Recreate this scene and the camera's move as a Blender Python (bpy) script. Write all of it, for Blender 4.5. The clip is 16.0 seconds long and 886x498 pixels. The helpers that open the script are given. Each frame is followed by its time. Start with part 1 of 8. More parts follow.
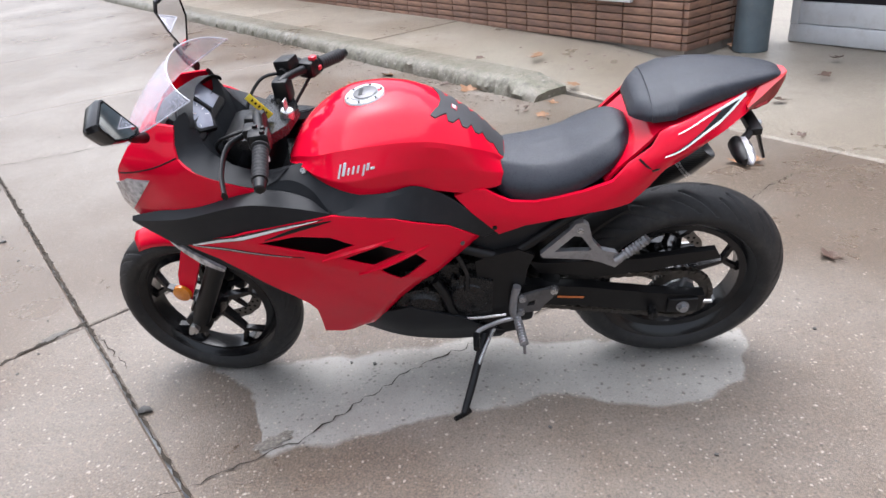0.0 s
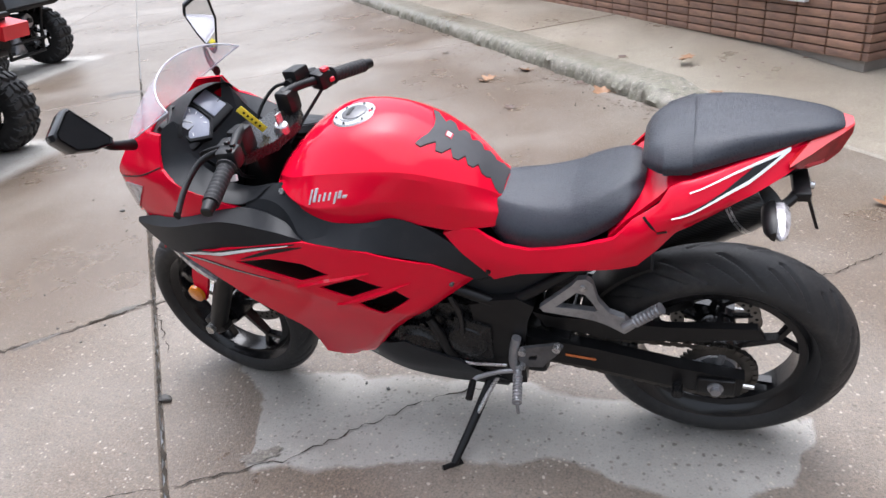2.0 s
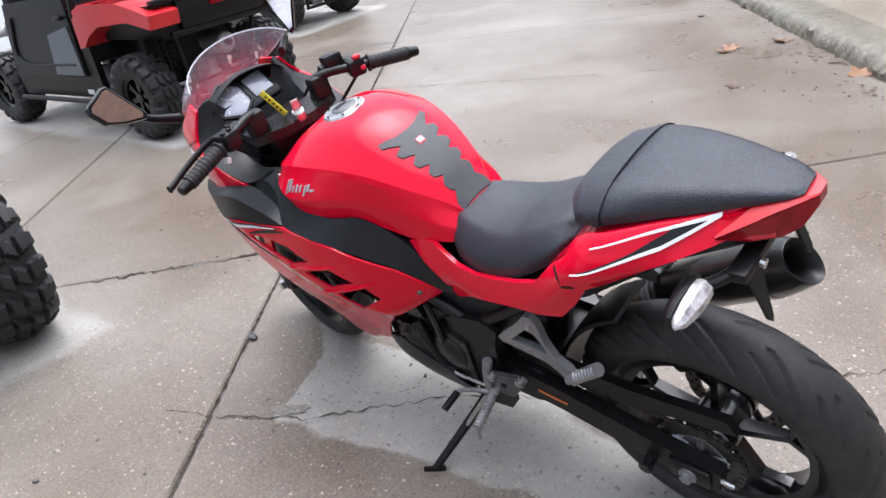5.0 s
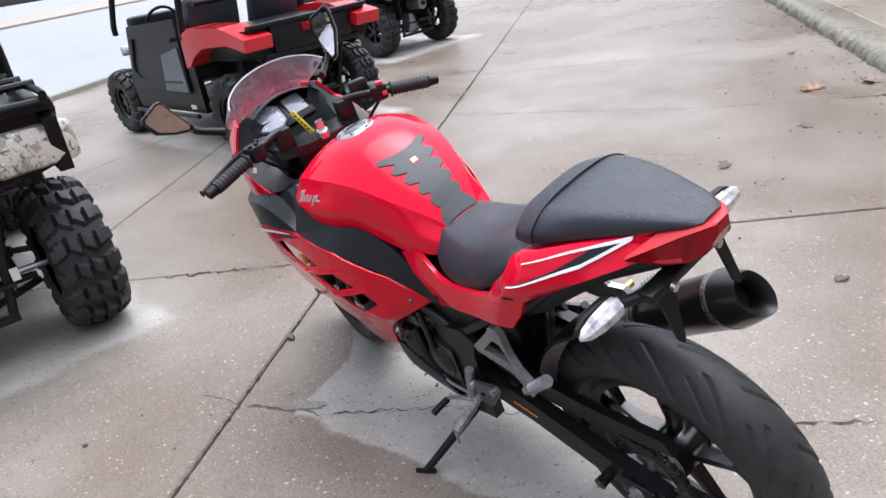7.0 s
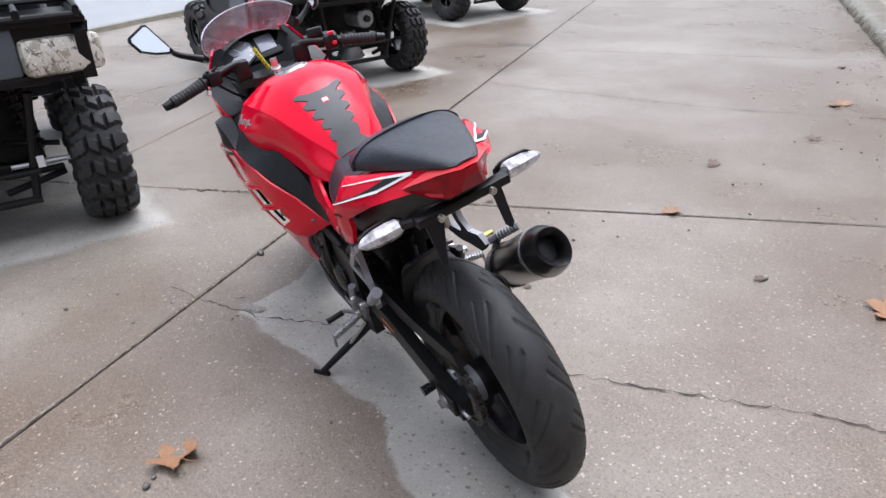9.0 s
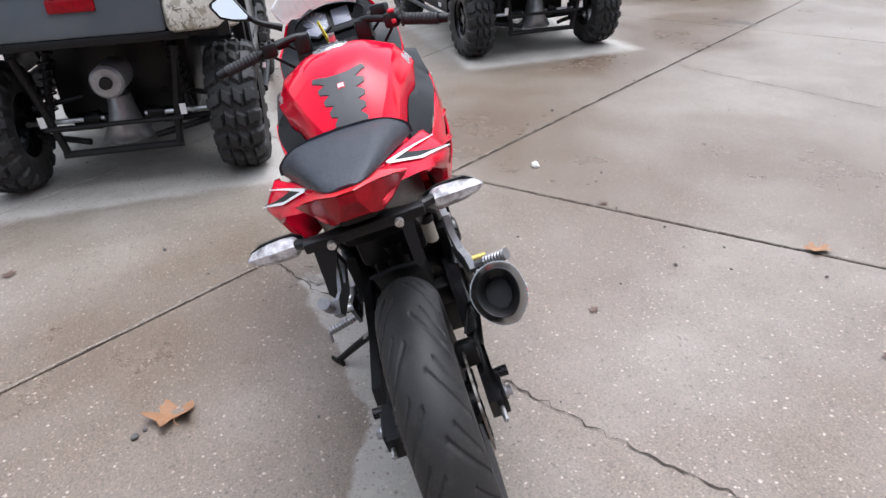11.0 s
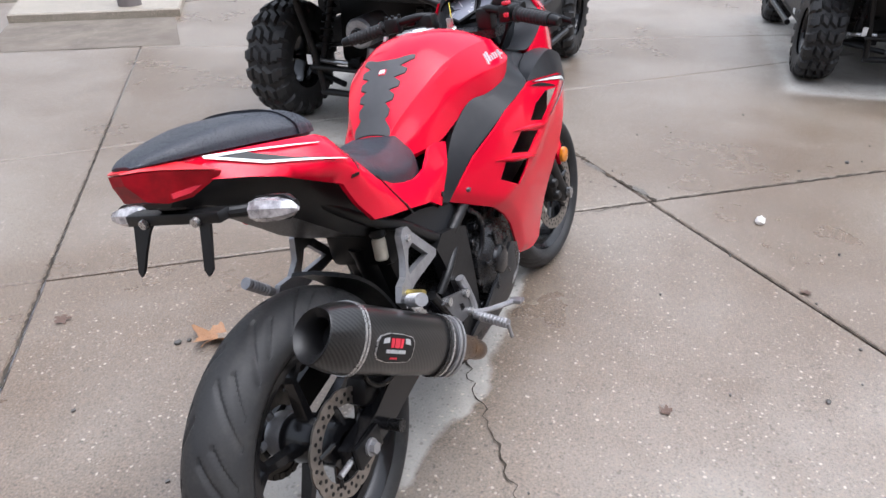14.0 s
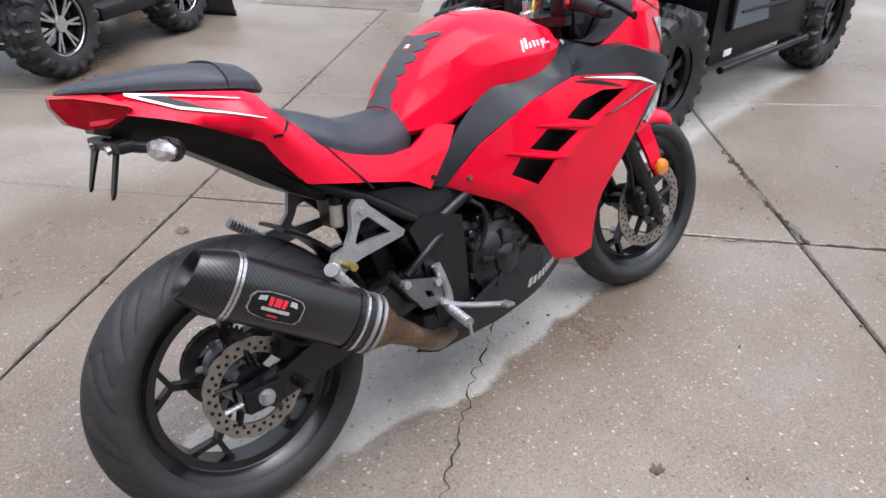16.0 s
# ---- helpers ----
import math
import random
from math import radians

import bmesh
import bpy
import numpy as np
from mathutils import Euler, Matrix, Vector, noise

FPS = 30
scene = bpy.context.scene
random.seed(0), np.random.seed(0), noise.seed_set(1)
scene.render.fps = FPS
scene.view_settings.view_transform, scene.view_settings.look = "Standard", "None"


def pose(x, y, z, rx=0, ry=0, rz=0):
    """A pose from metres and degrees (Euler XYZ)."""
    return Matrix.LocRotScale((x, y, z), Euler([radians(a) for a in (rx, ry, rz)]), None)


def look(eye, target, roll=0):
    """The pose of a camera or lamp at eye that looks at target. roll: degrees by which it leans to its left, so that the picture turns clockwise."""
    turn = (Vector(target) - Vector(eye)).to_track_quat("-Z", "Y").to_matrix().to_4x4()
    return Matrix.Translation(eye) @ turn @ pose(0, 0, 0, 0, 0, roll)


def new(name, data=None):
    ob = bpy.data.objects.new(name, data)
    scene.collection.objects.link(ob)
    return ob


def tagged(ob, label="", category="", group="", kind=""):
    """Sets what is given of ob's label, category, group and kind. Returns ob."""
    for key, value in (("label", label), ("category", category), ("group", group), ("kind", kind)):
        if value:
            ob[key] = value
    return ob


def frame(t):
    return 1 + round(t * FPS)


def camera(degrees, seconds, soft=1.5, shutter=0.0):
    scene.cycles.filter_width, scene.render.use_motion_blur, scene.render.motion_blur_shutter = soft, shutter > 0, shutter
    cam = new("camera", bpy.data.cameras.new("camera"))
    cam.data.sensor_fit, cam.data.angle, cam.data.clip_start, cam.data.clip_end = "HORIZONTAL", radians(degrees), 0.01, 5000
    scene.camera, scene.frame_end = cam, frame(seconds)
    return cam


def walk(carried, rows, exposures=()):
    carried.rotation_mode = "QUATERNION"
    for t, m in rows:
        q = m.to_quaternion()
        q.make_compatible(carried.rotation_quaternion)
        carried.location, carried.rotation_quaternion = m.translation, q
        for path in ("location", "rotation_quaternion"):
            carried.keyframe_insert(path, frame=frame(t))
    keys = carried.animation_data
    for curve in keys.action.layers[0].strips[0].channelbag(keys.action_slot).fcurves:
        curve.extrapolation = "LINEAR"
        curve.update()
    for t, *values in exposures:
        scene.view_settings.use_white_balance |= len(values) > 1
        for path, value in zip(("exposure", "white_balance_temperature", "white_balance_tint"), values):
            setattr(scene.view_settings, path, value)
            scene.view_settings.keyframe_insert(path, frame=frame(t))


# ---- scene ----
cam = camera(65.4, 16.0)
METRES, EYE = 4.623, 1.368
ROWS = [
    (0.0, 0.0, 0.0, 0.0, -2.55, -27.31, 4.95),
    (0.5, 0.029, -0.0, -0.0029, 2.36, -26.72, 6.88),
    (1.0, 0.0412, 0.0262, -0.0017, 5.28, -28.22, 5.51),
    (1.5, 0.0551, 0.0434, -0.0034, 8.24, -28.8, 4.93),
    (2.0, 0.0916, 0.0535, -0.0001, 12.86, -27.15, 5.54),
    (2.5, 0.1283, 0.0596, 0.0001, 14.89, -25.87, 7.17),
    (3.0, 0.1451, 0.0864, -0.0025, 16.39, -26.94, 8.1),
    (3.5, 0.1516, 0.1129, 0.0033, 18.96, -27.54, 6.24),
    (4.0, 0.1742, 0.135, 0.0028, 25.57, -30.04, 7.06),
    (4.5, 0.1995, 0.1549, -0.0002, 33.68, -29.61, 7.85),
    (5.0, 0.2191, 0.142, -0.001, 37.82, -28.05, 8.48),
    (7.5, 0.3023, 0.1601, -0.0028, 48.35, -24.42, 7.52),
    (8.0, 0.3335, 0.1559, -0.0014, 48.46, -25.41, 4.56),
    (8.5, 0.3597, 0.1747, -0.0028, 50.49, -25.47, 4.06),
    (9.0, 0.3895, 0.2006, -0.0061, 55.94, -26.14, 2.77),
    (11.5, 0.3959, 0.3638, -0.0033, 79.27, -28.41, 1.7),
    (12.0, 0.3778, 0.3932, -0.0026, 82.92, -28.35, -0.8),
    (12.5, 0.38, 0.4311, -0.0036, 92.48, -26.79, -0.07),
    (13.0, 0.3883, 0.4681, -0.0059, 100.12, -27.3, 0.5),
    (13.5, 0.3656, 0.4913, -0.0087, 105.55, -27.71, 1.64),
    (14.0, 0.3391, 0.5166, -0.0086, 109.82, -29.09, 0.24),
    (14.5, 0.3285, 0.5605, -0.0096, 119.87, -27.42, 1.48),
    (15.0, 0.3202, 0.5967, -0.0103, 126.95, -26.71, 1.84),
    (15.5, 0.29, 0.6115, -0.0136, 130.51, -28.37, 0.99),
    (16.0, 0.2603, 0.6298, -0.0121, 134.1, -30.38, -0.28),
]
walk(cam, [(t, pose(0, 0, EYE) @ pose(METRES * x, METRES * y, METRES * z, 90 + pitch, roll, yaw)) for t, x, y, z, yaw, pitch, roll in ROWS], [(0.0, 1.12, 5960, 13), (5.0, 1.08, 5930, 13), (7.5, 1.04, 5900, 13), (9.0, 0.87, 5900, 13), (11.5, 0.98, 5900, 13), (12.5, 1.06, 5900, 13), (16.0, 0.98, 5900, 13)])

# ---- overcast daylight ----
world = bpy.data.worlds.new("overcast")
scene.world = world
world.use_nodes = True
wn, wl = world.node_tree.nodes, world.node_tree.links
sky = wn.new("ShaderNodeTexSky")
sky.sky_type, sky.sun_disc = "NISHITA", False
sky.sun_elevation, sky.sun_rotation = radians(73), radians(-25)
sky.air_density, sky.dust_density, sky.ozone_density = 1.6, 6.0, 1.0
grey = wn.new("ShaderNodeHueSaturation")
grey.inputs["Saturation"].default_value = 0.30
wl.new(sky.outputs[0], grey.inputs["Color"])
wl.new(grey.outputs[0], wn["Background"].inputs["Color"])
wn["Background"].inputs["Strength"].default_value = 0.15
sun = new("sun", bpy.data.lights.new("sun", "SUN"))
sun.data.energy, sun.data.angle, sun.data.color = 1.3, radians(70), (1.0, 0.99, 0.98)
sun.matrix_world = look((1.3, 2.6, 10), (0, 1.5, 0))

# ---- materials ----
def nodes_of(name):
    m = bpy.data.materials.new(name)
    m.use_nodes = True
    return m, m.node_tree.nodes, m.node_tree.links, m.node_tree.nodes["Principled BSDF"]


def mix(n, l, fac, a, b):
    x = n.new("ShaderNodeMix")
    x.data_type = "RGBA"
    for s, v in ((x.inputs[0], fac), (x.inputs[6], a), (x.inputs[7], b)):
        if isinstance(v, (tuple, float, int)):
            s.default_value = (*v, 1) if isinstance(v, tuple) else v
        else:
            l.new(v, s)
    return x.outputs[2]


def maths(n, l, op, *vals):
    x = n.new("ShaderNodeMath")
    x.operation = op
    for s, v in zip(x.inputs, vals):
        if isinstance(v, (float, int)):
            s.default_value = v
        else:
            l.new(v, s)
    return x.outputs[0]


def noise_of(n, l, vec, scale, detail=3.0, rough=0.55, dist=0.0):
    x = n.new("ShaderNodeTexNoise")
    for k, v in (("Scale", scale), ("Detail", detail), ("Roughness", rough), ("Distortion", dist)):
        x.inputs[k].default_value = v
    l.new(vec, x.inputs["Vector"])
    return x.outputs[0]


def ramp(n, l, fac, lo, hi, a=0.0, b=1.0):
    x = n.new("ShaderNodeMapRange")
    for s, v in zip(x.inputs[1:5], (lo, hi, a, b)):
        s.default_value = v
    l.new(fac, x.inputs[0])
    return x.outputs[0]


def surface(name, a, b=None, rough=(0.4, 0.5), metal=0.0, big=3.0, fine=120.0, bump=0.1, depth=0.002, coat=0.0, spec=0.5, grime=None, grime_amount=0.35):
    """A worn surface: two colours mixed at a large scale, fine grain in bump and gloss, and a little grime in blotches."""
    m, n, l, p = nodes_of(name)
    b = b or tuple(c * 0.75 for c in a)
    v = n.new("ShaderNodeTexCoord").outputs["Object"]
    n1 = noise_of(n, l, v, big, 4.0)
    n2 = noise_of(n, l, v, fine, 3.0)
    col = mix(n, l, ramp(n, l, n1, 0.35, 0.65), a, b)
    if grime:
        n3 = noise_of(n, l, v, big * 2.7, 6.0, 0.7)
        col = mix(n, l, ramp(n, l, n3, 0.5, 0.72, 0.0, grime_amount), col, grime)
    l.new(col, p.inputs["Base Color"])
    l.new(ramp(n, l, n2, 0.3, 0.7, *rough), p.inputs["Roughness"])
    p.inputs["Metallic"].default_value = metal
    p.inputs["Coat Weight"].default_value = coat
    p.inputs["Coat Roughness"].default_value = 0.06
    p.inputs["Specular IOR Level"].default_value = spec
    bp = n.new("ShaderNodeBump")
    bp.inputs["Strength"].default_value, bp.inputs["Distance"].default_value = bump, depth
    l.new(n2, bp.inputs["Height"])
    l.new(bp.outputs[0], p.inputs["Normal"])
    return m


RED = surface("red_paint", (0.67, 0.0028, 0.026), (0.63, 0.0026, 0.024), (0.07, 0.12), big=5, fine=40, bump=0.0, coat=0.0, spec=0.24, grime=(0.45, 0.02, 0.03), grime_amount=0.04)
RED_FAR = surface("red_plastic", (0.62, 0.012, 0.02), (0.5, 0.01, 0.016), (0.28, 0.4), big=4, fine=200, bump=0.05, coat=0.2, grime=(0.2, 0.08, 0.07), grime_amount=0.2)
DARK = surface("dark_satin_plastic", (0.014, 0.015, 0.017), (0.010, 0.011, 0.013), (0.36, 0.46), big=8, fine=500, bump=0.08, depth=0.0004, grime=(0.03, 0.03, 0.03), grime_amount=0.25, spec=0.24)
BLACK = surface("black_plastic", (0.006, 0.006, 0.0065), (0.004, 0.004, 0.0045), (0.30, 0.48), big=10, fine=300, bump=0.12, depth=0.0006, grime=(0.016, 0.015, 0.014), spec=0.3)
GLOSS_BLACK = surface("gloss_black_metal", (0.005, 0.005, 0.006), (0.007, 0.007, 0.008), (0.14, 0.26), big=8, fine=250, bump=0.03, coat=0.15, grime=(0.02, 0.019, 0.017), grime_amount=0.3, spec=0.35)
ENGINE = surface("black_engine_metal", (0.007, 0.007, 0.008), (0.011, 0.011, 0.011), (0.18, 0.36), metal=0.1, big=14, fine=220, bump=0.2, depth=0.001, grime=(0.035, 0.031, 0.027), spec=0.35)
VINYL = surface("seat_vinyl", (0.018, 0.022, 0.031), (0.014, 0.017, 0.025), (0.20, 0.48), big=6, fine=440, bump=0.8, depth=0.0020, grime=(0.04, 0.045, 0.058), grime_amount=0.25, spec=0.5)
RUBBER = surface("tyre_rubber", (0.019, 0.019, 0.020), (0.026, 0.026, 0.026), (0.44, 0.62), big=9, fine=160, bump=0.3, depth=0.001, grime=(0.055, 0.052, 0.048), grime_amount=0.5, spec=0.3)
GRIP = surface("grip_rubber", (0.016, 0.016, 0.017), (0.022, 0.022, 0.023), (0.5, 0.65), big=20, fine=300, bump=0.4, depth=0.001, spec=0.28)
ALLOY = surface("cast_alloy", (0.35, 0.35, 0.36), (0.26, 0.26, 0.27), (0.30, 0.5), metal=0.7, big=16, fine=260, bump=0.2, depth=0.0008, grime=(0.09, 0.085, 0.08))
ALLOY_DARK = surface("dull_alloy", (0.17, 0.17, 0.175), (0.12, 0.12, 0.125), (0.35, 0.5), metal=0.8, big=16, fine=260, bump=0.2, depth=0.0008, grime=(0.06, 0.055, 0.05))
STEEL = surface("bright_steel", (0.55, 0.55, 0.55), (0.45, 0.45, 0.45), (0.24, 0.34), metal=0.9, big=20, fine=300, bump=0.0, grime=(0.25, 0.22, 0.18))
DISC = surface("brake_steel", (0.34, 0.31, 0.28), (0.26, 0.235, 0.21), (0.3, 0.45), metal=0.85, big=30, fine=400, bump=0.2, depth=0.0006, grime=(0.14, 0.11, 0.08), grime_amount=0.5)
CHAIN = surface("greasy_steel", (0.10, 0.09, 0.08), (0.05, 0.046, 0.04), (0.35, 0.5), metal=0.7, big=30, fine=300, bump=0.2)
BROWNPIPE = surface("heat_tinted_pipe", (0.20, 0.13, 0.08), (0.09, 0.065, 0.05), (0.25, 0.45), metal=0.9, big=14, fine=200, bump=0.1)
WHITE = surface("white_decal", (0.78, 0.78, 0.78), (0.7, 0.7, 0.7), (0.3, 0.4), big=20, fine=200, bump=0.02)
SILVER = surface("silver_decal", (0.55, 0.56, 0.58), (0.45, 0.46, 0.48), (0.25, 0.4), metal=0.5, big=30, fine=200, bump=0.02)
PAD = surface("tank_pad_rubber", (0.055, 0.055, 0.058), (0.045, 0.045, 0.048), (0.5, 0.6), big=20, fine=500, bump=0.2, depth=0.0005)
YELLOW = surface("yellow_tag", (0.70, 0.58, 0.03), (0.6, 0.5, 0.03), (0.4, 0.5), big=30, fine=200, bump=0.05)
AMBER = surface("amber_reflector", (0.62, 0.20, 0.01), (0.5, 0.15, 0.01), (0.12, 0.2), big=60, fine=400, bump=0.5, depth=0.001, coat=0.6)
TAILRED = surface("red_lens", (0.20, 0.004, 0.009), (0.30, 0.006, 0.013), (0.10, 0.18), big=40, fine=160, bump=0.05, depth=0.001, coat=0.0, spec=0.18)
# pale and dark blotches paint the glints of a clear lens
CLEARLENS = surface("clear_lens_painted_glints", (0.62, 0.60, 0.61), (0.22, 0.21, 0.22), (0.03, 0.10), metal=0.25, big=55, fine=120, bump=0.6, depth=0.004, coat=0.8)
GOLD = surface("gold_bolt", (0.5, 0.4, 0.12), (0.4, 0.32, 0.1), (0.3, 0.4), metal=0.9, big=40, fine=200, bump=0.05)
ORANGE = surface("orange_label", (0.55, 0.16, 0.04), (0.5, 0.14, 0.04), (0.4, 0.5), big=40, fine=200, bump=0.02)
MINT = surface("pale_mint_board", (0.62, 0.78, 0.70), (0.58, 0.72, 0.65), (0.4, 0.5), big=3, fine=90, bump=0.03)
FRAMEWHITE = surface("white_aluminium", (0.66, 0.67, 0.68), (0.58, 0.59, 0.6), (0.35, 0.45), metal=0.1, big=4, fine=120, bump=0.05, grime=(0.4, 0.38, 0.35))
COLUMN = surface("grey_blue_paint", (0.13, 0.17, 0.19), (0.10, 0.13, 0.15), (0.4, 0.55), big=5, fine=150, bump=0.15, grime=(0.2, 0.2, 0.19))
POSTGREY = surface("weathered_post", (0.16, 0.14, 0.135), (0.12, 0.105, 0.10), (0.5, 0.7), big=8, fine=90, bump=0.4, depth=0.003)
LEAF = surface("dry_leaf", (0.30, 0.160, 0.078), (0.21, 0.105, 0.05), (0.5, 0.65), big=18, fine=120, bump=0.4, depth=0.002, grime=(0.16, 0.07, 0.03))
LEAF_DARK = surface("rotten_leaf", (0.10, 0.055, 0.035), (0.06, 0.035, 0.025), (0.4, 0.6), big=18, fine=120, bump=0.4, depth=0.002)
PEBBLE = surface("dark_pebble", (0.06, 0.058, 0.055), (0.10, 0.095, 0.09), (0.5, 0.7), big=40, fine=200, bump=0.5, depth=0.002)
PALE = surface("pale_chip", (0.62, 0.60, 0.56), (0.5, 0.48, 0.45), (0.5, 0.6), big=40, fine=200, bump=0.3)
GREYBODY = surface("grey_blue_body", (0.085, 0.10, 0.115), (0.07, 0.085, 0.10), (0.3, 0.4), big=4, fine=200, bump=0.05, coat=0.2, grime=(0.13, 0.13, 0.13), grime_amount=0.2)
MIRROR = surface("mirror_glass", (0.85, 0.86, 0.87), (0.83, 0.84, 0.85), (0.02, 0.05), metal=1.0, big=20, fine=60, bump=0.0)
SCREEN = surface("instrument_face", (0.30, 0.31, 0.36), (0.22, 0.23, 0.28), (0.08, 0.16), big=12, fine=90, bump=0.02, coat=0.5)
BROWNGLASS = surface("dark_door_glass", (0.012, 0.012, 0.016), (0.02, 0.018, 0.022), (0.06, 0.12), big=2, fine=20, bump=0.01, spec=0.2)
DIRT = surface("joint_dirt", (0.030, 0.025, 0.020), (0.062, 0.052, 0.042), (0.75, 0.95), big=9, fine=160, bump=0.6, depth=0.004, spec=0.12)
ASPHALT = surface("wet_asphalt", (0.25, 0.26, 0.275), (0.20, 0.208, 0.22), (0.24, 0.42), big=0.6, fine=110, bump=0.4, depth=0.004)
# pale colour that paints the highlight along the windscreen edge
EDGE_GLINT = surface("edge_highlight_colour", (0.55, 0.55, 0.60), (0.45, 0.45, 0.5), (0.15, 0.25), big=30, fine=200, bump=0.0)
LABELRED = surface("red_label", (0.6, 0.03, 0.05), (0.5, 0.02, 0.04), (0.3, 0.4), big=30, fine=200, bump=0.02)


def camo_material():
    m, n, l, p = nodes_of("camouflage_plastic")
    v = n.new("ShaderNodeTexCoord").outputs["Object"]
    c = mix(n, l, ramp(n, l, noise_of(n, l, v, 9, 4, 0.6, 1.2), 0.46, 0.5), (0.30, 0.27, 0.205), (0.52, 0.49, 0.42))
    c = mix(n, l, ramp(n, l, noise_of(n, l, v, 16, 5, 0.65, 2.0), 0.56, 0.6), c, (0.12, 0.108, 0.08))
    c = mix(n, l, ramp(n, l, noise_of(n, l, v, 24, 3, 0.6, 3.0), 0.60, 0.63), c, (0.68, 0.66, 0.61))
    l.new(c, p.inputs["Base Color"])
    p.inputs["Roughness"].default_value = 0.3
    p.inputs["Coat Weight"].default_value = 0.3
    return m


CAMO = camo_material()


def carbon_material():
    m, n, l, p = nodes_of("carbon_fibre")
    v = n.new("ShaderNodeTexCoord").outputs["UV"]
    w = []
    for turn in (45, -45):
        mp = n.new("ShaderNodeMapping")
        mp.inputs["Rotation"].default_value[2] = radians(turn)
        l.new(v, mp.inputs["Vector"])
        x = n.new("ShaderNodeTexWave")
        x.inputs["Scale"].default_value = 42
        x.inputs["Distortion"].default_value = 0.0
        l.new(mp.outputs[0], x.inputs["Vector"])
        w.append(x.outputs[1])
    c = mix(n, l, w[0], (0.004, 0.004, 0.004), (0.030, 0.029, 0.028))
    c = mix(n, l, maths(n, l, "MULTIPLY", w[1], 0.45), c, (0.02, 0.02, 0.02))
    l.new(c, p.inputs["Base Color"])
    p.inputs["Roughness"].default_value = 0.28
    p.inputs["Metallic"].default_value = 0.3
    p.inputs["Coat Weight"].default_value = 0.18
    p.inputs["Coat Roughness"].default_value = 0.05
    return m


CARBON = carbon_material()


def screen_material():
    """Clear windscreen with rain drops; sky reflection painted in as pale, half-opaque colour."""
    m, n, l, p = nodes_of("wet_windscreen")
    v = n.new("ShaderNodeTexCoord").outputs["Object"]
    p.inputs["Base Color"].default_value = (0.72, 0.72, 0.82, 1)
    p.inputs["Specular IOR Level"].default_value = 0.7
    vo = n.new("ShaderNodeTexVoronoi")
    vo.inputs["Scale"].default_value = 230
    l.new(v, vo.inputs["Vector"])
    drops = ramp(n, l, vo.outputs["Distance"], 0.12, 0.40, 1.0, 0.0)
    drops = maths(n, l, "MULTIPLY", drops, ramp(n, l, noise_of(n, l, v, 14, 3), 0.35, 0.6, 0.2, 1.0))
    l.new(ramp(n, l, drops, 0.0, 1.0, 0.20, 0.58), p.inputs["Alpha"])
    l.new(ramp(n, l, drops, 0.0, 0.3, 0.05, 0.16), p.inputs["Roughness"])
    bp = n.new("ShaderNodeBump")
    bp.inputs["Strength"].default_value, bp.inputs["Distance"].default_value = 0.6, 0.0015
    l.new(drops, bp.inputs["Height"])
    l.new(bp.outputs[0], p.inputs["Normal"])
    return m


WINDSCREEN = screen_material()


def brick_material():
    m, n, l, p = nodes_of("brown_brick")
    v = n.new("ShaderNodeTexCoord").outputs["Object"]
    r = n.new("ShaderNodeObjectInfo").outputs["Random"]
    i = n.new("ShaderNodeNewGeometry").outputs["Random Per Island"]
    r = maths(n, l, "FRACT", maths(n, l, "ADD", r, i))
    c = mix(n, l, r, (0.33, 0.185, 0.120), (0.22, 0.125, 0.088))
    mp = n.new("ShaderNodeMapping")
    mp.inputs["Scale"].default_value = (1, 0.25, 1)
    l.new(v, mp.inputs["Vector"])
    c = mix(n, l, ramp(n, l, noise_of(n, l, mp.outputs[0], 28, 5, 0.7), 0.4, 0.7, 0.0, 0.6), c, (0.06, 0.04, 0.035))
    l.new(c, p.inputs["Base Color"])
    p.inputs["Roughness"].default_value = 0.6
    bp = n.new("ShaderNodeBump")
    bp.inputs["Strength"].default_value, bp.inputs["Distance"].default_value = 0.5, 0.004
    l.new(noise_of(n, l, v, 90, 4), bp.inputs["Height"])
    l.new(bp.outputs[0], p.inputs["Normal"])
    return m


BRICK = brick_material()
MORTAR = surface("mortar", (0.26, 0.23, 0.20), (0.20, 0.18, 0.16), (0.7, 0.85), big=6, fine=130, bump=0.5, depth=0.003)


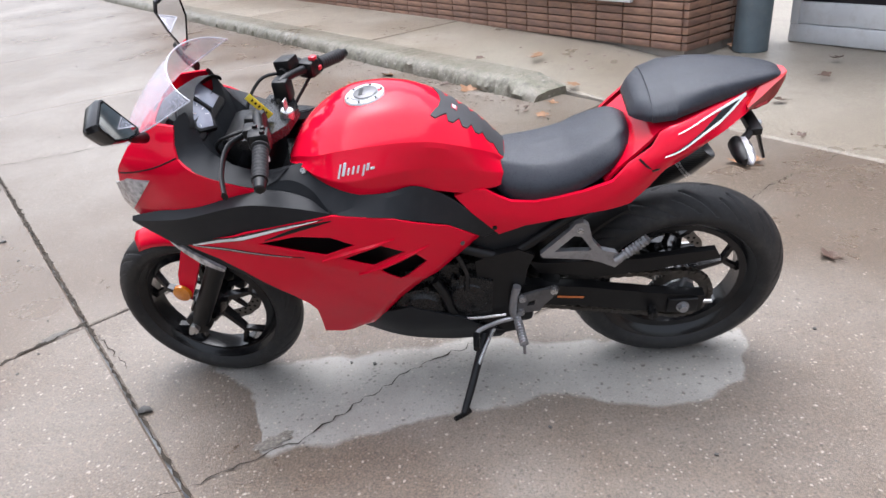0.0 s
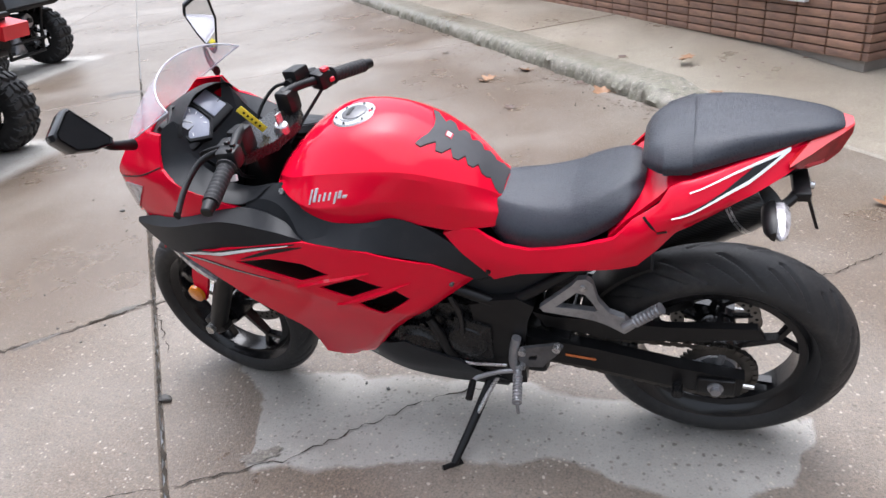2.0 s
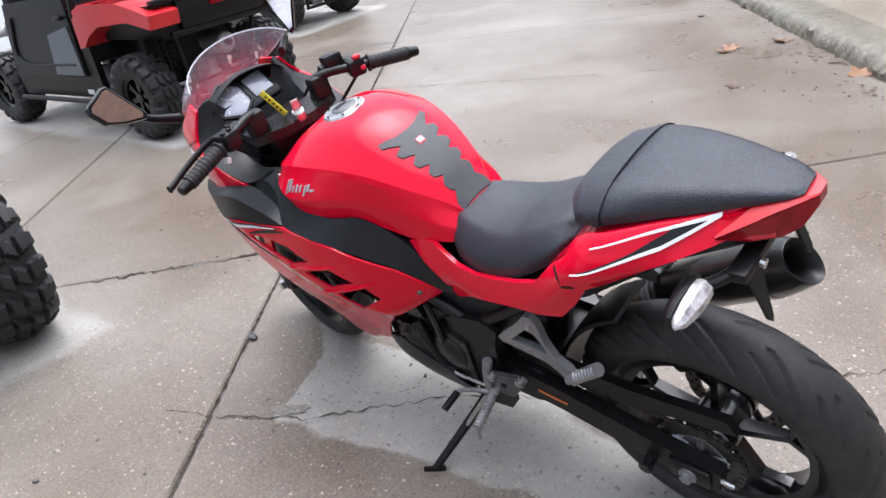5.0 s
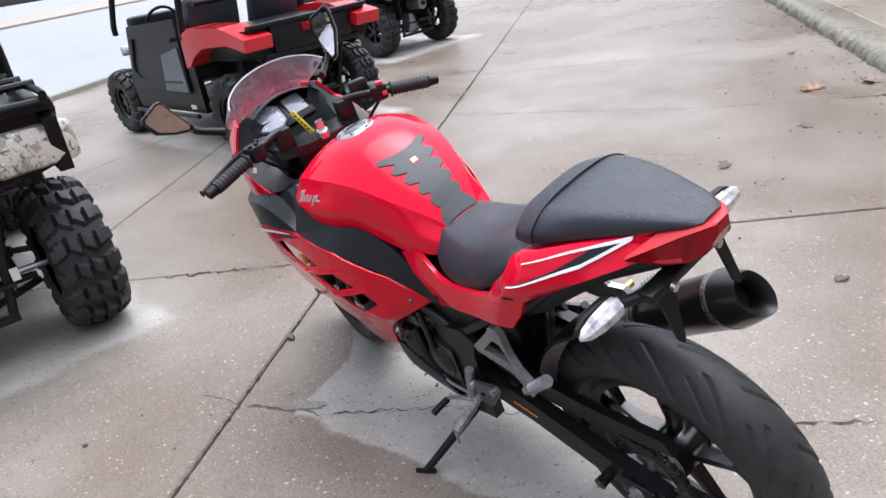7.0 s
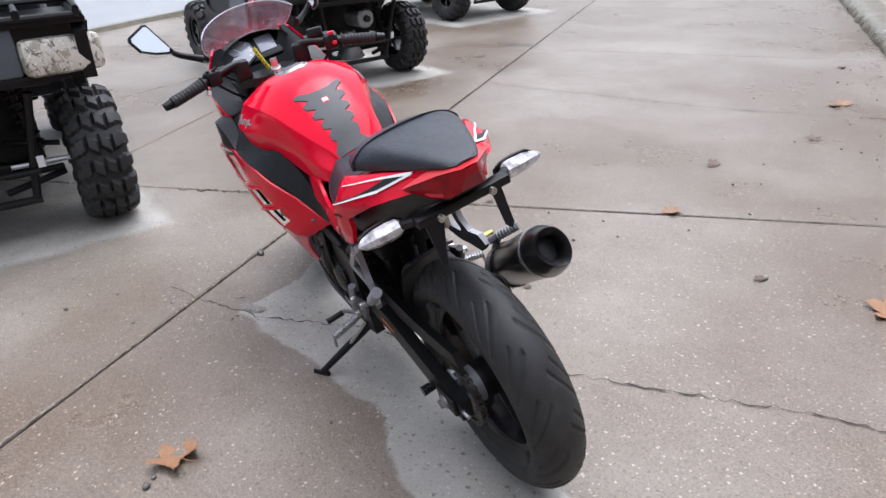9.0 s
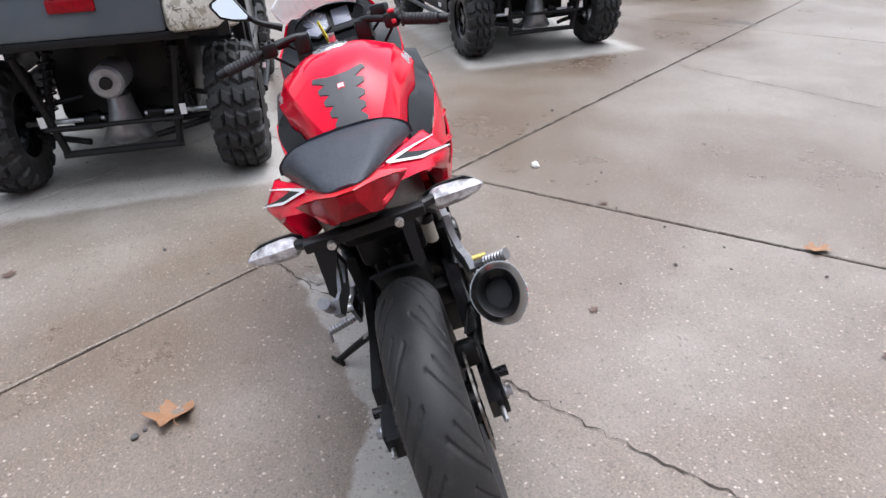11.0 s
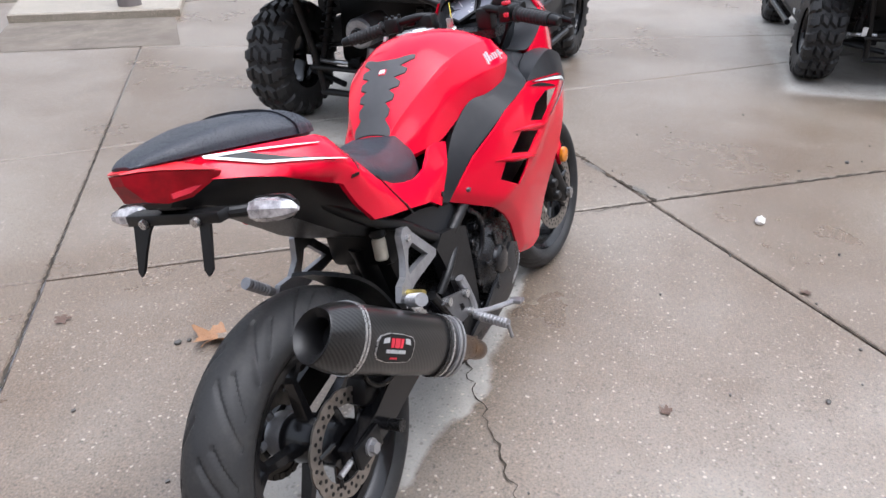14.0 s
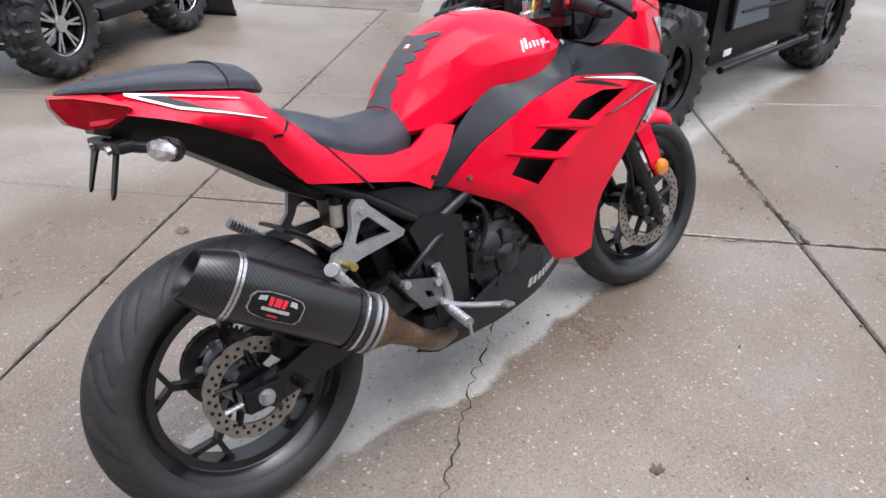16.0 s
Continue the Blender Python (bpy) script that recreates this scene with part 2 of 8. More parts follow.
def concrete(name, dry, damp, patches=(), dampness=0.5, moss=0.0, outline=None, pits=0.0):
    """Broom-finished concrete with exposed grit, damp in broad blotches, and dry where something keeps the rain off."""
    m, n, l, p = nodes_of(name)
    v = n.new("ShaderNodeNewGeometry").outputs["Position"]
    sx = n.new("ShaderNodeSeparateXYZ")
    wob = n.new("ShaderNodeTexNoise")
    wob.inputs["Scale"].default_value, wob.inputs["Detail"].default_value = 9.0, 3.0
    l.new(v, wob.inputs["Vector"])
    sh = n.new("ShaderNodeVectorMath")
    sh.operation = "MULTIPLY_ADD"
    l.new(wob.outputs["Color"], sh.inputs[0])
    sh.inputs[1].default_value = (0.09, 0.09, 0.0)
    l.new(v, sh.inputs[2])
    l.new(sh.outputs[0], sx.inputs[0])
    big = noise_of(n, l, v, 0.55, 5, 0.6)
    wet = ramp(n, l, big, dampness - 0.14, dampness + 0.16, 1.0, 0.35)
    for cx, cy, hx, hy, turn, soft in patches:
        c, s = math.cos(radians(turn)), math.sin(radians(turn))
        dx = maths(n, l, "SUBTRACT", sx.outputs[0], cx + 0.045)
        dy = maths(n, l, "SUBTRACT", sx.outputs[1], cy + 0.045)
        u = maths(n, l, "ADD", maths(n, l, "MULTIPLY", dx, c), maths(n, l, "MULTIPLY", dy, s))
        w = maths(n, l, "SUBTRACT", maths(n, l, "MULTIPLY", dy, c), maths(n, l, "MULTIPLY", dx, s))
        du = maths(n, l, "SUBTRACT", maths(n, l, "ABSOLUTE", u), hx)
        dw = maths(n, l, "SUBTRACT", maths(n, l, "ABSOLUTE", w), hy)
        d = maths(n, l, "SMOOTH_MAX", du, dw, 0.12)
        wet = maths(n, l, "MINIMUM", wet, ramp(n, l, d, -soft, soft, 0.0, 1.0))
    if outline:
        edges = []
        for pts in outline:
            fc = n.new("ShaderNodeFloatCurve")
            cv = fc.mapping.curves[0]
            cv.points[0].location, cv.points[1].location = ((pts[0][0] + 1) / 2.2, pts[0][1] - 1), ((pts[-1][0] + 1) / 2.2, pts[-1][1] - 1)
            for px, py in pts[1:-1]:
                cv.points.new((px + 1) / 2.2, py - 1)
            fc.mapping.update()
            l.new(maths(n, l, "DIVIDE", maths(n, l, "ADD", sx.outputs[0], 1 - 0.045), 2.2), fc.inputs["Value"])
            edges.append(fc.outputs[0])
        yy = maths(n, l, "SUBTRACT", sx.outputs[1], 1.045)
        d = maths(n, l, "MAXIMUM", maths(n, l, "SUBTRACT", edges[0], yy), maths(n, l, "SUBTRACT", yy, edges[1]))
        d = maths(n, l, "MAXIMUM", d, maths(n, l, "SUBTRACT", maths(n, l, "ABSOLUTE", maths(n, l, "SUBTRACT", sx.outputs[0], 0.045 + 0.07)), 0.88))
        wet = maths(n, l, "MINIMUM", wet, ramp(n, l, d, -0.010, 0.012, 0.0, 1.0))
    col = mix(n, l, wet, dry, damp)
    mid = noise_of(n, l, v, 3.5, 6, 0.7)
    col = mix(n, l, ramp(n, l, mid, 0.42, 0.75, 0.0, 0.35), col, tuple(c * 0.72 for c in damp))
    vo = n.new("ShaderNodeTexVoronoi")
    vo.inputs["Scale"].default_value = 92
    l.new(v, vo.inputs["Vector"])
    pick = n.new("ShaderNodeSeparateXYZ")
    l.new(vo.outputs["Color"], pick.inputs[0])
    stone = maths(n, l, "MULTIPLY", ramp(n, l, vo.outputs["Distance"], 0.15, 0.4, 1.0, 0.0), ramp(n, l, pick.outputs[0], 0.82, 0.92, 0.0, 0.8))
    stone = maths(n, l, "MULTIPLY", stone, ramp(n, l, noise_of(n, l, v, 1.7, 3), 0.38, 0.6, 0.25, 1.0))
    col = mix(n, l, stone, col, (0.54, 0.48, 0.40))
    dark = maths(n, l, "MULTIPLY", ramp(n, l, vo.outputs["Distance"], 0.15, 0.45, 1.0, 0.0), ramp(n, l, pick.outputs[1], 0.74, 0.86, 0.0, 0.4))
    col = mix(n, l, dark, col, (0.07, 0.06, 0.055))
    # larger flat flakes of aggregate, and scattered dark pits
    fl = n.new("ShaderNodeTexVoronoi")
    fl.inputs["Scale"].default_value = 62
    st = n.new("ShaderNodeVectorMath")
    st.operation = "MULTIPLY_ADD"
    l.new(wob.outputs["Color"], st.inputs[0])
    st.inputs[1].default_value = (0.05, 0.05, 0.0)
    l.new(v, st.inputs[2])
    l.new(st.outputs[0], fl.inputs["Vector"])
    fp = n.new("ShaderNodeSeparateXYZ")
    l.new(fl.outputs["Color"], fp.inputs[0])
    flake = maths(n, l, "MULTIPLY", ramp(n, l, fl.outputs["Distance"], 0.20, 0.34, 1.0, 0.0), ramp(n, l, fp.outputs[0], 0.86, 0.94, 0.0, 0.75))
    col = mix(n, l, flake, col, (0.50, 0.44, 0.37))
    pit = maths(n, l, "MULTIPLY", ramp(n, l, fl.outputs["Distance"], 0.22, 0.42, 1.0, 0.0), ramp(n, l, fp.outputs[1], 0.84, 0.92, 0.0, 0.6))
    col = mix(n, l, pit, col, (0.055, 0.044, 0.034))
    spots = noise_of(n, l, v, 17, 3, 0.6)
    col = mix(n, l, maths(n, l, "MULTIPLY", ramp(n, l, wet, 0.0, 1.0, 0.25, 1.0), ramp(n, l, spots, 0.66, 0.72, 0.0, 0.55)), col, (0.06, 0.048, 0.038))
    grit = noise_of(n, l, v, 150, 4, 0.7)
    shown = ramp(n, l, wet, 0.0, 1.0, 0.35, 1.0)
    col = mix(n, l, maths(n, l, "MULTIPLY", shown, ramp(n, l, grit, 0.50, 0.68, 0.0, 0.72)), col, tuple(min(1, c * 2.3) for c in damp))
    col = mix(n, l, maths(n, l, "MULTIPLY", shown, ramp(n, l, grit, 0.34, 0.48, 0.65, 0.0)), col, tuple(c * 0.42 for c in damp))
    if moss:
        col = mix(n, l, ramp(n, l, noise_of(n, l, v, 6, 6, 0.75), 0.45, 0.65, 0.0, moss), col, (0.10, 0.105, 0.06))
    if pits:
        col = mix(n, l, ramp(n, l, noise_of(n, l, v, 16, 5, 0.65, 0.4), 0.52, 0.66, 0.0, pits), col, (0.07, 0.064, 0.045))
        col = mix(n, l, ramp(n, l, noise_of(n, l, v, 30, 3, 0.6), 0.62, 0.70, 0.0, 0.5), col, (0.48, 0.46, 0.42))
    l.new(col, p.inputs["Base Color"])
    l.new(maths(n, l, "ADD", ramp(n, l, wet, 0.0, 1.0, 0.70, 0.28), ramp(n, l, mid, 0.3, 0.7, -0.025, 0.025)), p.inputs["Roughness"])
    bp = n.new("ShaderNodeBump")
    bp.inputs["Strength"].default_value, bp.inputs["Distance"].default_value = 0.6, 0.004
    l.new(maths(n, l, "ADD", grit, maths(n, l, "MULTIPLY", maths(n, l, "SUBTRACT", maths(n, l, "ADD", stone, flake), pit), 0.5)), bp.inputs["Height"])
    l.new(bp.outputs[0], p.inputs["Normal"])
    return m


SLAB = concrete("lot_concrete", (0.345, 0.330, 0.300), (0.120, 0.090, 0.065), ((-2.85, 0.70, 1.28, 0.80, 2, 0.05), (-4.9, 3.68, 1.45, 0.78, 3, 0.06), (-7.1, 6.9, 1.4, 0.9, 4, 0.06)), 0.56,
                outline=([(-0.86, 1.97), (-0.69, 1.82), (-0.59, 1.62), (-0.54, 1.50), (-0.41, 1.51), (-0.25, 1.54), (-0.02, 1.59), (0.15, 1.60), (0.32, 1.63), (0.48, 1.57), (0.63, 1.54), (0.74, 1.56), (0.86, 1.65), (0.92, 1.74), (0.98, 1.86)], [(-0.86, 1.97), (-0.71, 1.95), (-0.38, 1.94), (-0.06, 1.96), (0.12, 1.98), (0.30, 1.91), (0.58, 1.89), (0.80, 1.87), (0.98, 1.86)]))
WALK = concrete("sidewalk_concrete", (0.40, 0.365, 0.31), (0.23, 0.195, 0.15), (), 0.54, 0.16)
KERB = concrete("old_kerb_concrete", (0.27, 0.25, 0.205), (0.15, 0.132, 0.10), (), 0.5, 0.6, pits=0.8)

# ---- building tools ----
def finish(bm, mat, name, angle=35, smooth=True):
    bmesh.ops.recalc_face_normals(bm, faces=bm.faces)
    me = bpy.data.meshes.new(name)
    bm.to_mesh(me)
    bm.free()
    me.materials.append(mat)
    if smooth:
        me.shade_smooth()
        me.set_sharp_from_angle(angle=radians(angle))
    return me


def part(name, bm, mat, parent=None, label="", angle=35, smooth=True, m=None):
    ob = new(name, finish(bm, mat, name, angle, smooth))
    if parent:
        ob.parent = parent
    if m:
        ob.matrix_local = m
    return tagged(ob, label)


def thing(name, label, category, m=None, group="", kind=""):
    ob = new(name)
    if m:
        ob.matrix_world = m
    return tagged(ob, label, category, group, kind)


def box(bm, c, s, turn=(0, 0, 0), bevel=0.0):
    r = bmesh.ops.create_cube(bm, size=1, matrix=pose(*c, *turn) @ Matrix.Diagonal((*s, 1)))
    if bevel:
        es = list({e for v in r["verts"] for e in v.link_edges})
        bmesh.ops.bevel(bm, geom=es, offset=bevel, segments=2, affect="EDGES", profile=0.5)
    return bm


def ring_faces(bm, a, b, closed=True):
    n = len(a)
    for i in range(n if closed else n - 1):
        j = (i + 1) % n
        bm.faces.new((a[i], a[j], b[j], b[i]))


def loft(bm, rings, closed=True, caps=True, loop=False):
    vs = [[bm.verts.new(p) for p in r] for r in rings]
    for a, b in zip(vs, vs[1:]):
        ring_faces(bm, a, b, closed)
    if loop:
        ring_faces(bm, vs[-1], vs[0], closed)
    elif caps and closed:
        bm.faces.new(vs[0][::-1])
        bm.faces.new(vs[-1])
    return bm


def across(d):
    d = Vector(d).normalized()
    u = d.cross(Vector((0, 0, 1)))
    if u.length < 1e-3:
        u = d.cross(Vector((0, 1, 0)))
    u.normalize()
    return u, d.cross(u).normalized()


def cyl(bm, a, b, r, r2=None, seg=20, bevel=0.0):
    a, b = Vector(a), Vector(b)
    r2 = r if r2 is None else r2
    u, w = across(b - a)
    d = (b - a).normalized()
    rows = [(a, r - bevel), (a + d * bevel, r), (b - d * bevel, r2), (b, r2 - bevel)] if bevel else [(a, r), (b, r2)]
    return loft(bm, [[p + (u * math.cos(t) + w * math.sin(t)) * q for t in [2 * math.pi * i / seg for i in range(seg)]] for p, q in rows])


def spline(pts, n=6, closed=False):
    """A smooth curve through the points (Catmull-Rom)."""
    p = [Vector(q) for q in pts]
    out = []
    m = len(p)
    for i in range(m if closed else m - 1):
        if closed:
            a, b, c, d = p[i - 1], p[i], p[(i + 1) % m], p[(i + 2) % m]
        else:
            b, c = p[i], p[i + 1]
            a = p[i - 1] if i else b * 2 - c
            d = p[i + 2] if i + 2 < m else c * 2 - b
        for k in range(n):
            t = k / n
            out.append(0.5 * ((2 * b) + (c - a) * t + (2 * a - 5 * b + 4 * c - d) * t * t + (3 * b - a - 3 * c + d) * t ** 3))
    if not closed:
        out.append(p[-1])
    return out


def tube(bm, pts, r, seg=10, n=6, smooth=True, closed=False, flat=1.0):
    p = spline(pts, n, closed) if smooth else [Vector(q) for q in pts]
    rings = []
    d0 = (p[1] - p[0]).normalized()
    u, w = across(d0)
    for i, q in enumerate(p):
        d = ((p[(i + 1) % len(p)] if closed or i + 1 < len(p) else q) - (p[i - 1] if closed or i else q)).normalized()
        u = (u - d * u.dot(d)).normalized()
        w = d.cross(u)
        rr = r(i / (len(p) - 1)) if callable(r) else r
        rings.append([q + (u * math.cos(t) * flat + w * math.sin(t)) * rr for t in [2 * math.pi * k / seg for k in range(seg)]])
    return loft(bm, rings, loop=closed)


def lathe(bm, prof, seg=48, axis="Y", c=(0, 0, 0), closed=False):
    """Turns (radius, along) pairs round an axis through c."""
    rings = []
    for k in range(seg):
        t = 2 * math.pi * k / seg
        co, si = math.cos(t), math.sin(t)
        if axis == "Y":
            rings.append([Vector(c) + Vector((r * co, h, r * si)) for r, h in prof])
        elif axis == "X":
            rings.append([Vector(c) + Vector((h, r * co, r * si)) for r, h in prof])
        else:
            rings.append([Vector(c) + Vector((r * co, r * si, h)) for r, h in prof])
    return loft(bm, rings, closed=closed, loop=True)


def inside(q, loop):
    hit = False
    for (x0, y0), (x1, y1) in zip(loop, loop[1:] + loop[:1]):
        if (y0 > q[1]) != (y1 > q[1]) and q[0] < (x1 - x0) * (q[1] - y0) / (y1 - y0) + x0:
            hit = not hit
    return hit


def near_edge(q, loop, d):
    for a, b in zip(loop, loop[1:] + loop[:1]):
        a, b = Vector(a), Vector(b)
        t = max(0, min(1, (q - a).dot(b - a) / max((b - a).length_squared, 1e-9)))
        if (a + (b - a) * t - q).length < d:
            return True
    return False


def sheet(bm, loops, place, thick, step=0.03, back=None):
    """A curved plate: flat outline (the first loop) with holes (the others), laid on the surface place(u, v), with thickness towards its inside."""
    from mathutils.geometry import delaunay_2d_cdt
    fine = []
    for lp in loops:
        out = []
        for a, b in zip(lp, lp[1:] + lp[:1]):
            a, b = Vector(a), Vector(b)
            k = max(1, round((b - a).length / step))
            out += [tuple(a + (b - a) * i / k) for i in range(k)]
        fine.append(out)
    vs, es = [], []
    for out in fine:
        s = len(vs)
        vs += [Vector(q) for q in out]
        es += [(s + i, s + (i + 1) % len(out)) for i in range(len(out))]
    us = [q[0] for q in fine[0]]
    ws = [q[1] for q in fine[0]]
    i = 0
    w = min(ws) + step * 0.6
    while w < max(ws):
        x = min(us) + (step * 0.5 if i % 2 else 0.0)
        while x < max(us):
            q = Vector((x, w))
            if inside(q, fine[0]) and not any(inside(q, h) for h in fine[1:]) and not any(near_edge(q, h, step * 0.55) for h in fine):
                vs.append(q)
            x += step
        w += step * 0.87
        i += 1
    pv, pe, pf, *_ = delaunay_2d_cdt(vs, es, [], 0, 1e-6)
    keep = [f for f in pf if inside(sum((pv[k] for k in f), Vector((0, 0))) / len(f), fine[0]) and not any(inside(sum((pv[k] for k in f), Vector((0, 0))) / len(f), h) for h in fine[1:])]
    front = [bm.verts.new(place(*q)) for q in pv]
    bv = [bm.verts.new((back or place)(*q) + (Vector(thick) if not back else Vector())) for q in pv]
    count = {}
    for f in keep:
        bm.faces.new([front[k] for k in f])
        bm.faces.new([bv[k] for k in reversed(f)])
        for a, b in zip(f, f[1:] + f[:1] if isinstance(f, list) else tuple(f[1:]) + tuple(f[:1])):
            count[(a, b)] = count.get((a, b), 0) + 1
    for a, b in list(count):
        if (b, a) not in count:
            bm.faces.new([front[b], front[a], bv[a], bv[b]])
    bmesh.ops.delete(bm, geom=[v for v in bm.verts if not v.link_faces], context="VERTS")
    return bm


def interp(x, pts):
    if x <= pts[0][0]:
        return pts[0][1]
    for (a, va), (b, vb) in zip(pts, pts[1:]):
        if x <= b:
            t = (x - a) / (b - a)
            return va + (vb - va) * t
    return pts[-1][1]


def smooth_interp(x, pts):
    """Piecewise cubic through the points, in one value."""
    if x <= pts[0][0]:
        return pts[0][1]
    if x >= pts[-1][0]:
        return pts[-1][1]
    i = next(k for k in range(len(pts) - 1) if x <= pts[k + 1][0])
    (a, va), (b, vb) = pts[i], pts[i + 1]
    sl = lambda k: (pts[min(k + 1, len(pts) - 1)][1] - pts[max(k - 1, 0)][1]) / (pts[min(k + 1, len(pts) - 1)][0] - pts[max(k - 1, 0)][0])
    h = b - a
    t = (x - a) / h
    return (2 * t ** 3 - 3 * t * t + 1) * va + (t ** 3 - 2 * t * t + t) * h * sl(i) + (-2 * t ** 3 + 3 * t * t) * vb + (t ** 3 - t * t) * h * sl(i + 1)


# ---- the lot: c runs across it, d along the building ----
LOT = pose(0, 0, 0, 0, 0, 34.4)


def lot(c, d, z=0.0):
    return LOT @ Vector((c, d, z))


bm = bmesh.new()
loft(bm, [[(-900, -900, -0.016), (900, -900, -0.016), (900, 900, -0.016), (-900, 900, -0.016)]], caps=False)
bm.faces.new(bm.verts)
ground = tagged(part("ground", bm, ASPHALT), "wet grey asphalt and dirt under the concrete lot", "ground", kind="structure")


def split(polys, p, q):
    p, q = Vector(p), Vector(q)
    nrm = Vector((-(q - p).y, (q - p).x)).normalized()
    out = []
    for poly in polys:
        sides = ([], [])
        for a, b in zip(poly, poly[1:] + poly[:1]):
            da, db = (a - p).dot(nrm), (b - p).dot(nrm)
            sides[0 if da >= 0 else 1].append(a)
            if da * db < 0:
                x = a + (b - a) * (da / (da - db))
                sides[0].append(x)
                sides[1].append(x)
        out += [s for s in sides if len(s) > 2 and abs(sum(a.x * b.y - a.y * b.x for a, b in zip(s, s[1:] + s[:1]))) > 0.02]
    return out


rim = [lot(c, d).xy for c, d in ((-6.6, -11), (3.6, -11), (3.6, 21), (-6.6, 21))]
cells = [rim]
for p, q in (((-0.25, 0.67), (-5.8, 8.53)), ((-1.2, -0.45), (-2.38, 0.88)), ((-2.75, -2.75), (-3.81, -0.36)),
             ((-2.33, 1.48), (0.56, 4.04)), ((0.99, 0.96), (-1.57, -0.89)), ((-4.15, 5.57), (-1.12, 7.37)),
             ((1.6, -2.6), (-1.2, -4.4)), ((4.2, -4.9), (1.0, -7.2)), ((-6.0, 8.2), (-2.6, 10.1)), ((-8.0, 11.2), (-4.4, 13.2)), ((-9.6, 14.2), (-6.2, 16.2))):
    cells = split(cells, p, q)


def slab_mesh(poly, gap=0.008, z=0.0):
    """A slab shrunk by half the joint, with a worn edge."""
    c = sum(poly, Vector((0, 0))) / len(poly)
    if sum(a.x * b.y - a.y * b.x for a, b in zip(poly, poly[1:] + poly[:1])) < 0:
        poly = poly[::-1]
    m = len(poly)

    def inset(d):
        out = []
        for i in range(m):
            a, b, e = poly[i - 1], poly[i], poly[(i + 1) % m]
            n1 = Vector((-(b - a).y, (b - a).x)).normalized()
            n2 = Vector((-(e - b).y, (e - b).x)).normalized()
            k = (n1 + n2)
            out.append(b + k * d / max(0.3, k.dot(n1)))
        return out
    bm = bmesh.new()
    rings = [[(*q, h) for q in inset(d)] for d, h in ((gap, -0.03), (gap, z - 0.006), (gap + 0.007, z))]
    loft(bm, rings, caps=False)
    bm.verts.ensure_lookup_table()
    bm.faces.new(bm.verts[-m:])
    return bm


for poly in cells:
    part("slab", slab_mesh(poly, random.uniform(0.0042, 0.0058), random.uniform(-0.002, 0.002)), SLAB, ground, smooth=False)


def jagged(pts, wobble, step=0.035):
    p = [Vector((*q, 0)) for q in pts]
    out = []
    for a, b in zip(p, p[1:]):
        k = max(2, int((b - a).length / step))
        s = Vector((-(b - a).y, (b - a).x, 0)).normalized()
        out += [a + (b - a) * i / k + s * random.uniform(-wobble, wobble) for i in range(k)]
    return out + [p[-1]]


def crack(pts, width, wobble, z=0.0035):
    """A thin jagged seam of dirt in a crack, all but flush with the slab."""
    p = jagged(pts, wobble, 0.022)
    bm = bmesh.new()
    rows = []
    for i, q in enumerate(p):
        d = (p[min(i + 1, len(p) - 1)] - p[max(i - 1, 0)]).normalized()
        s = Vector((-d.y, d.x, 0))
        w = width * (0.25 if i in (0, len(p) - 1) else random.choice((0.25, 0.4, 0.6, 0.9, 1.2)))
        rows.append((bm.verts.new(q + s * w + Vector((0, 0, z - 0.001))), bm.verts.new(q - s * w * random.uniform(0.5, 1.2) + Vector((0, 0, z - 0.001)))))
    for a, b in zip(rows, rows[1:]):
        bm.faces.new((a[0], a[1], b[1], b[0]))
    return part("crack", bm, DIRT, ground)


crack([(-0.92, 1.33), (-0.72, 1.41), (-0.54, 1.50), (-0.45, 1.55), (-0.30, 1.69), (-0.12, 1.84), (0.06, 1.93), (0.27, 2.07), (0.51, 2.21), (0.73, 2.37), (1.02, 2.59), (1.22, 2.71), (1.6, 3.0), (2.1, 3.3)], 0.0032, 0.012)
crack([(-2.9, 4.5), (-1.80, 4.90), (-1.01, 5.20), (-0.25, 5.66), (0.1, 5.8)], 0.004, 0.015)
crack([(-1.40, 2.32), (-1.55, 2.18), (-1.75, 1.98), (-2.1, 1.68)], 0.012, 0.02)
for pts in ([(-0.25, 0.67), (-0.75, 1.385), (-1.42, 2.33), (-2.6, 4.0), (-4.2, 6.27)], [(-1.40, 2.30), (-0.64, 2.98), (0.56, 4.04)], [(0.99, 0.96), (0.0, 0.245), (-1.57, -0.89)]):
    crack(pts, 0.006, 0.003, -0.001)
crack([(-1.44, 2.36), (-1.77, 2.83), (-2.54, 3.92), (-3.15, 4.78), (-3.70, 5.57), (-4.3, 6.41)], 0.010, 0.008)
crack([(-1.13, 1.99), (-1.25, 2.13), (-1.38, 2.28)], 0.003, 0.01)

# ---- sidewalk, broken kerb and step along the building ----
def strip(bm, c0, c1, stations, z0=-0.03):
    """A raised band between c0 and c1 whose height changes along d."""
    rings = []
    for d, h in stations:
        rings.append([Vector((c0, d, z0)), Vector((c0, d, h - 0.012)), Vector((c0 + 0.012, d, h)), Vector((c1, d, h + 0.03)), Vector((c1, d, z0))])
    return loft(bm, rings)


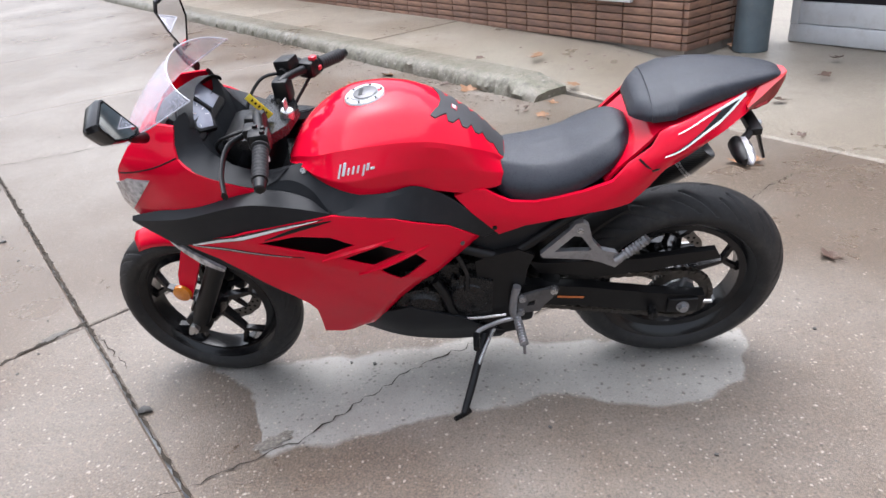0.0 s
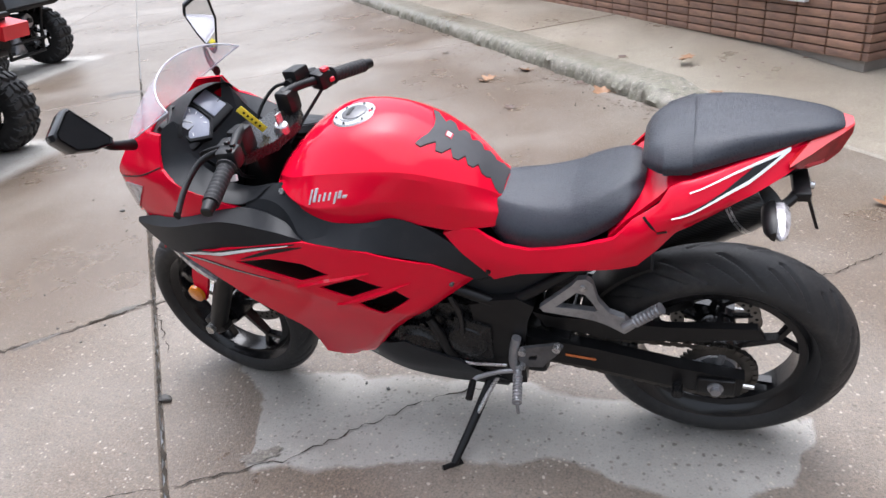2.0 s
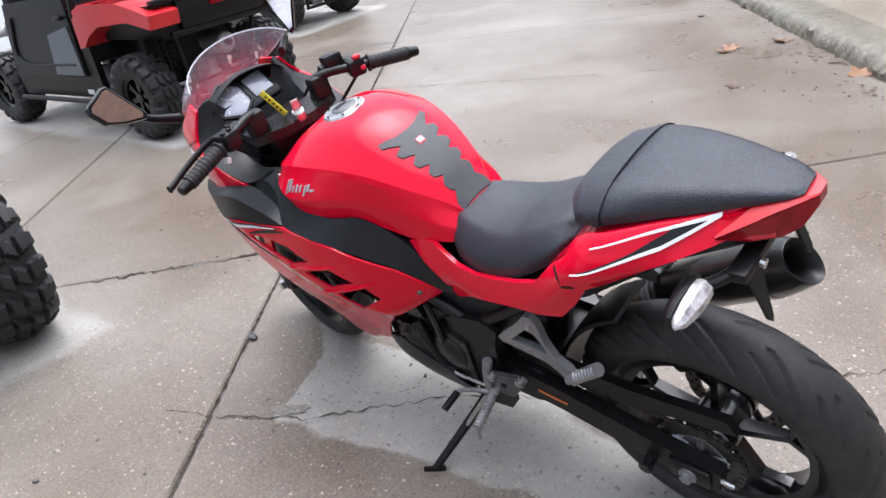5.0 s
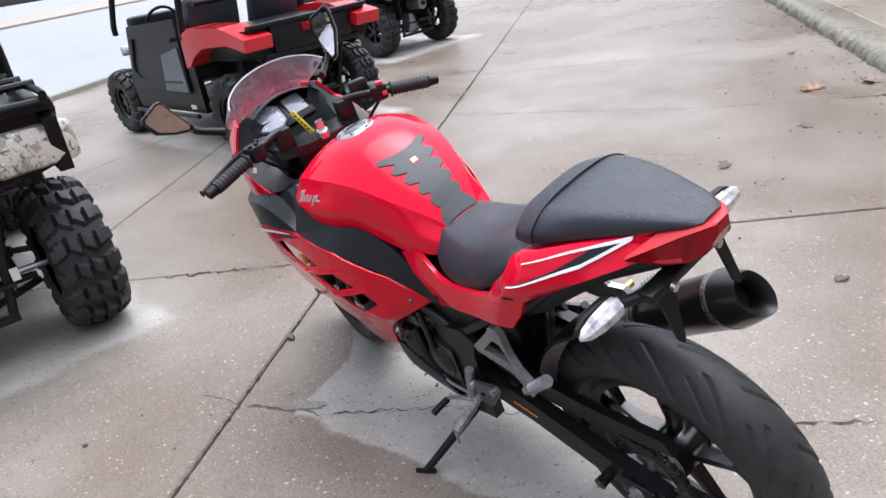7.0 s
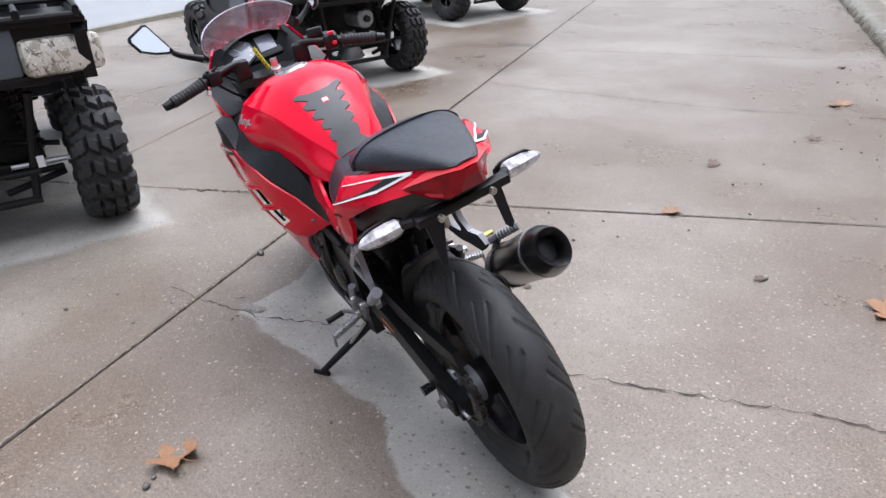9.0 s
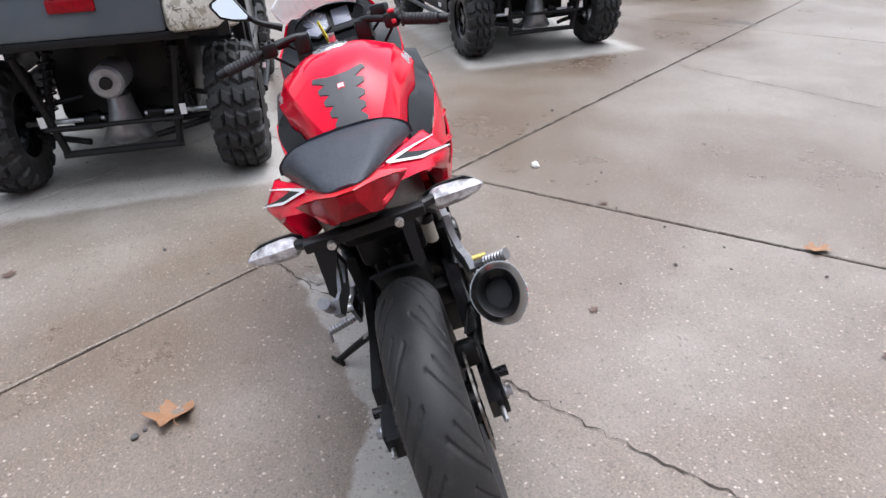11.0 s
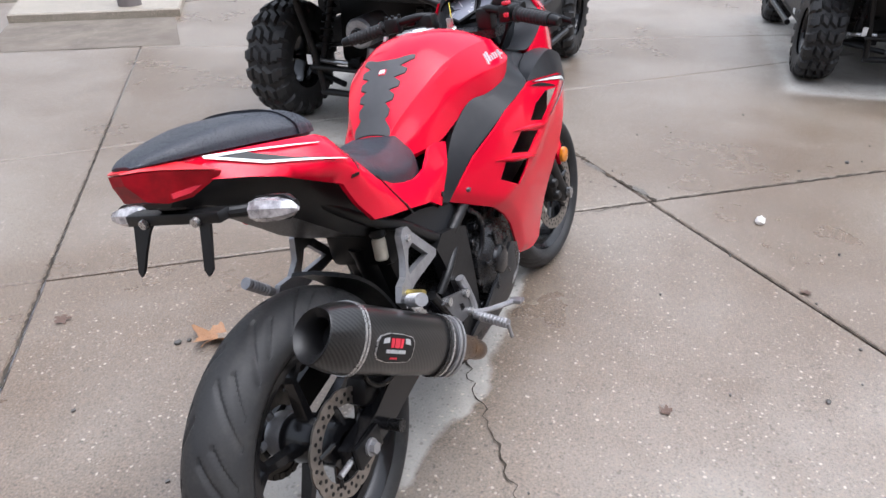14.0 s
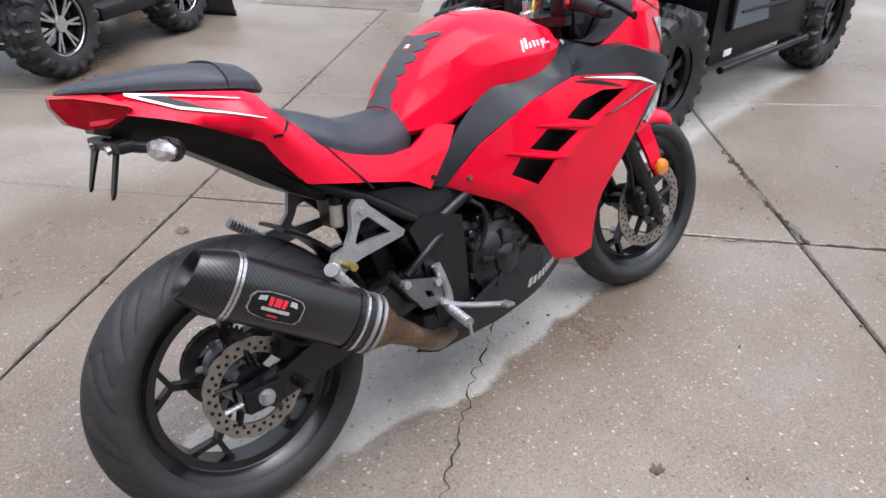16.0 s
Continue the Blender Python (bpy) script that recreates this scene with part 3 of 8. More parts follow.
bm = strip(bmesh.new(), 3.605, 9.0, [(-11, 0.004), (2.4, 0.004), (3.11, 0.02)])
part("walk_slab", bm, WALK, ground, m=LOT)
bm = strip(bmesh.new(), 3.63, 9.0, [(3.112, 0.012), (3.5, 0.022), (4.1, 0.075), (6.2, 0.113)])
part("walk_slab", bm, WALK, ground, m=LOT)
for d0, d1 in ((6.22, 9.3), (9.32, 12.4), (12.42, 16), (16.02, 21)):
    part("walk_slab", strip(bmesh.new(), 3.63, 9.0, [(d0, 0.115), (d1, 0.115)]), WALK, ground, m=LOT)


def kerb_mesh(d0, d1):
    """An old kerb with a crumbled edge."""
    bm = bmesh.new()
    rings = []
    k = max(4, int((d1 - d0) / (0.014 if d0 < 9 else 0.05)))
    for i in range(k + 1):
        d = d0 + (d1 - d0) * i / k
        j = lambda s: noise.noise(Vector((d * 5, s, 0))) * 0.034 + noise.noise(Vector((d * 17, s + 9, 0))) * 0.026 + noise.noise(Vector((d * 48, s + 3, 0))) * 0.014
        e = min(1.0, (d - d0) / 0.5 + 0.45) if d0 < 4 else 1.0
        h = 0.112 * e
        rings.append([Vector((3.30 + j(1), d, -0.03)), Vector((3.305 + j(2), d, h * 0.35 + j(6) * 0.5)), Vector((3.33 + j(3), d, h * 0.75 + j(3) * 0.5)), Vector((3.37 + j(4), d, h + j(4) * 0.4)), Vector((3.45, d, h + 0.004 + j(7) * 0.2)), Vector((3.625, d, h + 0.004)), Vector((3.625, d, -0.03))])
    return loft(bm, rings)


for d0, d1 in ((3.52, 6.6), (6.61, 9.7), (9.71, 13.0), (13.01, 21.0)):
    part("kerb_stone", kerb_mesh(d0, d1), KERB, ground, m=LOT, angle=60)

# ---- island with a post, and street edge ----
island = thing("concrete_island", "low concrete island with a yellowed edge at the street", "kerb island", kind="structure")
isl = [Vector(q) for q in ((-3.52, -3.94), (-4.35, -2.57), (-5.80, -3.60), (-4.80, -5.10))]
bm = bmesh.new()
cc = sum(isl, Vector((0, 0))) / 4
loft(bm, [[(*(cc + (q - cc) * s), h) for q in isl] for s, h in ((1.0, -0.03), (1.0, 0.07), (0.985, 0.085))], caps=False)
bm.verts.ensure_lookup_table()
bm.faces.new(bm.verts[-4:])
part("island_slab", bm, WALK, island)
bm = bmesh.new()
bm.faces.new([bm.verts.new(p) for p in ((-2.50, -3.10, 0.0035), (-3.3, -1.75, 0.0035), (-4.30, -2.60, 0.006), (-3.50, -3.90, 0.006))])
part("old_patch", bm, surface("dark_patch_concrete", (0.15, 0.128, 0.105), (0.10, 0.085, 0.07), (0.75, 0.9), big=3, fine=60, bump=0.4, depth=0.003, spec=0.15, grime=(0.22, 0.20, 0.18)), ground)
post = thing("street_post", "weathered grey round post standing on the island", "post")
part("shaft", cyl(bmesh.new(), (-4.32, -3.16, 0.08), (-4.32, -3.16, 4.6), 0.115, 0.10, 28), POSTGREY, post)
bm = bmesh.new()
for d0, d1 in ((-11, -5.0), (-5.0, 21)):
    loft(bm, [[Vector((-6.62, d, -0.03)), Vector((-6.62, d, 0.05)), Vector((-6.60, d, 0.065)), Vector((-6.45, d, 0.065)), Vector((-6.43, d, -0.02))] for d in (d0 + 0.01, d1 - 0.01)])
tagged(part("street_kerb", bm, KERB, m=LOT), "low worn concrete kerb along the street", "kerb", kind="structure")

tagged(part("pavement", box(bmesh.new(), (-48.0, 40.0, 0.05), (24.0, 260.0, 0.14)), WALK, m=LOT), "pale pavement on the far side of the street", "pavement", kind="structure")

# ---- brick shop front ----
Z0 = 0.10
wall = tagged(part("wall_front", box(bmesh.new(), (5.02, 12.2, 1.6), (0.5, 17.7, 3.2)), MORTAR, m=LOT), "brown brick shop wall with pale joints", "wall", kind="structure")
pier = tagged(part("wall_return", box(bmesh.new(), (5.55, 3.48, 1.6), (0.54, 0.26, 3.2)), MORTAR, m=LOT), "brown brick return of the entrance recess", "wall", kind="structure")
BL, BH = 0.292, 0.062
brick_bm = box(bmesh.new(), (0, 0, 0), (0.05, BL - 0.012, BH - 0.010), bevel=0.003)
brick_me = finish(brick_bm, BRICK, "brick", 30)


def brick_at(c, d, z, turn, owner):
    b = new("brick", brick_me)
    b.parent = owner
    b.matrix_local = pose(c, d, z, 0, 0, turn)


far = bmesh.new()
for row in range(50):
    z = Z0 + BH * (row + 0.5)
    for i in range(58):
        d = 3.36 + BL * (i + 0.5)
        if row < 12 and i < 20:
            brick_at(4.757, d, z, 0, wall)
        elif z < 3.1:
            box(far, (4.757, d, z), (0.05, BL - 0.012, BH - 0.010))
    for k in range(4):
        c = 4.738 + BL * (k + 0.5)
        if c < 5.75 and row < 12:
            brick_at(c, 3.338, z, 90, wall if c < 5.2 else pier)
tagged(part("brickwork", far, BRICK, wall, smooth=False), kind="stuff")
sign = thing("notice_board", "pale mint board leaning on the brick wall", "sign board", LOT)
part("panel", box(bmesh.new(), (4.70, 4.88, 0.97), (0.03, 2.1, 1.0), bevel=0.006), MINT, sign)
part("rim", box(bmesh.new(), (4.69, 4.88, 0.465), (0.045, 2.12, 0.03), bevel=0.006), FRAMEWHITE, sign)
column = thing("round_column", "grey blue painted round steel column beside the door", "column", LOT)
part("shaft", cyl(bmesh.new(), (5.33, 3.13, 0.03), (5.33, 3.13, 3.0), 0.135, seg=32), COLUMN, column)
door = tagged(new("door_1"), "dark glass shop door in a white metal frame", "door", kind="structure")
door.matrix_world = LOT
bm = bmesh.new()
box(bm, (5.80, 2.0, 0.10), (0.12, 2.1, 0.14), bevel=0.01)
part("door_sill", bm, FRAMEWHITE, door)
for d in (3.02, 2.0, 0.98):
    part("door_post", box(bmesh.new(), (5.80, d, 1.25), (0.10, 0.07, 2.16), bevel=0.006), FRAMEWHITE, door)
part("door_head", box(bmesh.new(), (5.80, 2.0, 2.36), (0.12, 2.1, 0.10), bevel=0.006), FRAMEWHITE, door)
for d in (2.51, 1.49):
    part("pane", box(bmesh.new(), (5.80, d, 1.24), (0.02, 0.96, 2.14)), BROWNGLASS, door)
    part("bottom_rail", box(bmesh.new(), (5.79, d, 0.26), (0.06, 0.95, 0.17), bevel=0.006), FRAMEWHITE, door)
tagged(part("wall_side", box(bmesh.new(), (5.2, -5.6, 1.6), (0.9, 12.8, 3.2)), BRICK, m=LOT), "plain continuation of the shop front", "wall", kind="structure")
tagged(part("wall_over_door", box(bmesh.new(), (5.6, 2.0, 2.85), (0.9, 2.5, 0.8)), BRICK, m=LOT), "plain lintel over the entrance recess", "wall", kind="structure")

# ---- the motorcycle: x forward from the rear axle, y to its left, z up; it leans on its side stand ----
BIKE = Matrix(((-0.9956, -0.0879, -0.0298, 0.6837), (0.0925, -0.9670, -0.2374, 1.8531), (-0.0079, -0.2392, 0.9709, -0.0007), (0, 0, 0, 1)))
bike = thing("motorcycle", "red and black sport motorcycle leaning on its side stand", "motorcycle", BIKE)
STEER = Matrix.Translation((1.05, 0, 0.95)) @ Matrix.Rotation(radians(-7), 4, Vector((-0.454, 0, 0.891))) @ Matrix.Translation((-1.05, 0, -0.95))


def flip(p):
    return Vector((p[0], -p[1], p[2]))


def both(name, make, mat, parent=bike, label="", angle=35):
    """The left part and its mirror image."""
    out = []
    for s in (1, -1):
        bm = make()
        if s < 0:
            bmesh.ops.transform(bm, matrix=Matrix.Diagonal((1, -1, 1, 1)), verts=bm.verts)
        out.append(part(name, bm, mat, parent, label, angle))
    return out


# -- tyres and wheels
def tyre_mesh(R, W, rim, seg=624, rows=56, grooves=15):
    """A road tyre with curved grooves sunk into the tread."""
    bm = bmesh.new()
    prof = []
    for i in range(rows + 1):
        v = -1 + 2 * i / rows
        a = abs(v)
        if a < 0.72:
            t = a / 0.72 * radians(62)
            h = W / 2 * math.sin(t) / math.sin(radians(62)) * 0.985
            r = R - W * 0.36 * (1 - math.cos(t)) / (1 - math.cos(radians(62)))
        else:
            k = (a - 0.72) / 0.28
            r0 = R - W * 0.36
            r = r0 + (rim - r0) * k
            h = W / 2 * (0.985 + 0.06 * math.sin(k * 2.4)) - W * 0.16 * k * k
        prof.append((r, math.copysign(h, v), v))
    rings = []
    for k in range(seg):
        th = 2 * math.pi * k / seg
        ring = []
        for r, h, v in prof:
            a = abs(v)
            dep = 0
            if 0.06 < a < 0.66:
                ph = (th / (2 * math.pi) * grooves + (0.5 if v > 0 else 0) - 1.5 * a) % 1.0
                if a > 0.10:
                    dep = 0.0050 * max(0.0, 1 - (min(ph, 1 - ph) / 0.085) ** 2)
                ph2 = (th / (2 * math.pi) * grooves + (0.5 if v > 0 else 0) - 0.5 - 1.7 * a) % 1.0
                if 0.28 < a < 0.62 and grooves > 10:
                    dep = max(dep, 0.0045 * max(0.0, 1 - (min(ph2, 1 - ph2) / 0.075) ** 2))
            q = r - dep
            ring.append(Vector((q * math.cos(th), h, q * math.sin(th))))
        rings.append(ring)
    return loft(bm, rings, closed=False, loop=True)


def wheel(name, R, W, rim_w, spokes, m, discs, parent):
    w = part(name, tyre_mesh(R, W, 0.222), RUBBER, parent, "black road tyre with curved grooves", 28, m=m)
    bm = bmesh.new()
    hw = rim_w / 2
    lathe(bm, [(0.232, hw + 0.006), (0.236, hw), (0.222, hw - 0.010), (0.200, hw - 0.022), (0.192, 0.02), (0.192, -0.02), (0.200, -hw + 0.022), (0.222, -hw + 0.010), (0.236, -hw), (0.232, -hw - 0.006), (0.226, -hw - 0.004), (0.205, -hw + 0.02), (0.186, -0.03), (0.186, 0.03), (0.205, hw - 0.02), (0.226, hw + 0.004)], 72, closed=True)
    part("rim", bm, GLOSS_BLACK, w, "gloss black cast rim")
    bm = bmesh.new()
    lathe(bm, [(0.022, 0.06), (0.045, 0.06), (0.052, 0.03), (0.052, -0.03), (0.045, -0.06), (0.022, -0.06)], 32, closed=True)
    part("hub", bm, GLOSS_BLACK, w)
    for k in range(spokes):
        t = 2 * math.pi * k / spokes + 0.35
        bm = bmesh.new()
        d = Vector((math.cos(t), 0, math.sin(t)))
        s = Vector((-math.sin(t), 0, math.cos(t)))
        def bar(a, b, w0, w1, y0, y1):
            loft(bm, [[a + q * w0 * u + Vector((0, y0 * v, 0)) for q, u, v in ((side, 1, -1), (side, 1, 1), (side, -1, 1), (side, -1, -1))] for a, w0, y0 in ((a, w0, y0), (b, w1, y1))])
        side = s
        bar(d * 0.045, d * 0.150, 0.010, 0.0065, 0.016, 0.011)
        for g in (1, -1):
            e = d * 0.195 + s * g * 0.062
            side = (e - d * 0.145).normalized().cross(Vector((0, 1, 0)))
            bar(d * 0.145, e, 0.0058, 0.0065, 0.010, 0.011)
        part("spoke", bm, GLOSS_BLACK, w)
    return w


def wavy_disc(r0, r1, y, thick=0.005, waves=14):
    bm = bmesh.new()
    n = 168
    for h in (y,):
        rings = [[], [], [], []]
        for k in range(n):
            t = 2 * math.pi * k / n
            ro = r1 - 0.004 * (1 - abs(math.cos(t * waves / 2)) ** 0.6)
            for ring, r, dy in zip(rings, (r0, ro, ro, r0), (thick / 2, thick / 2, -thick / 2, -thick / 2)):
                ring.append(Vector((r * math.cos(t), h + dy, r * math.sin(t))))
        loft(bm, rings, loop=True)
    return bm


def disc_holes(r0, r1, y, n):
    bm = bmesh.new()
    for k in range(n):
        for j, r in enumerate((r0 * 0.75 + r1 * 0.25, r0 * 0.4 + r1 * 0.6)):
            t = 2 * math.pi * (k + j * 0.5) / n
            c = Vector((r * math.cos(t), y, r * math.sin(t)))
            cyl(bm, c - Vector((0, 0.0032, 0)), c + Vector((0, 0.0032, 0)), 0.0045, seg=8)
    return bm


rear = wheel("rear_wheel", 0.314, 0.142, 0.105, 5, pose(0, 0, 0.313), True, bike)
front = wheel("front_wheel", 0.296, 0.112, 0.078, 5, STEER @ pose(1.429, 0, 0.302), True, bike)
d = part("brake_disc", wavy_disc(0.078, 0.112, -0.082), DISC, rear, "petal-edged steel brake disc")
part("drilled_face", disc_holes(0.078, 0.112, -0.082, 24), BLACK, rear)
bm = bmesh.new()
for k in range(5):
    t = 2 * math.pi * k / 5
    cyl(bm, (0.04 * math.cos(t), -0.078, 0.04 * math.sin(t)), (0.085 * math.cos(t + 0.3), -0.080, 0.085 * math.sin(t + 0.3)), 0.010, 0.008, 8)
lathe(bm, [(0.025, -0.06), (0.05, -0.06), (0.05, -0.086), (0.025, -0.086)], 30, closed=True)
part("disc_carrier", bm, GLOSS_BLACK, rear)
part("brake_disc", wavy_disc(0.105, 0.143, -0.068, waves=18), DISC, front, "petal-edged steel brake disc")
part("drilled_face", disc_holes(0.105, 0.143, -0.068, 30), BLACK, front)
bm = bmesh.new()
for k in range(5):
    t = 2 * math.pi * k / 5 + 0.3
    cyl(bm, (0.04 * math.cos(t), -0.062, 0.04 * math.sin(t)), (0.112 * math.cos(t), -0.068, 0.112 * math.sin(t)), 0.011, 0.008, 8)
part("disc_carrier", bm, GLOSS_BLACK, front)
# sprocket with teeth
bm = bmesh.new()
rings = [[], [], [], []]
for k in range(168):
    t = 2 * math.pi * k / 168
    ro = 0.086 + (0.007 if k % 4 in (0, 1) else -0.001)
    for ring, r, y in zip(rings, (0.060, ro, ro, 0.060), (0.092, 0.092, 0.086, 0.086)):
        ring.append(Vector((r * math.cos(t), y, r * math.sin(t))))
loft(bm, rings, loop=True)
part("sprocket", bm, CHAIN, rear, "worn steel rear sprocket")
bm = bmesh.new()
for k in range(5):
    t = 2 * math.pi * k / 5 + 0.5
    cyl(bm, (0.03 * math.cos(t), 0.089, 0.03 * math.sin(t)), (0.064 * math.cos(t), 0.089, 0.064 * math.sin(t)), 0.010, 0.009, 8)
lathe(bm, [(0.02, 0.05), (0.05, 0.05), (0.048, 0.088), (0.02, 0.088)], 30, closed=True)
part("sprocket_carrier", bm, ALLOY, rear)

# -- fuel tank
TANK = [(0.470, 0.792, 0.045, 0.786, 0.072, 0.768, 0.082, 0.750), (0.50, 0.828, 0.060, 0.816, 0.094, 0.785, 0.100, 0.748), (0.53, 0.866, 0.080, 0.842, 0.106, 0.798, 0.108, 0.748), (0.583, 0.912, 0.107, 0.876, 0.121, 0.818, 0.120, 0.748),
        (0.65, 0.957, 0.131, 0.908, 0.141, 0.842, 0.136, 0.772), (0.72, 0.984, 0.150, 0.924, 0.170, 0.860, 0.158, 0.800), (0.80, 0.989, 0.164, 0.928, 0.198, 0.866, 0.188, 0.806), (0.87, 0.974, 0.170, 0.926, 0.208, 0.868, 0.196, 0.818),
        (0.93, 0.944, 0.156, 0.910, 0.184, 0.876, 0.172, 0.852), (0.98, 0.908, 0.118, 0.890, 0.136, 0.878, 0.128, 0.866), (1.012, 0.876, 0.080, 0.866, 0.094, 0.860, 0.088, 0.850), (1.025, 0.856, 0.050, 0.852, 0.062, 0.848, 0.058, 0.842)]


def tank_ring(x):
    v = [smooth_interp(x, [(s[0], s[i]) for s in TANK]) for i in range(1, 8)]
    zt, y1, z1, y2, z2, y3, z3 = v
    drop = zt - z1
    top = spline([(x, 0, zt), (x, y1 * 0.5, zt - drop * 0.20), (x, y1 * 0.93, z1 + drop * 0.14)], 4)
    edge = [Vector((x, y1 * 0.985, z1 + drop * 0.03)), Vector((x, y1 + 0.004, z1 - 0.010))]
    a, b, c = Vector((x, y1 + 0.004, z1 - 0.010)), Vector((x, y2, z2)), Vector((x, y3, z3))
    side = [a + (b - a) * k for k in (0.35, 0.7, 0.96)] + [b + (c - b) * k for k in (0.04, 0.35, 0.7, 1.0)]
    half = top + edge + side
    half.append(Vector((x, y3 - 0.012, z3 - 0.012)))
    return half[::-1] + [flip(q) for q in half[1:]]


bm = bmesh.new()
xs = [0.470 + (1.025 - 0.470) * i / 44 for i in range(45)]
loft(bm, [tank_ring(x) for x in xs])
tank = part("fuel_tank", bm, RED, bike, "glossy red fuel tank", 19)


def tank_top(x, y):
    """The height of the tank's skin over (x, y)."""
    r = [q for q in tank_ring(x) if q.y * (1 if y >= 0 else -1) >= -1e-6]
    r = sorted(((abs(q.y), q.z) for q in r), key=lambda q: -q[1])
    for (a, za), (b, zb) in zip(r, r[1:]):
        if a <= abs(y) <= b:
            return za + (zb - za) * (abs(y) - a) / max(b - a, 1e-6)
    return r[0][1]


# under-tank filler
part("tank_base", loft(bmesh.new(), [[Vector((x, y, z)) for y, z in ((-w, 0.70), (w, 0.70), (w, zt), (-w, zt))] for x, w, zt in ((0.60, 0.085, 0.74), (0.70, 0.125, 0.80), (0.82, 0.160, 0.81), (0.95, 0.150, 0.825), (1.03, 0.12, 0.83))]), BLACK, bike)
# filler cap
capm = Matrix.Translation((0.812, 0.006, 0.984)) @ Matrix.Rotation(radians(5), 4, "Y") @ Matrix.Diagonal((0.84, 0.84, 0.9, 1))
bm = bmesh.new()
lathe(bm, [(0.001, 0.004), (0.040, 0.005), (0.043, 0.002), (0.058, 0.002), (0.062, -0.002), (0.062, -0.012), (0.001, -0.012)], 48, "Z")
cap = part("filler_cap", bm, STEEL, bike, "brushed metal fuel filler cap", m=capm)
bm = bmesh.new()
lathe(bm, [(0.001, 0.0085), (0.032, 0.0085), (0.036, 0.0065), (0.036, 0.002), (0.001, 0.002)], 36, "Z", (-0.002, 0, 0))
part("key_flap", bm, ALLOY_DARK, cap)
for k in range(6):
    t = 2 * math.pi * k / 6 + 0.3
    part("screw", cyl(bmesh.new(), (0.051 * math.cos(t), 0.051 * math.sin(t), 0.0), (0.051 * math.cos(t), 0.051 * math.sin(t), 0.005), 0.0032, seg=10), ENGINE, cap)

part("key_slot", box(bmesh.new(), (0.010, 0, 0.0085), (0.011, 0.040, 0.004), bevel=0.0015), BLACK, cap)

# rubber tank pad: spine with teeth to both sides
pad = [(0.480, 0.0), (0.480, 0.052), (0.494, 0.048), (0.506, 0.033), (0.513, 0.041), (0.522, 0.043), (0.531, 0.029), (0.539, 0.046), (0.549, 0.048), (0.557, 0.031), (0.567, 0.053), (0.578, 0.055), (0.586, 0.035), (0.599, 0.060), (0.611, 0.063), (0.615, 0.041), (0.640, 0.072), (0.651, 0.070), (0.634, 0.030), (0.629, 0.0)]
loop = [(a, b) for a, b in pad] + [(a, -b) for a, b in pad[::-1] if b > 0]
bm = sheet(bmesh.new(), [loop], lambda x, y: Vector((x, y, tank_top(x, y) + 0.0035)), (0, 0, -0.005), 0.012)
part("tank_pad", bm, PAD, bike, "dark grey rubber tank pad with toothed edges")
bm = sheet(bmesh.new(), [[(0.590, -0.0095), (0.590, 0.0095), (0.603, 0.0095), (0.603, -0.0095)]], lambda x, y: Vector((x, y, tank_top(x, y) + 0.005)), (0, 0, -0.003), 0.006)
part("pad_label", bm, LABELRED, bike, "small red and white label")
bm = bmesh.new()
for k in (-0.0055, 0.0, 0.0055):
    sheet(bm, [[(0.592, k - 0.0018), (0.592, k + 0.0018), (0.601, k + 0.0018), (0.601, k - 0.0018)]], lambda x, y: Vector((x, y, tank_top(x, y) + 0.0062)), (0, 0, -0.002), 0.006)
part("label_bars", bm, WHITE, bike)

# -- seats
def seat_loft(rows, n=6, sub=5):
    cols = len(rows[0])
    xs = []
    for a, b in zip(rows, rows[1:]):
        xs += [a[0] + (b[0] - a[0]) * i / sub for i in range(sub)]
    xs.append(rows[-1][0])
    srt = sorted(rows)
    rings = []
    for x in xs:
        zt, y1, z1, y2, z2 = [smooth_interp(x, [(r[0], r[i]) for r in srt]) for i in range(1, cols)]
        half = spline([(x, 0, zt), (x, y1 * 0.72, zt - (zt - z1) * 0.30), (x, y1 * 1.04, z1), (x, y1 + (y2 - y1) * 0.88, z1 + (z2 - z1) * 0.50), (x, y2, z2)], n)
        half.append(Vector((x, y2 - 0.012, z2 - 0.006)))
        rings.append(half[::-1] + [flip(q) for q in half[1:]])
    return loft(bmesh.new(), rings)


SEAT = [(0.520, 0.785, 0.040, 0.775, 0.060, 0.745), (0.505, 0.802, 0.055, 0.790, 0.085, 0.728), (0.47, 0.802, 0.072, 0.788, 0.112, 0.712), (0.40, 0.800, 0.088, 0.786, 0.130, 0.714), (0.33, 0.812, 0.098, 0.796, 0.136, 0.732), (0.285, 0.832, 0.100, 0.814, 0.136, 0.752), (0.24, 0.850, 0.092, 0.834, 0.130, 0.778), (0.205, 0.862, 0.078, 0.846, 0.116, 0.806), (0.185, 0.862, 0.062, 0.846, 0.090, 0.824), (0.172, 0.856, 0.05, 0.842, 0.07, 0.826)]
part("rider_seat", seat_loft(SEAT), VINYL, bike, "black grained vinyl rider seat wet with drops", 60)
PSEAT = [(0.178, 0.915, 0.050, 0.912, 0.066, 0.903), (0.166, 0.938, 0.064, 0.930, 0.084, 0.903), (0.138, 0.955, 0.086, 0.944, 0.116, 0.911), (0.10, 0.968, 0.098, 0.955, 0.130, 0.919), (0.05, 0.976, 0.094, 0.964, 0.118, 0.927), (0.0, 0.980, 0.082, 0.970, 0.101, 0.935), (-0.06, 0.979, 0.066, 0.971, 0.080, 0.944), (-0.11, 0.976, 0.050, 0.969, 0.060, 0.951), (-0.15, 0.971, 0.036, 0.966, 0.042, 0.956), (-0.168, 0.966, 0.024, 0.963, 0.031, 0.958), (-0.175, 0.963, 0.014, 0.962, 0.022, 0.959)]
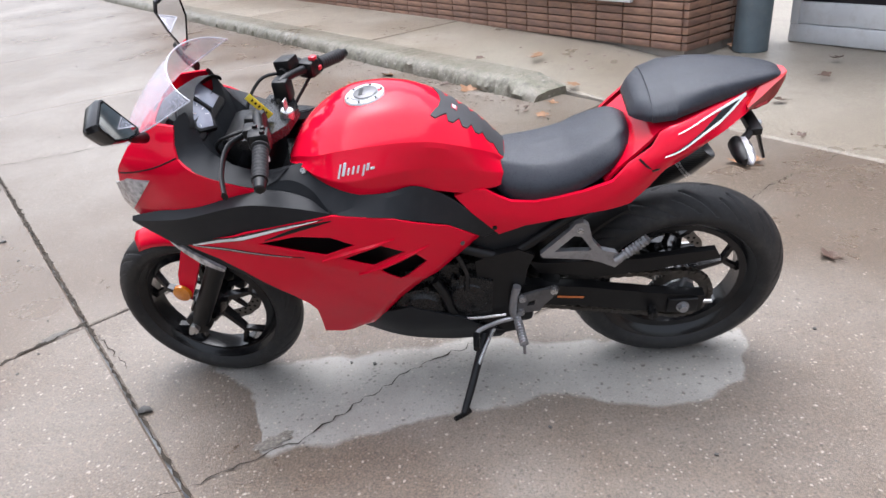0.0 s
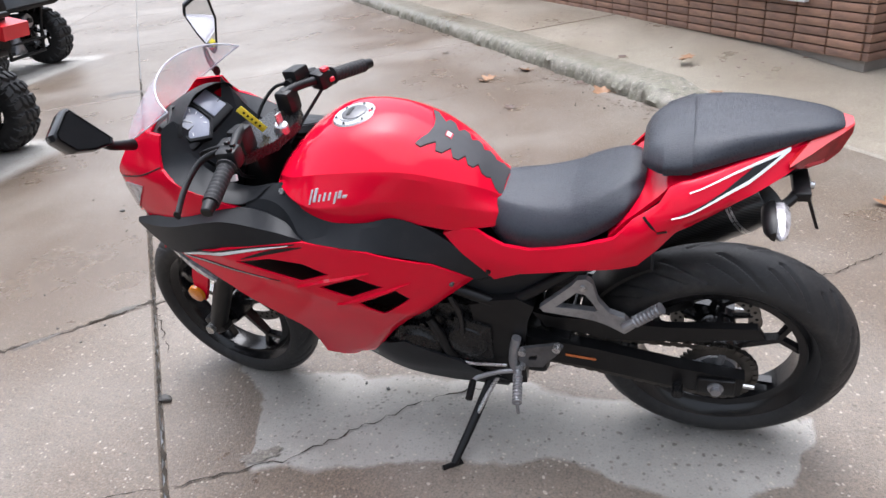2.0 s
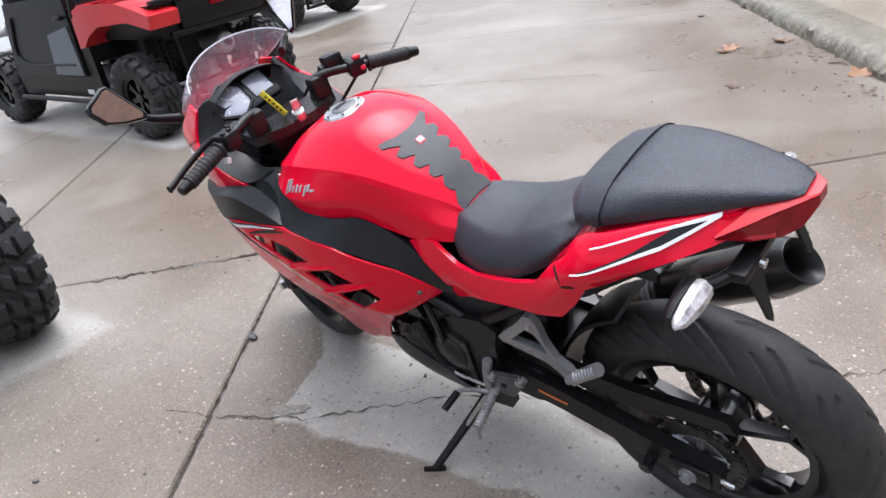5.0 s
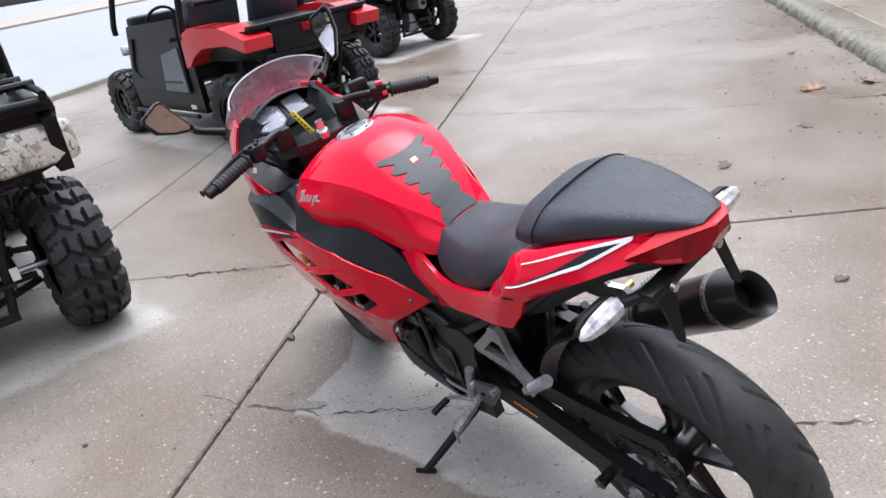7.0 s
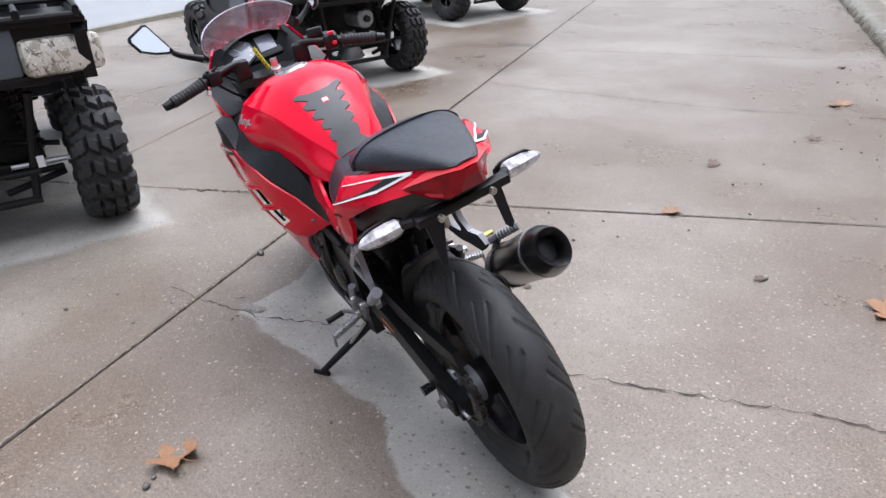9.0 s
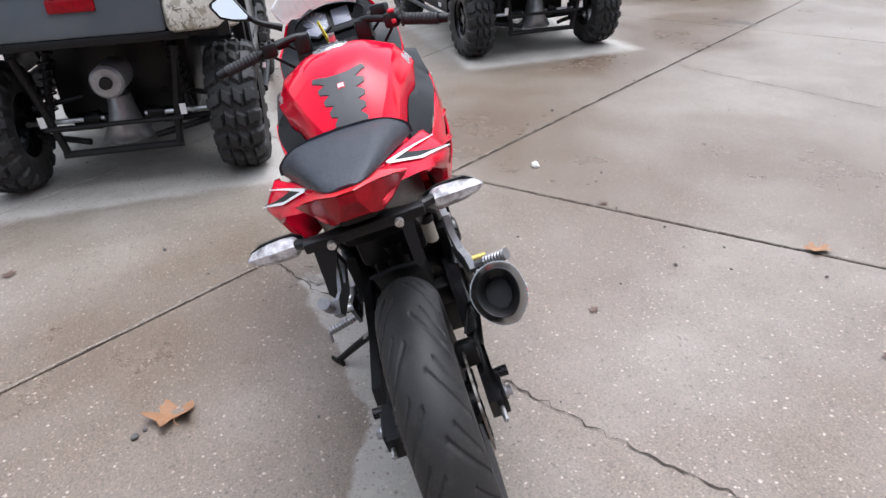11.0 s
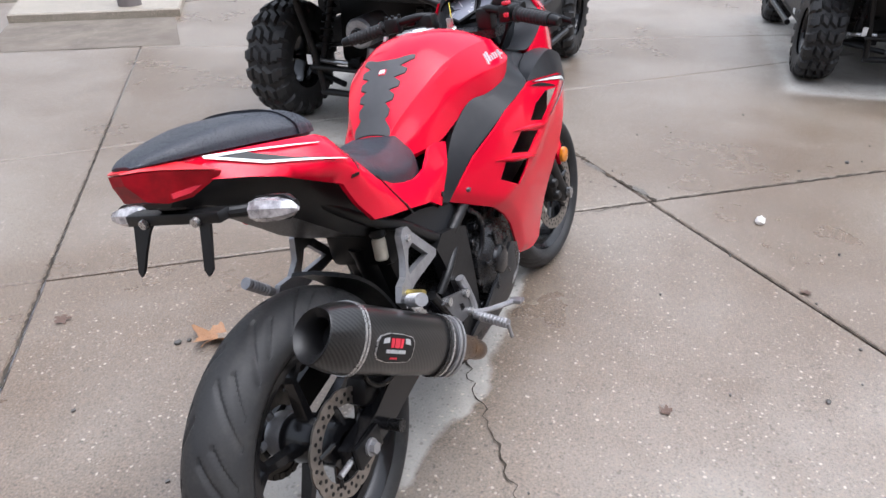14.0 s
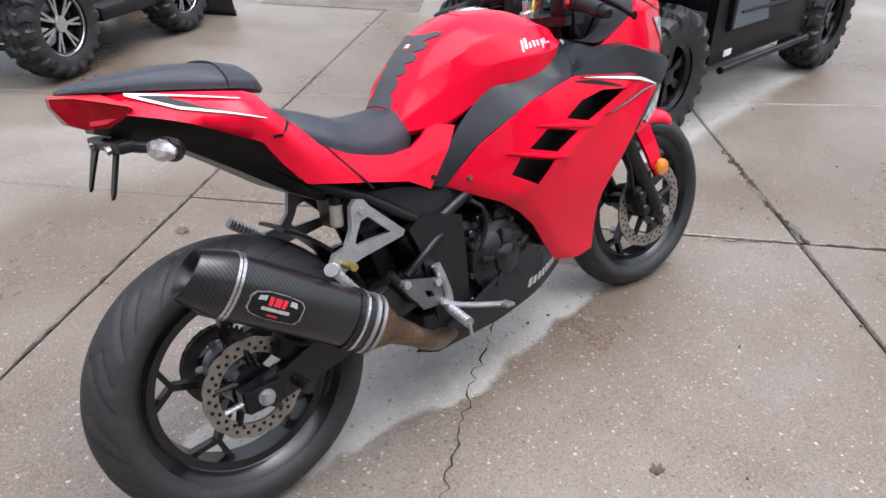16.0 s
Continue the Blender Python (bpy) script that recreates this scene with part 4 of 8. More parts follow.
ps = part("passenger_seat", seat_loft(PSEAT), VINYL, bike, "black vinyl passenger seat with a strap seam", 60)
srt = sorted(PSEAT)
bm = bmesh.new()
for x0, w in ((0.110, 0.052),):
    rings = []
    for x in (x0 - w / 2, x0 - w / 2, x0 + w / 2, x0 + w / 2):
        lift = 0.005 if len(rings) in (1, 2) else -0.003
        zt, y1, z1, y2, z2 = [smooth_interp(x, [(r[0], r[i]) for r in srt]) for i in range(1, 6)]
        half = spline([(x, 0, zt + lift), (x, (y1 * 0.6), zt - (zt - z1) * 0.25 + lift), (x, y1 + lift * 0.6, z1 + lift * 0.7), (x, y1 + (y2 - y1) * 0.85 + lift, z1 + (z2 - z1) * 0.45), (x, y2 + lift, z2)], 6)
        rings.append(half[::-1] + [flip(q) for q in half[1:]])
    loft(bm, rings, closed=False)
part("seat_strap", bm, VINYL, ps)

# -- side fairings
YZ = [(0.28, 0.145), (0.36, 0.170), (0.45, 0.203), (0.55, 0.235), (0.65, 0.250), (0.80, 0.246), (0.9, 0.22)]
YX = [(0.50, 0.44), (0.54, 0.50), (0.60, 0.635), (0.70, 0.85), (0.80, 0.96), (0.90, 1.0), (1.10, 1.0), (1.20, 0.96), (1.30, 0.86), (1.42, 0.66)]


def side_y(x, z):
    # a fold runs up in front of the vents
    d = ((x - 0.70) * 0.43 - (z - 0.545) * 0.903)
    fold = 0.16 * max(0.0, min(d, 0.035)) + 0.05 * max(0.0, min(d, 0.12))
    return smooth_interp(z, YZ) * smooth_interp(x, YX) + 0.005 * (1 - min(1.0, abs(d) / 0.06)) - fold * 0.8


LOWER = [(0.552, 0.604), (0.62, 0.566), (0.68, 0.533), (0.735, 0.492), (0.785, 0.442), (0.845, 0.358), (0.893, 0.300), (0.938, 0.280)]


def turned_in(x, z):
    """The lower rear edge of the fairing is turned in towards the engine."""
    q, least = Vector((x, z)), 1.0
    for a, b in zip(LOWER, LOWER[1:]):
        a, b = Vector(a), Vector(b)
        t = max(0.0, min(1.0, (q - a).dot(b - a) / (b - a).length_squared))
        least = min(least, (a + (b - a) * t - q).length)
    return 0.55 * max(0.0, 0.022 - least)


FAIRING = [(0.552, 0.604), (0.590, 0.645), (0.633, 0.690), (0.690, 0.727), (0.757, 0.763), (0.816, 0.781), (0.900, 0.799), (0.965, 0.791), (1.125, 0.768), (1.308, 0.711), (1.22, 0.672), (1.165, 0.628), (1.11, 0.567), (1.07, 0.518), (1.038, 0.464), (1.027, 0.425), (1.036, 0.335), (1.042, 0.284), (0.99, 0.278), (0.938, 0.284), (0.893, 0.300), (0.845, 0.358), (0.785, 0.442), (0.735, 0.492), (0.68, 0.533), (0.62, 0.566)]
VENTS = [[(1.095, 0.735), (1.0, 0.748), (0.915, 0.737), (0.858, 0.705), (0.935, 0.683)], [(0.895, 0.666), (0.80, 0.694), (0.742, 0.655), (0.822, 0.630)], [(0.814, 0.614), (0.722, 0.645), (0.694, 0.602), (0.768, 0.558)]]
fair = both("side_fairing", lambda: sheet(bmesh.new(), [FAIRING] + VENTS, lambda x, z: Vector((x, side_y(x, z) - turned_in(x, z), z)), (0, -0.005, 0), 0.015), RED, label="glossy red side fairing with three slanted vents", angle=40)
for s, f in zip((1, -1), fair):
    for a, b in (((0.948, 0.668), (0.762, 0.706)), ((0.868, 0.605), (0.682, 0.656))):
        bm = bmesh.new()
        rings = []
        for i in range(9):
            t = i / 8
            x, z = a[0] + (b[0] - a[0]) * t, a[1] + (b[1] - a[1]) * t
            k = math.sin(math.pi * min(1, t * 1.0 + 0.02)) ** 0.5
            y = side_y(x, z)
            rings.append([Vector((x, s * (y - 0.010), z - 0.010 * k)), Vector((x, s * (y + 0.003 + 0.003 * k), z - 0.004 * k)), Vector((x, s * (y + 0.004 + 0.003 * k), z + 0.003 * k)), Vector((x, s * (y - 0.010), z + 0.012 * k))])
        loft(bm, rings)
        part("vent_fin", bm, RED, f)
    bm = bmesh.new()
    y = side_y(0.602, 0.614)
    cyl(bm, (0.602, s * (y - 0.004), 0.614), (0.602, s * (y + 0.005), 0.614), 0.0065, 0.005, 14)
    part("bolt", bm, ALLOY_DARK, f)

# black inner panels seen through the vents
def inner():
    return sheet(bmesh.new(), [[(0.64, 0.60), (0.74, 0.675), (0.86, 0.745), (1.0, 0.775), (1.22, 0.740), (1.16, 0.66), (0.95, 0.59), (0.77, 0.535)]], lambda x, z: Vector((x, side_y(x, z) * 0.80, z)), (0, -0.004, 0), 0.05)


both("inner_panel", inner, BLACK)

# dark panels between tank and fairing: a folded blade under the nose and a folded panel under the tank
def folded(columns, n=5):
    cols = [spline(c, n) for c in columns]
    back = [q + Vector((0, -0.016, -0.004)) for q in cols[0]]
    inner_ = [q + Vector((0, -0.022, -0.014)) for q in cols[-1]]
    return loft(bmesh.new(), [list(r) for r in zip(back, *cols, inner_)])


BLADE = ([(1.448, 0.150, 0.751), (1.385, 0.182, 0.732), (1.308, 0.211, 0.710), (1.20, 0.235, 0.747), (1.10, 0.247, 0.770), (1.0, 0.248, 0.787), (0.905, 0.243, 0.799)],
         [(1.452, 0.147, 0.752), (1.37, 0.184, 0.774), (1.27, 0.217, 0.799), (1.149, 0.236, 0.834), (1.079, 0.238, 0.840), (0.975, 0.239, 0.821), (0.903, 0.241, 0.802)],
         [(1.450, 0.140, 0.762), (1.37, 0.164, 0.789), (1.275, 0.187, 0.812), (1.15, 0.198, 0.846), (1.065, 0.192, 0.851), (0.985, 0.199, 0.836), (0.908, 0.216, 0.800)])
WAIST = ([(1.06, 0.190, 0.838), (0.995, 0.198, 0.827), (0.945, 0.214, 0.808), (0.898, 0.240, 0.799), (0.83, 0.240, 0.785), (0.765, 0.228, 0.766), (0.70, 0.203, 0.731), (0.633, 0.172, 0.690), (0.575, 0.141, 0.631), (0.548, 0.127, 0.602)],
         [(1.06, 0.172, 0.858), (0.995, 0.176, 0.862), (0.945, 0.196, 0.842), (0.896, 0.237, 0.804), (0.829, 0.214, 0.803), (0.763, 0.192, 0.803), (0.705, 0.170, 0.790), (0.636, 0.150, 0.738), (0.570, 0.135, 0.665), (0.520, 0.127, 0.615)],
         [(1.065, 0.140, 0.868), (1.0, 0.136, 0.878), (0.962, 0.142, 0.882), (0.885, 0.192, 0.850), (0.825, 0.194, 0.820), (0.765, 0.182, 0.810), (0.702, 0.157, 0.806), (0.630, 0.134, 0.752), (0.560, 0.128, 0.678), (0.500, 0.126, 0.614)])
both("dark_blade", lambda: folded(BLADE), DARK, label="matt dark grey blade under the nose", angle=11)
both("dark_side_panel", lambda: folded(WAIST), DARK, label="matt dark grey folded side panel", angle=11)
# black filler added behind the cheeks so the gap stays dark
both("nose_gap_filler", lambda: loft(bmesh.new(), [[Vector((x, y, z)) for y, z in ((w - 0.05, 0.70), (w, 0.72), (w, zt), (w - 0.05, zt))] for x, w, zt in ((1.0, 0.150, 0.84), (1.12, 0.185, 0.84), (1.25, 0.165, 0.82), (1.38, 0.120, 0.80))]), BLACK)
both("panel_bolt", lambda: cyl(bmesh.new(), (0.965, 0.146, 0.868), (0.966, 0.160, 0.876), 0.007, seg=12), STEEL)
# dark lower lip in front of the fairing
both("fairing_lip", lambda: sheet(bmesh.new(), [[(1.40, 0.722), (1.31, 0.716), (1.22, 0.676), (1.165, 0.632), (1.11, 0.571), (1.07, 0.522), (1.03, 0.462), (1.045, 0.448), (1.10, 0.515), (1.18, 0.595), (1.27, 0.652), (1.34, 0.690)]], lambda x, z: Vector((x, side_y(x, z) * 0.94 - 0.004, z)), (0, -0.010, 0), 0.03), DARK, label="matt black lower fairing edge")
# belly pan
BELLY = [(0.50, 0.245), (0.62, 0.335), (0.77, 0.392), (0.90, 0.335), (0.955, 0.300), (0.94, 0.262), (0.66, 0.205), (0.52, 0.205)]
BELLY_LONG = [(0.385, 0.238)] + BELLY[1:-1] + [(0.45, 0.205)]
for s, outline in ((1, BELLY), (-1, BELLY_LONG)):
    part("belly_pan", sheet(bmesh.new(), [outline], lambda x, z, s=s: Vector((x, s * smooth_interp(x, [(0.38, 0.165), (0.6, 0.165), (0.8, 0.160), (0.96, 0.10)]) * (0.72 + 0.28 * min(1, (z - 0.19) / 0.12)), z)), (0, -0.008 * s, 0), 0.03), DARK, bike, "matt black belly pan")

# -- tail and side covers
COVER = [(0.612, 0.738), (0.505, 0.612), (0.436, 0.650), (0.34, 0.676), (0.25, 0.699), (0.18, 0.717), (0.140, 0.765), (0.106, 0.818), (0.0, 0.874), (-0.05, 0.894), (-0.094, 0.908), (-0.084, 0.918), (-0.118, 0.949), (-0.06, 0.940), (0.0, 0.931), (0.05, 0.923), (0.10, 0.914), (0.122, 0.902), (0.140, 0.872), (0.165, 0.848), (0.190, 0.826), (0.225, 0.784), (0.29, 0.750), (0.35, 0.730), (0.41, 0.717), (0.47, 0.718), (0.505, 0.732), (0.535, 0.750), (0.57, 0.752)]


def cover_y(x, z):
    base = smooth_interp(x, [(-0.20, 0.020), (-0.15, 0.036), (-0.118, 0.064), (-0.084, 0.102), (0.0, 0.149), (0.08, 0.186), (0.13, 0.192), (0.20, 0.181), (0.30, 0.163), (0.42, 0.150), (0.51, 0.136), (0.62, 0.130)])
    top = smooth_interp(x, [(-0.15, 0.955), (0.0, 0.928), (0.11, 0.905), (0.19, 0.826), (0.29, 0.75), (0.41, 0.717), (0.6, 0.74)])
    k = max(0.0, min(1.0, (0.24 - x) / 0.13)) * max(0.0, min(1.0, (x + 0.16) / 0.08))
    return base - (0.25 + 0.55 * k) * max(0.0, z - (top - 0.045)) - (0.10 + 0.32 * k) * max(0.0, (top - 0.05) - z)


cov = both("tail_cover", lambda: sheet(bmesh.new(), [COVER], lambda x, z: Vector((x, cover_y(x, z), z)), (0, -0.010, 0), 0.018), RED, label="glossy red tail and side cover", angle=60)
for s, c in zip((1, -1), cov):
    def skin(x, z, lift=0.0025, s=s):
        return Vector((x, s * (cover_y(x, z) + lift), z))
    part("dark_flash", sheet(bmesh.new(), [[(-0.074, 0.9385), (-0.026, 0.929), (-0.016, 0.922), (0.026, 0.899), (0.104, 0.868), (-0.010, 0.906)]], lambda x, z: skin(x, z, 0.0045), (0, -0.002 * s, 0), 0.012), DARK, c)
    bm = bmesh.new()
    for line in (((0.116, 0.862, 0.0005), (0.050, 0.8855, 0.0016), (-0.010, 0.9045, 0.0026), (-0.018, 0.9078, 0.0026), (-0.046, 0.922, 0.0026), (-0.084, 0.942, 0.0024)), ((-0.084, 0.942, 0.0024), (-0.040, 0.9335, 0.0018), (0.020, 0.920, 0.0012), (0.086, 0.9035, 0.0004))):
        loft(bm, [[skin(q.x, q.y + k * q.z, lf) for k, lf in ((-1, 0.003), (-1, 0.0055), (1, 0.0055), (1, 0.003))] for q in spline(line, 4)])
    part("white_stripe", bm, WHITE, c)
    bm = bmesh.new()
    cyl(bm, (0.515, s * (cover_y(0.515, 0.638) - 0.003), 0.638), (0.515, s * (cover_y(0.515, 0.638) + 0.004), 0.638), 0.006, seg=12)
    part("bolt", bm, BLACK, c)
    if s < 0:
        part("seam", sheet(bmesh.new(), [[(0.226, 0.790), (0.232, 0.788), (0.337, 0.664), (0.331, 0.664)]], lambda x, z: skin(x, z, 0.0015), (0, -0.002 * s, 0), 0.02), BLACK, c)
    part("seam", sheet(bmesh.new(), [[(0.166, 0.846), (0.170, 0.842), (0.140, 0.822), (0.122, 0.822), (0.124, 0.828), (0.140, 0.828)]], lambda x, z: skin(x, z, 0.0015), (0, -0.002 * s, 0), 0.02), BLACK, c)
# red bridge between the seats and over the tail
bm = bmesh.new()
rings = []
for x, zt, w, zs in ((0.24, 0.77, 0.135, 0.765), (0.205, 0.810, 0.135, 0.808), (0.17, 0.845, 0.134, 0.842), (0.14, 0.880, 0.132, 0.872), (0.12, 0.902, 0.130, 0.896), (0.06, 0.918, 0.122, 0.914), (0.0, 0.928, 0.106, 0.925), (-0.06, 0.939, 0.086, 0.936), (-0.11, 0.946, 0.062, 0.943), (-0.160, 0.952, 0.030, 0.950)):
    rings.append([Vector((x, y * w, zt + (zs - zt) * abs(y))) for y in (-1, -0.5, 0, 0.5, 1)] + [Vector((x, y * w, zs - 0.012)) for y in (1, 0, -1)])
loft(bm, rings)
part("tail_bridge", bm, RED, bike)
# undertail
bm = bmesh.new()
rings = []
for x, zt, zb, w in ((0.40, 0.70, 0.62, 0.11), (0.24, 0.74, 0.655, 0.120), (0.18, 0.80, 0.690, 0.118), (0.08, 0.86, 0.765, 0.105), (0.0, 0.90, 0.822, 0.092), (-0.09, 0.905, 0.864, 0.070), (-0.14, 0.900, 0.882, 0.040)):
    rings.append([Vector((x, y * w, z)) for y, z in ((-1, zt), (1, zt), (0.98, (zt + zb) / 2), (0.7, zb), (-0.7, zb), (-0.98, (zt + zb) / 2))])
loft(bm, rings)
part("undertail", bm, BLACK, bike, "black plastic undertail")
# tail light: a faceted wedge that comes to a point behind the seat, with a lighter strip over its crease
LENS = [(-0.083, (0.098, 0.922), (0.101, 0.918), (0.094, 0.911)), (-0.118, (0.054, 0.9485), (0.078, 0.932), (0.060, 0.890)), (-0.152, (0.037, 0.9545), (0.051, 0.945), (0.042, 0.893)), (-0.174, (0.028, 0.957), (0.033, 0.951), (0.026, 0.905)), (-0.191, (0.012, 0.958), (0.014, 0.954), (0.014, 0.938))]
tl = part("tail_light", loft(bmesh.new(), [[Vector((x, y, z)) for y, z in ((-b[0], b[1]), (b[0], b[1]), (c[0], c[1]), (-c[0], c[1]))] for x, a, b, c in LENS]), TAILRED, bike, "dark red faceted tail light lens", 20)
part("lens_strip", loft(bmesh.new(), [[Vector((x, y, z)) for y, z in ((-b[0] - 0.001, b[1] + 0.002), (-a[0], a[1]), (a[0], a[1]), (b[0] + 0.001, b[1] + 0.002))] for x, a, b, c in LENS]), RED_FAR, tl, "lighter red strip along the lens", 20)
for k in (-1, 1):
    part("lens_window", loft(bmesh.new(), [[Vector((x, k * (y + 0.003), z)), Vector((x, k * (y + 0.003), z + h)), Vector((x, k * (y - 0.004), z + h)), Vector((x, k * (y - 0.004), z))] for x, y, z, h in ((-0.100, 0.0755, 0.907, 0.005), (-0.122, 0.0615, 0.898, 0.008), (-0.146, 0.0475, 0.898, 0.008))]), LABELRED, tl, "bright red lower lens", 20)

# -- nose, cockpit and windscreen
def cheek_y(x, z):
    return smooth_interp(x, [(1.03, 0.186), (1.07, 0.194), (1.12, 0.203), (1.20, 0.205), (1.27, 0.193), (1.34, 0.173), (1.42, 0.143), (1.48, 0.098)]) - 0.62 * max(0.0, z - 0.93) - 0.2 * max(0.0, 0.80 - z)


CHEEK = [(1.072, 0.848), (1.12, 0.840), (1.15, 0.834), (1.20, 0.820), (1.28, 0.796), (1.36, 0.774), (1.452, 0.746), (1.462, 0.78), (1.460, 0.84), (1.43, 0.905), (1.38, 0.965), (1.31, 1.018), (1.245, 1.014), (1.250, 0.976), (1.245, 0.948), (1.203, 0.915), (1.134, 0.880)]
both("nose_cheek", lambda: sheet(bmesh.new(), [CHEEK], lambda x, z: Vector((x, cheek_y(x, z), z)), (0, -0.008, 0), 0.024), RED, label="glossy red nose fairing cheek")
bm = bmesh.new()
rings = []
for x, w, top in ((1.32, 0.120, 1.012), (1.37, 0.108, 0.982), (1.41, 0.092, 0.942), (1.445, 0.068, 0.892), (1.470, 0.032, 0.84)):
    half = spline([(x, 0, top), (x, w * 0.55, top - 0.012), (x, w, top - 0.045), (x, cheek_y(x, 0.84) - 0.006, 0.85), (x, cheek_y(x, 0.80) - 0.012, 0.78)], 4)
    rings.append(half[::-1] + [flip(q) for q in half[1:]])
loft(bm, rings)
part("nose", bm, RED, bike, "glossy red pointed nose")
both("headlight", lambda: sheet(bmesh.new(), [[(1.458, 0.762), (1.474, 0.79), (1.468, 0.850), (1.41, 0.884), (1.342, 0.888), (1.39, 0.835)]], lambda x, z: Vector((x, cheek_y(x, z) + 0.004, z)), (0, -0.010, 0), 0.015), CLEARLENS, label="clear headlight lens")
both("nose_seam", lambda: loft(bmesh.new(), [[Vector((x, cheek_y(x, z) + lf, z + dz)) for dz, lf in ((-0.0016, -0.002), (-0.0016, 0.0012), (0.0016, 0.0012), (0.0016, -0.002))] for x, z in [(1.247 + 0.183 * i / 10, 0.953 - 0.058 * i / 10 - 0.004 * math.sin(math.pi * i / 10)) for i in range(11)]]), BLACK)
# black tray between the cheeks and the instruments
def tray():
    outer = spline([(1.247, 0.136, 1.018), (1.252, 0.160, 0.978), (1.247, 0.178, 0.950), (1.205, 0.202, 0.918), (1.136, 0.202, 0.883), (1.075, 0.192, 0.858), (1.03, 0.176, 0.864)], 5)
    inner_ = spline([(1.222, 0.108, 1.030), (1.212, 0.118, 0.988), (1.195, 0.126, 0.940), (1.16, 0.126, 0.898), (1.11, 0.130, 0.874), (1.055, 0.132, 0.868), (0.995, 0.130, 0.878)], 5)
    floor_ = spline([(1.22, 0.08, 0.99), (1.20, 0.09, 0.93), (1.18, 0.10, 0.87), (1.14, 0.10, 0.83), (1.10, 0.11, 0.81), (1.05, 0.12, 0.80), (0.98, 0.12, 0.80)], 5)
    bm = bmesh.new()
    middle = [Vector((q.x, 0.0, q.z - 0.01)) for q in floor_]
    mid = [(a + b) / 2 + Vector((0, 0, 0.004)) for a, b in zip(outer, inner_)]
    loft(bm, [outer, mid, inner_, floor_, middle], closed=False)
    return bm


both("cockpit_trim", tray, DARK, label="matt black cockpit trim", angle=50)
bm = bmesh.new()
rows = []
for x, w, top in ((1.345, 0.118, 0.998), (1.30, 0.126, 1.020), (1.26, 0.126, 1.038), (1.225, 0.120, 1.040)):
    rows.append([Vector((x - 0.02 * abs(math.sin(t)), w * math.sin(t), top - 0.050 * (1 - math.cos(t)))) for t in [radians(-85 + 170 * i / 20) for i in range(21)]])
rows.append([q + Vector((0.006, 0, -0.004)) for q in rows[-1]])
loft(bm, rows, closed=False)
part("instrument_hood", bm, BLACK, bike, "black instrument hood")
dash = part("instrument_panel", box(bmesh.new(), (0, 0, 0), (0.10, 0.205, 0.03), bevel=0.012), BLACK, bike, "instrument panel with a round dial and a display", m=pose(1.240, 0.015, 0.980, 0, -46, 0))
bm = bmesh.new()
lathe(bm, [(0.001, 0.019), (0.046, 0.019), (0.050, 0.017), (0.050, 0.010), (0.001, 0.010)], 40, "Z", (0.0, 0.038, 0))
part("dial", bm, SCREEN, dash, "pale round dial")
part("bezel", lathe(bmesh.new(), [(0.050, 0.014), (0.053, 0.024), (0.060, 0.022), (0.062, 0.010), (0.050, 0.010)], 6, "Z", (0.0, 0.038, 0), closed=True), BLACK, dash, angle=20)
bm = bmesh.new()
for k in range(11):
    t = radians(-130 + 26 * k)
    box(bm, (0.036 * math.cos(t), 0.038 + 0.036 * math.sin(t), 0.0195), (0.009, 0.002, 0.001), (0, 0, math.degrees(t)))
box(bm, (0.010, 0.045, 0.0200), (0.03, 0.002, 0.001), (0, 0, 35))
part("dial_marks", bm, WHITE, dash)
part("display", box(bmesh.new(), (0.002, -0.055, 0.016), (0.062, 0.060, 0.006), bevel=0.002), SCREEN, dash, "grey display")
# windscreen
WS = [((1.455, 0.912), (1.425, 0.060, 0.912)), ((1.428, 0.962), (1.395, 0.106, 0.948)), ((1.388, 1.012), (1.350, 0.136, 0.990)), ((1.342, 1.060), (1.296, 0.154, 1.020)), ((1.297, 1.100), (1.236, 0.162, 1.052)), ((1.256, 1.129), (1.174, 0.161, 1.084))]
rows = []
for (xc, zc), (xs_, ys_, zs_) in WS:
    row = []
    for i in range(21):
        t = radians(-74 + 148 * i / 20)
        k = (math.cos(t) - math.cos(radians(74))) / (1 - math.cos(radians(74)))
        row.append(Vector((xs_ + (xc - xs_) * k, ys_ * math.sin(t) / math.sin(radians(74)), zs_ + (zc - zs_) * k)))
    rows.append(row)
rows = [spline([r[i] for r in rows], 4) for i in range(21)]
bm = bmesh.new()
loft(bm, rows, closed=False)
ws = part("windscreen", bm, WINDSCREEN, bike, "clear windscreen speckled with rain drops")
ws.visible_shadow = False
sol = ws.modifiers.new("thick", "SOLIDIFY")
sol.thickness = 0.003
rim = [Vector(r[-1]) for r in rows]
# thin pale tubes draw the bright edge highlight as colour
bm = bmesh.new()
tube(bm, rim[::2], 0.0018, 6, 2)
for side in (rows[0], rows[-1]):
    tube(bm, list(side)[6:][::3] + [side[-1]], 0.0016, 6, 2)
part("screen_edge", bm, EDGE_GLINT, ws, "windscreen edge with its highlight painted in pale")
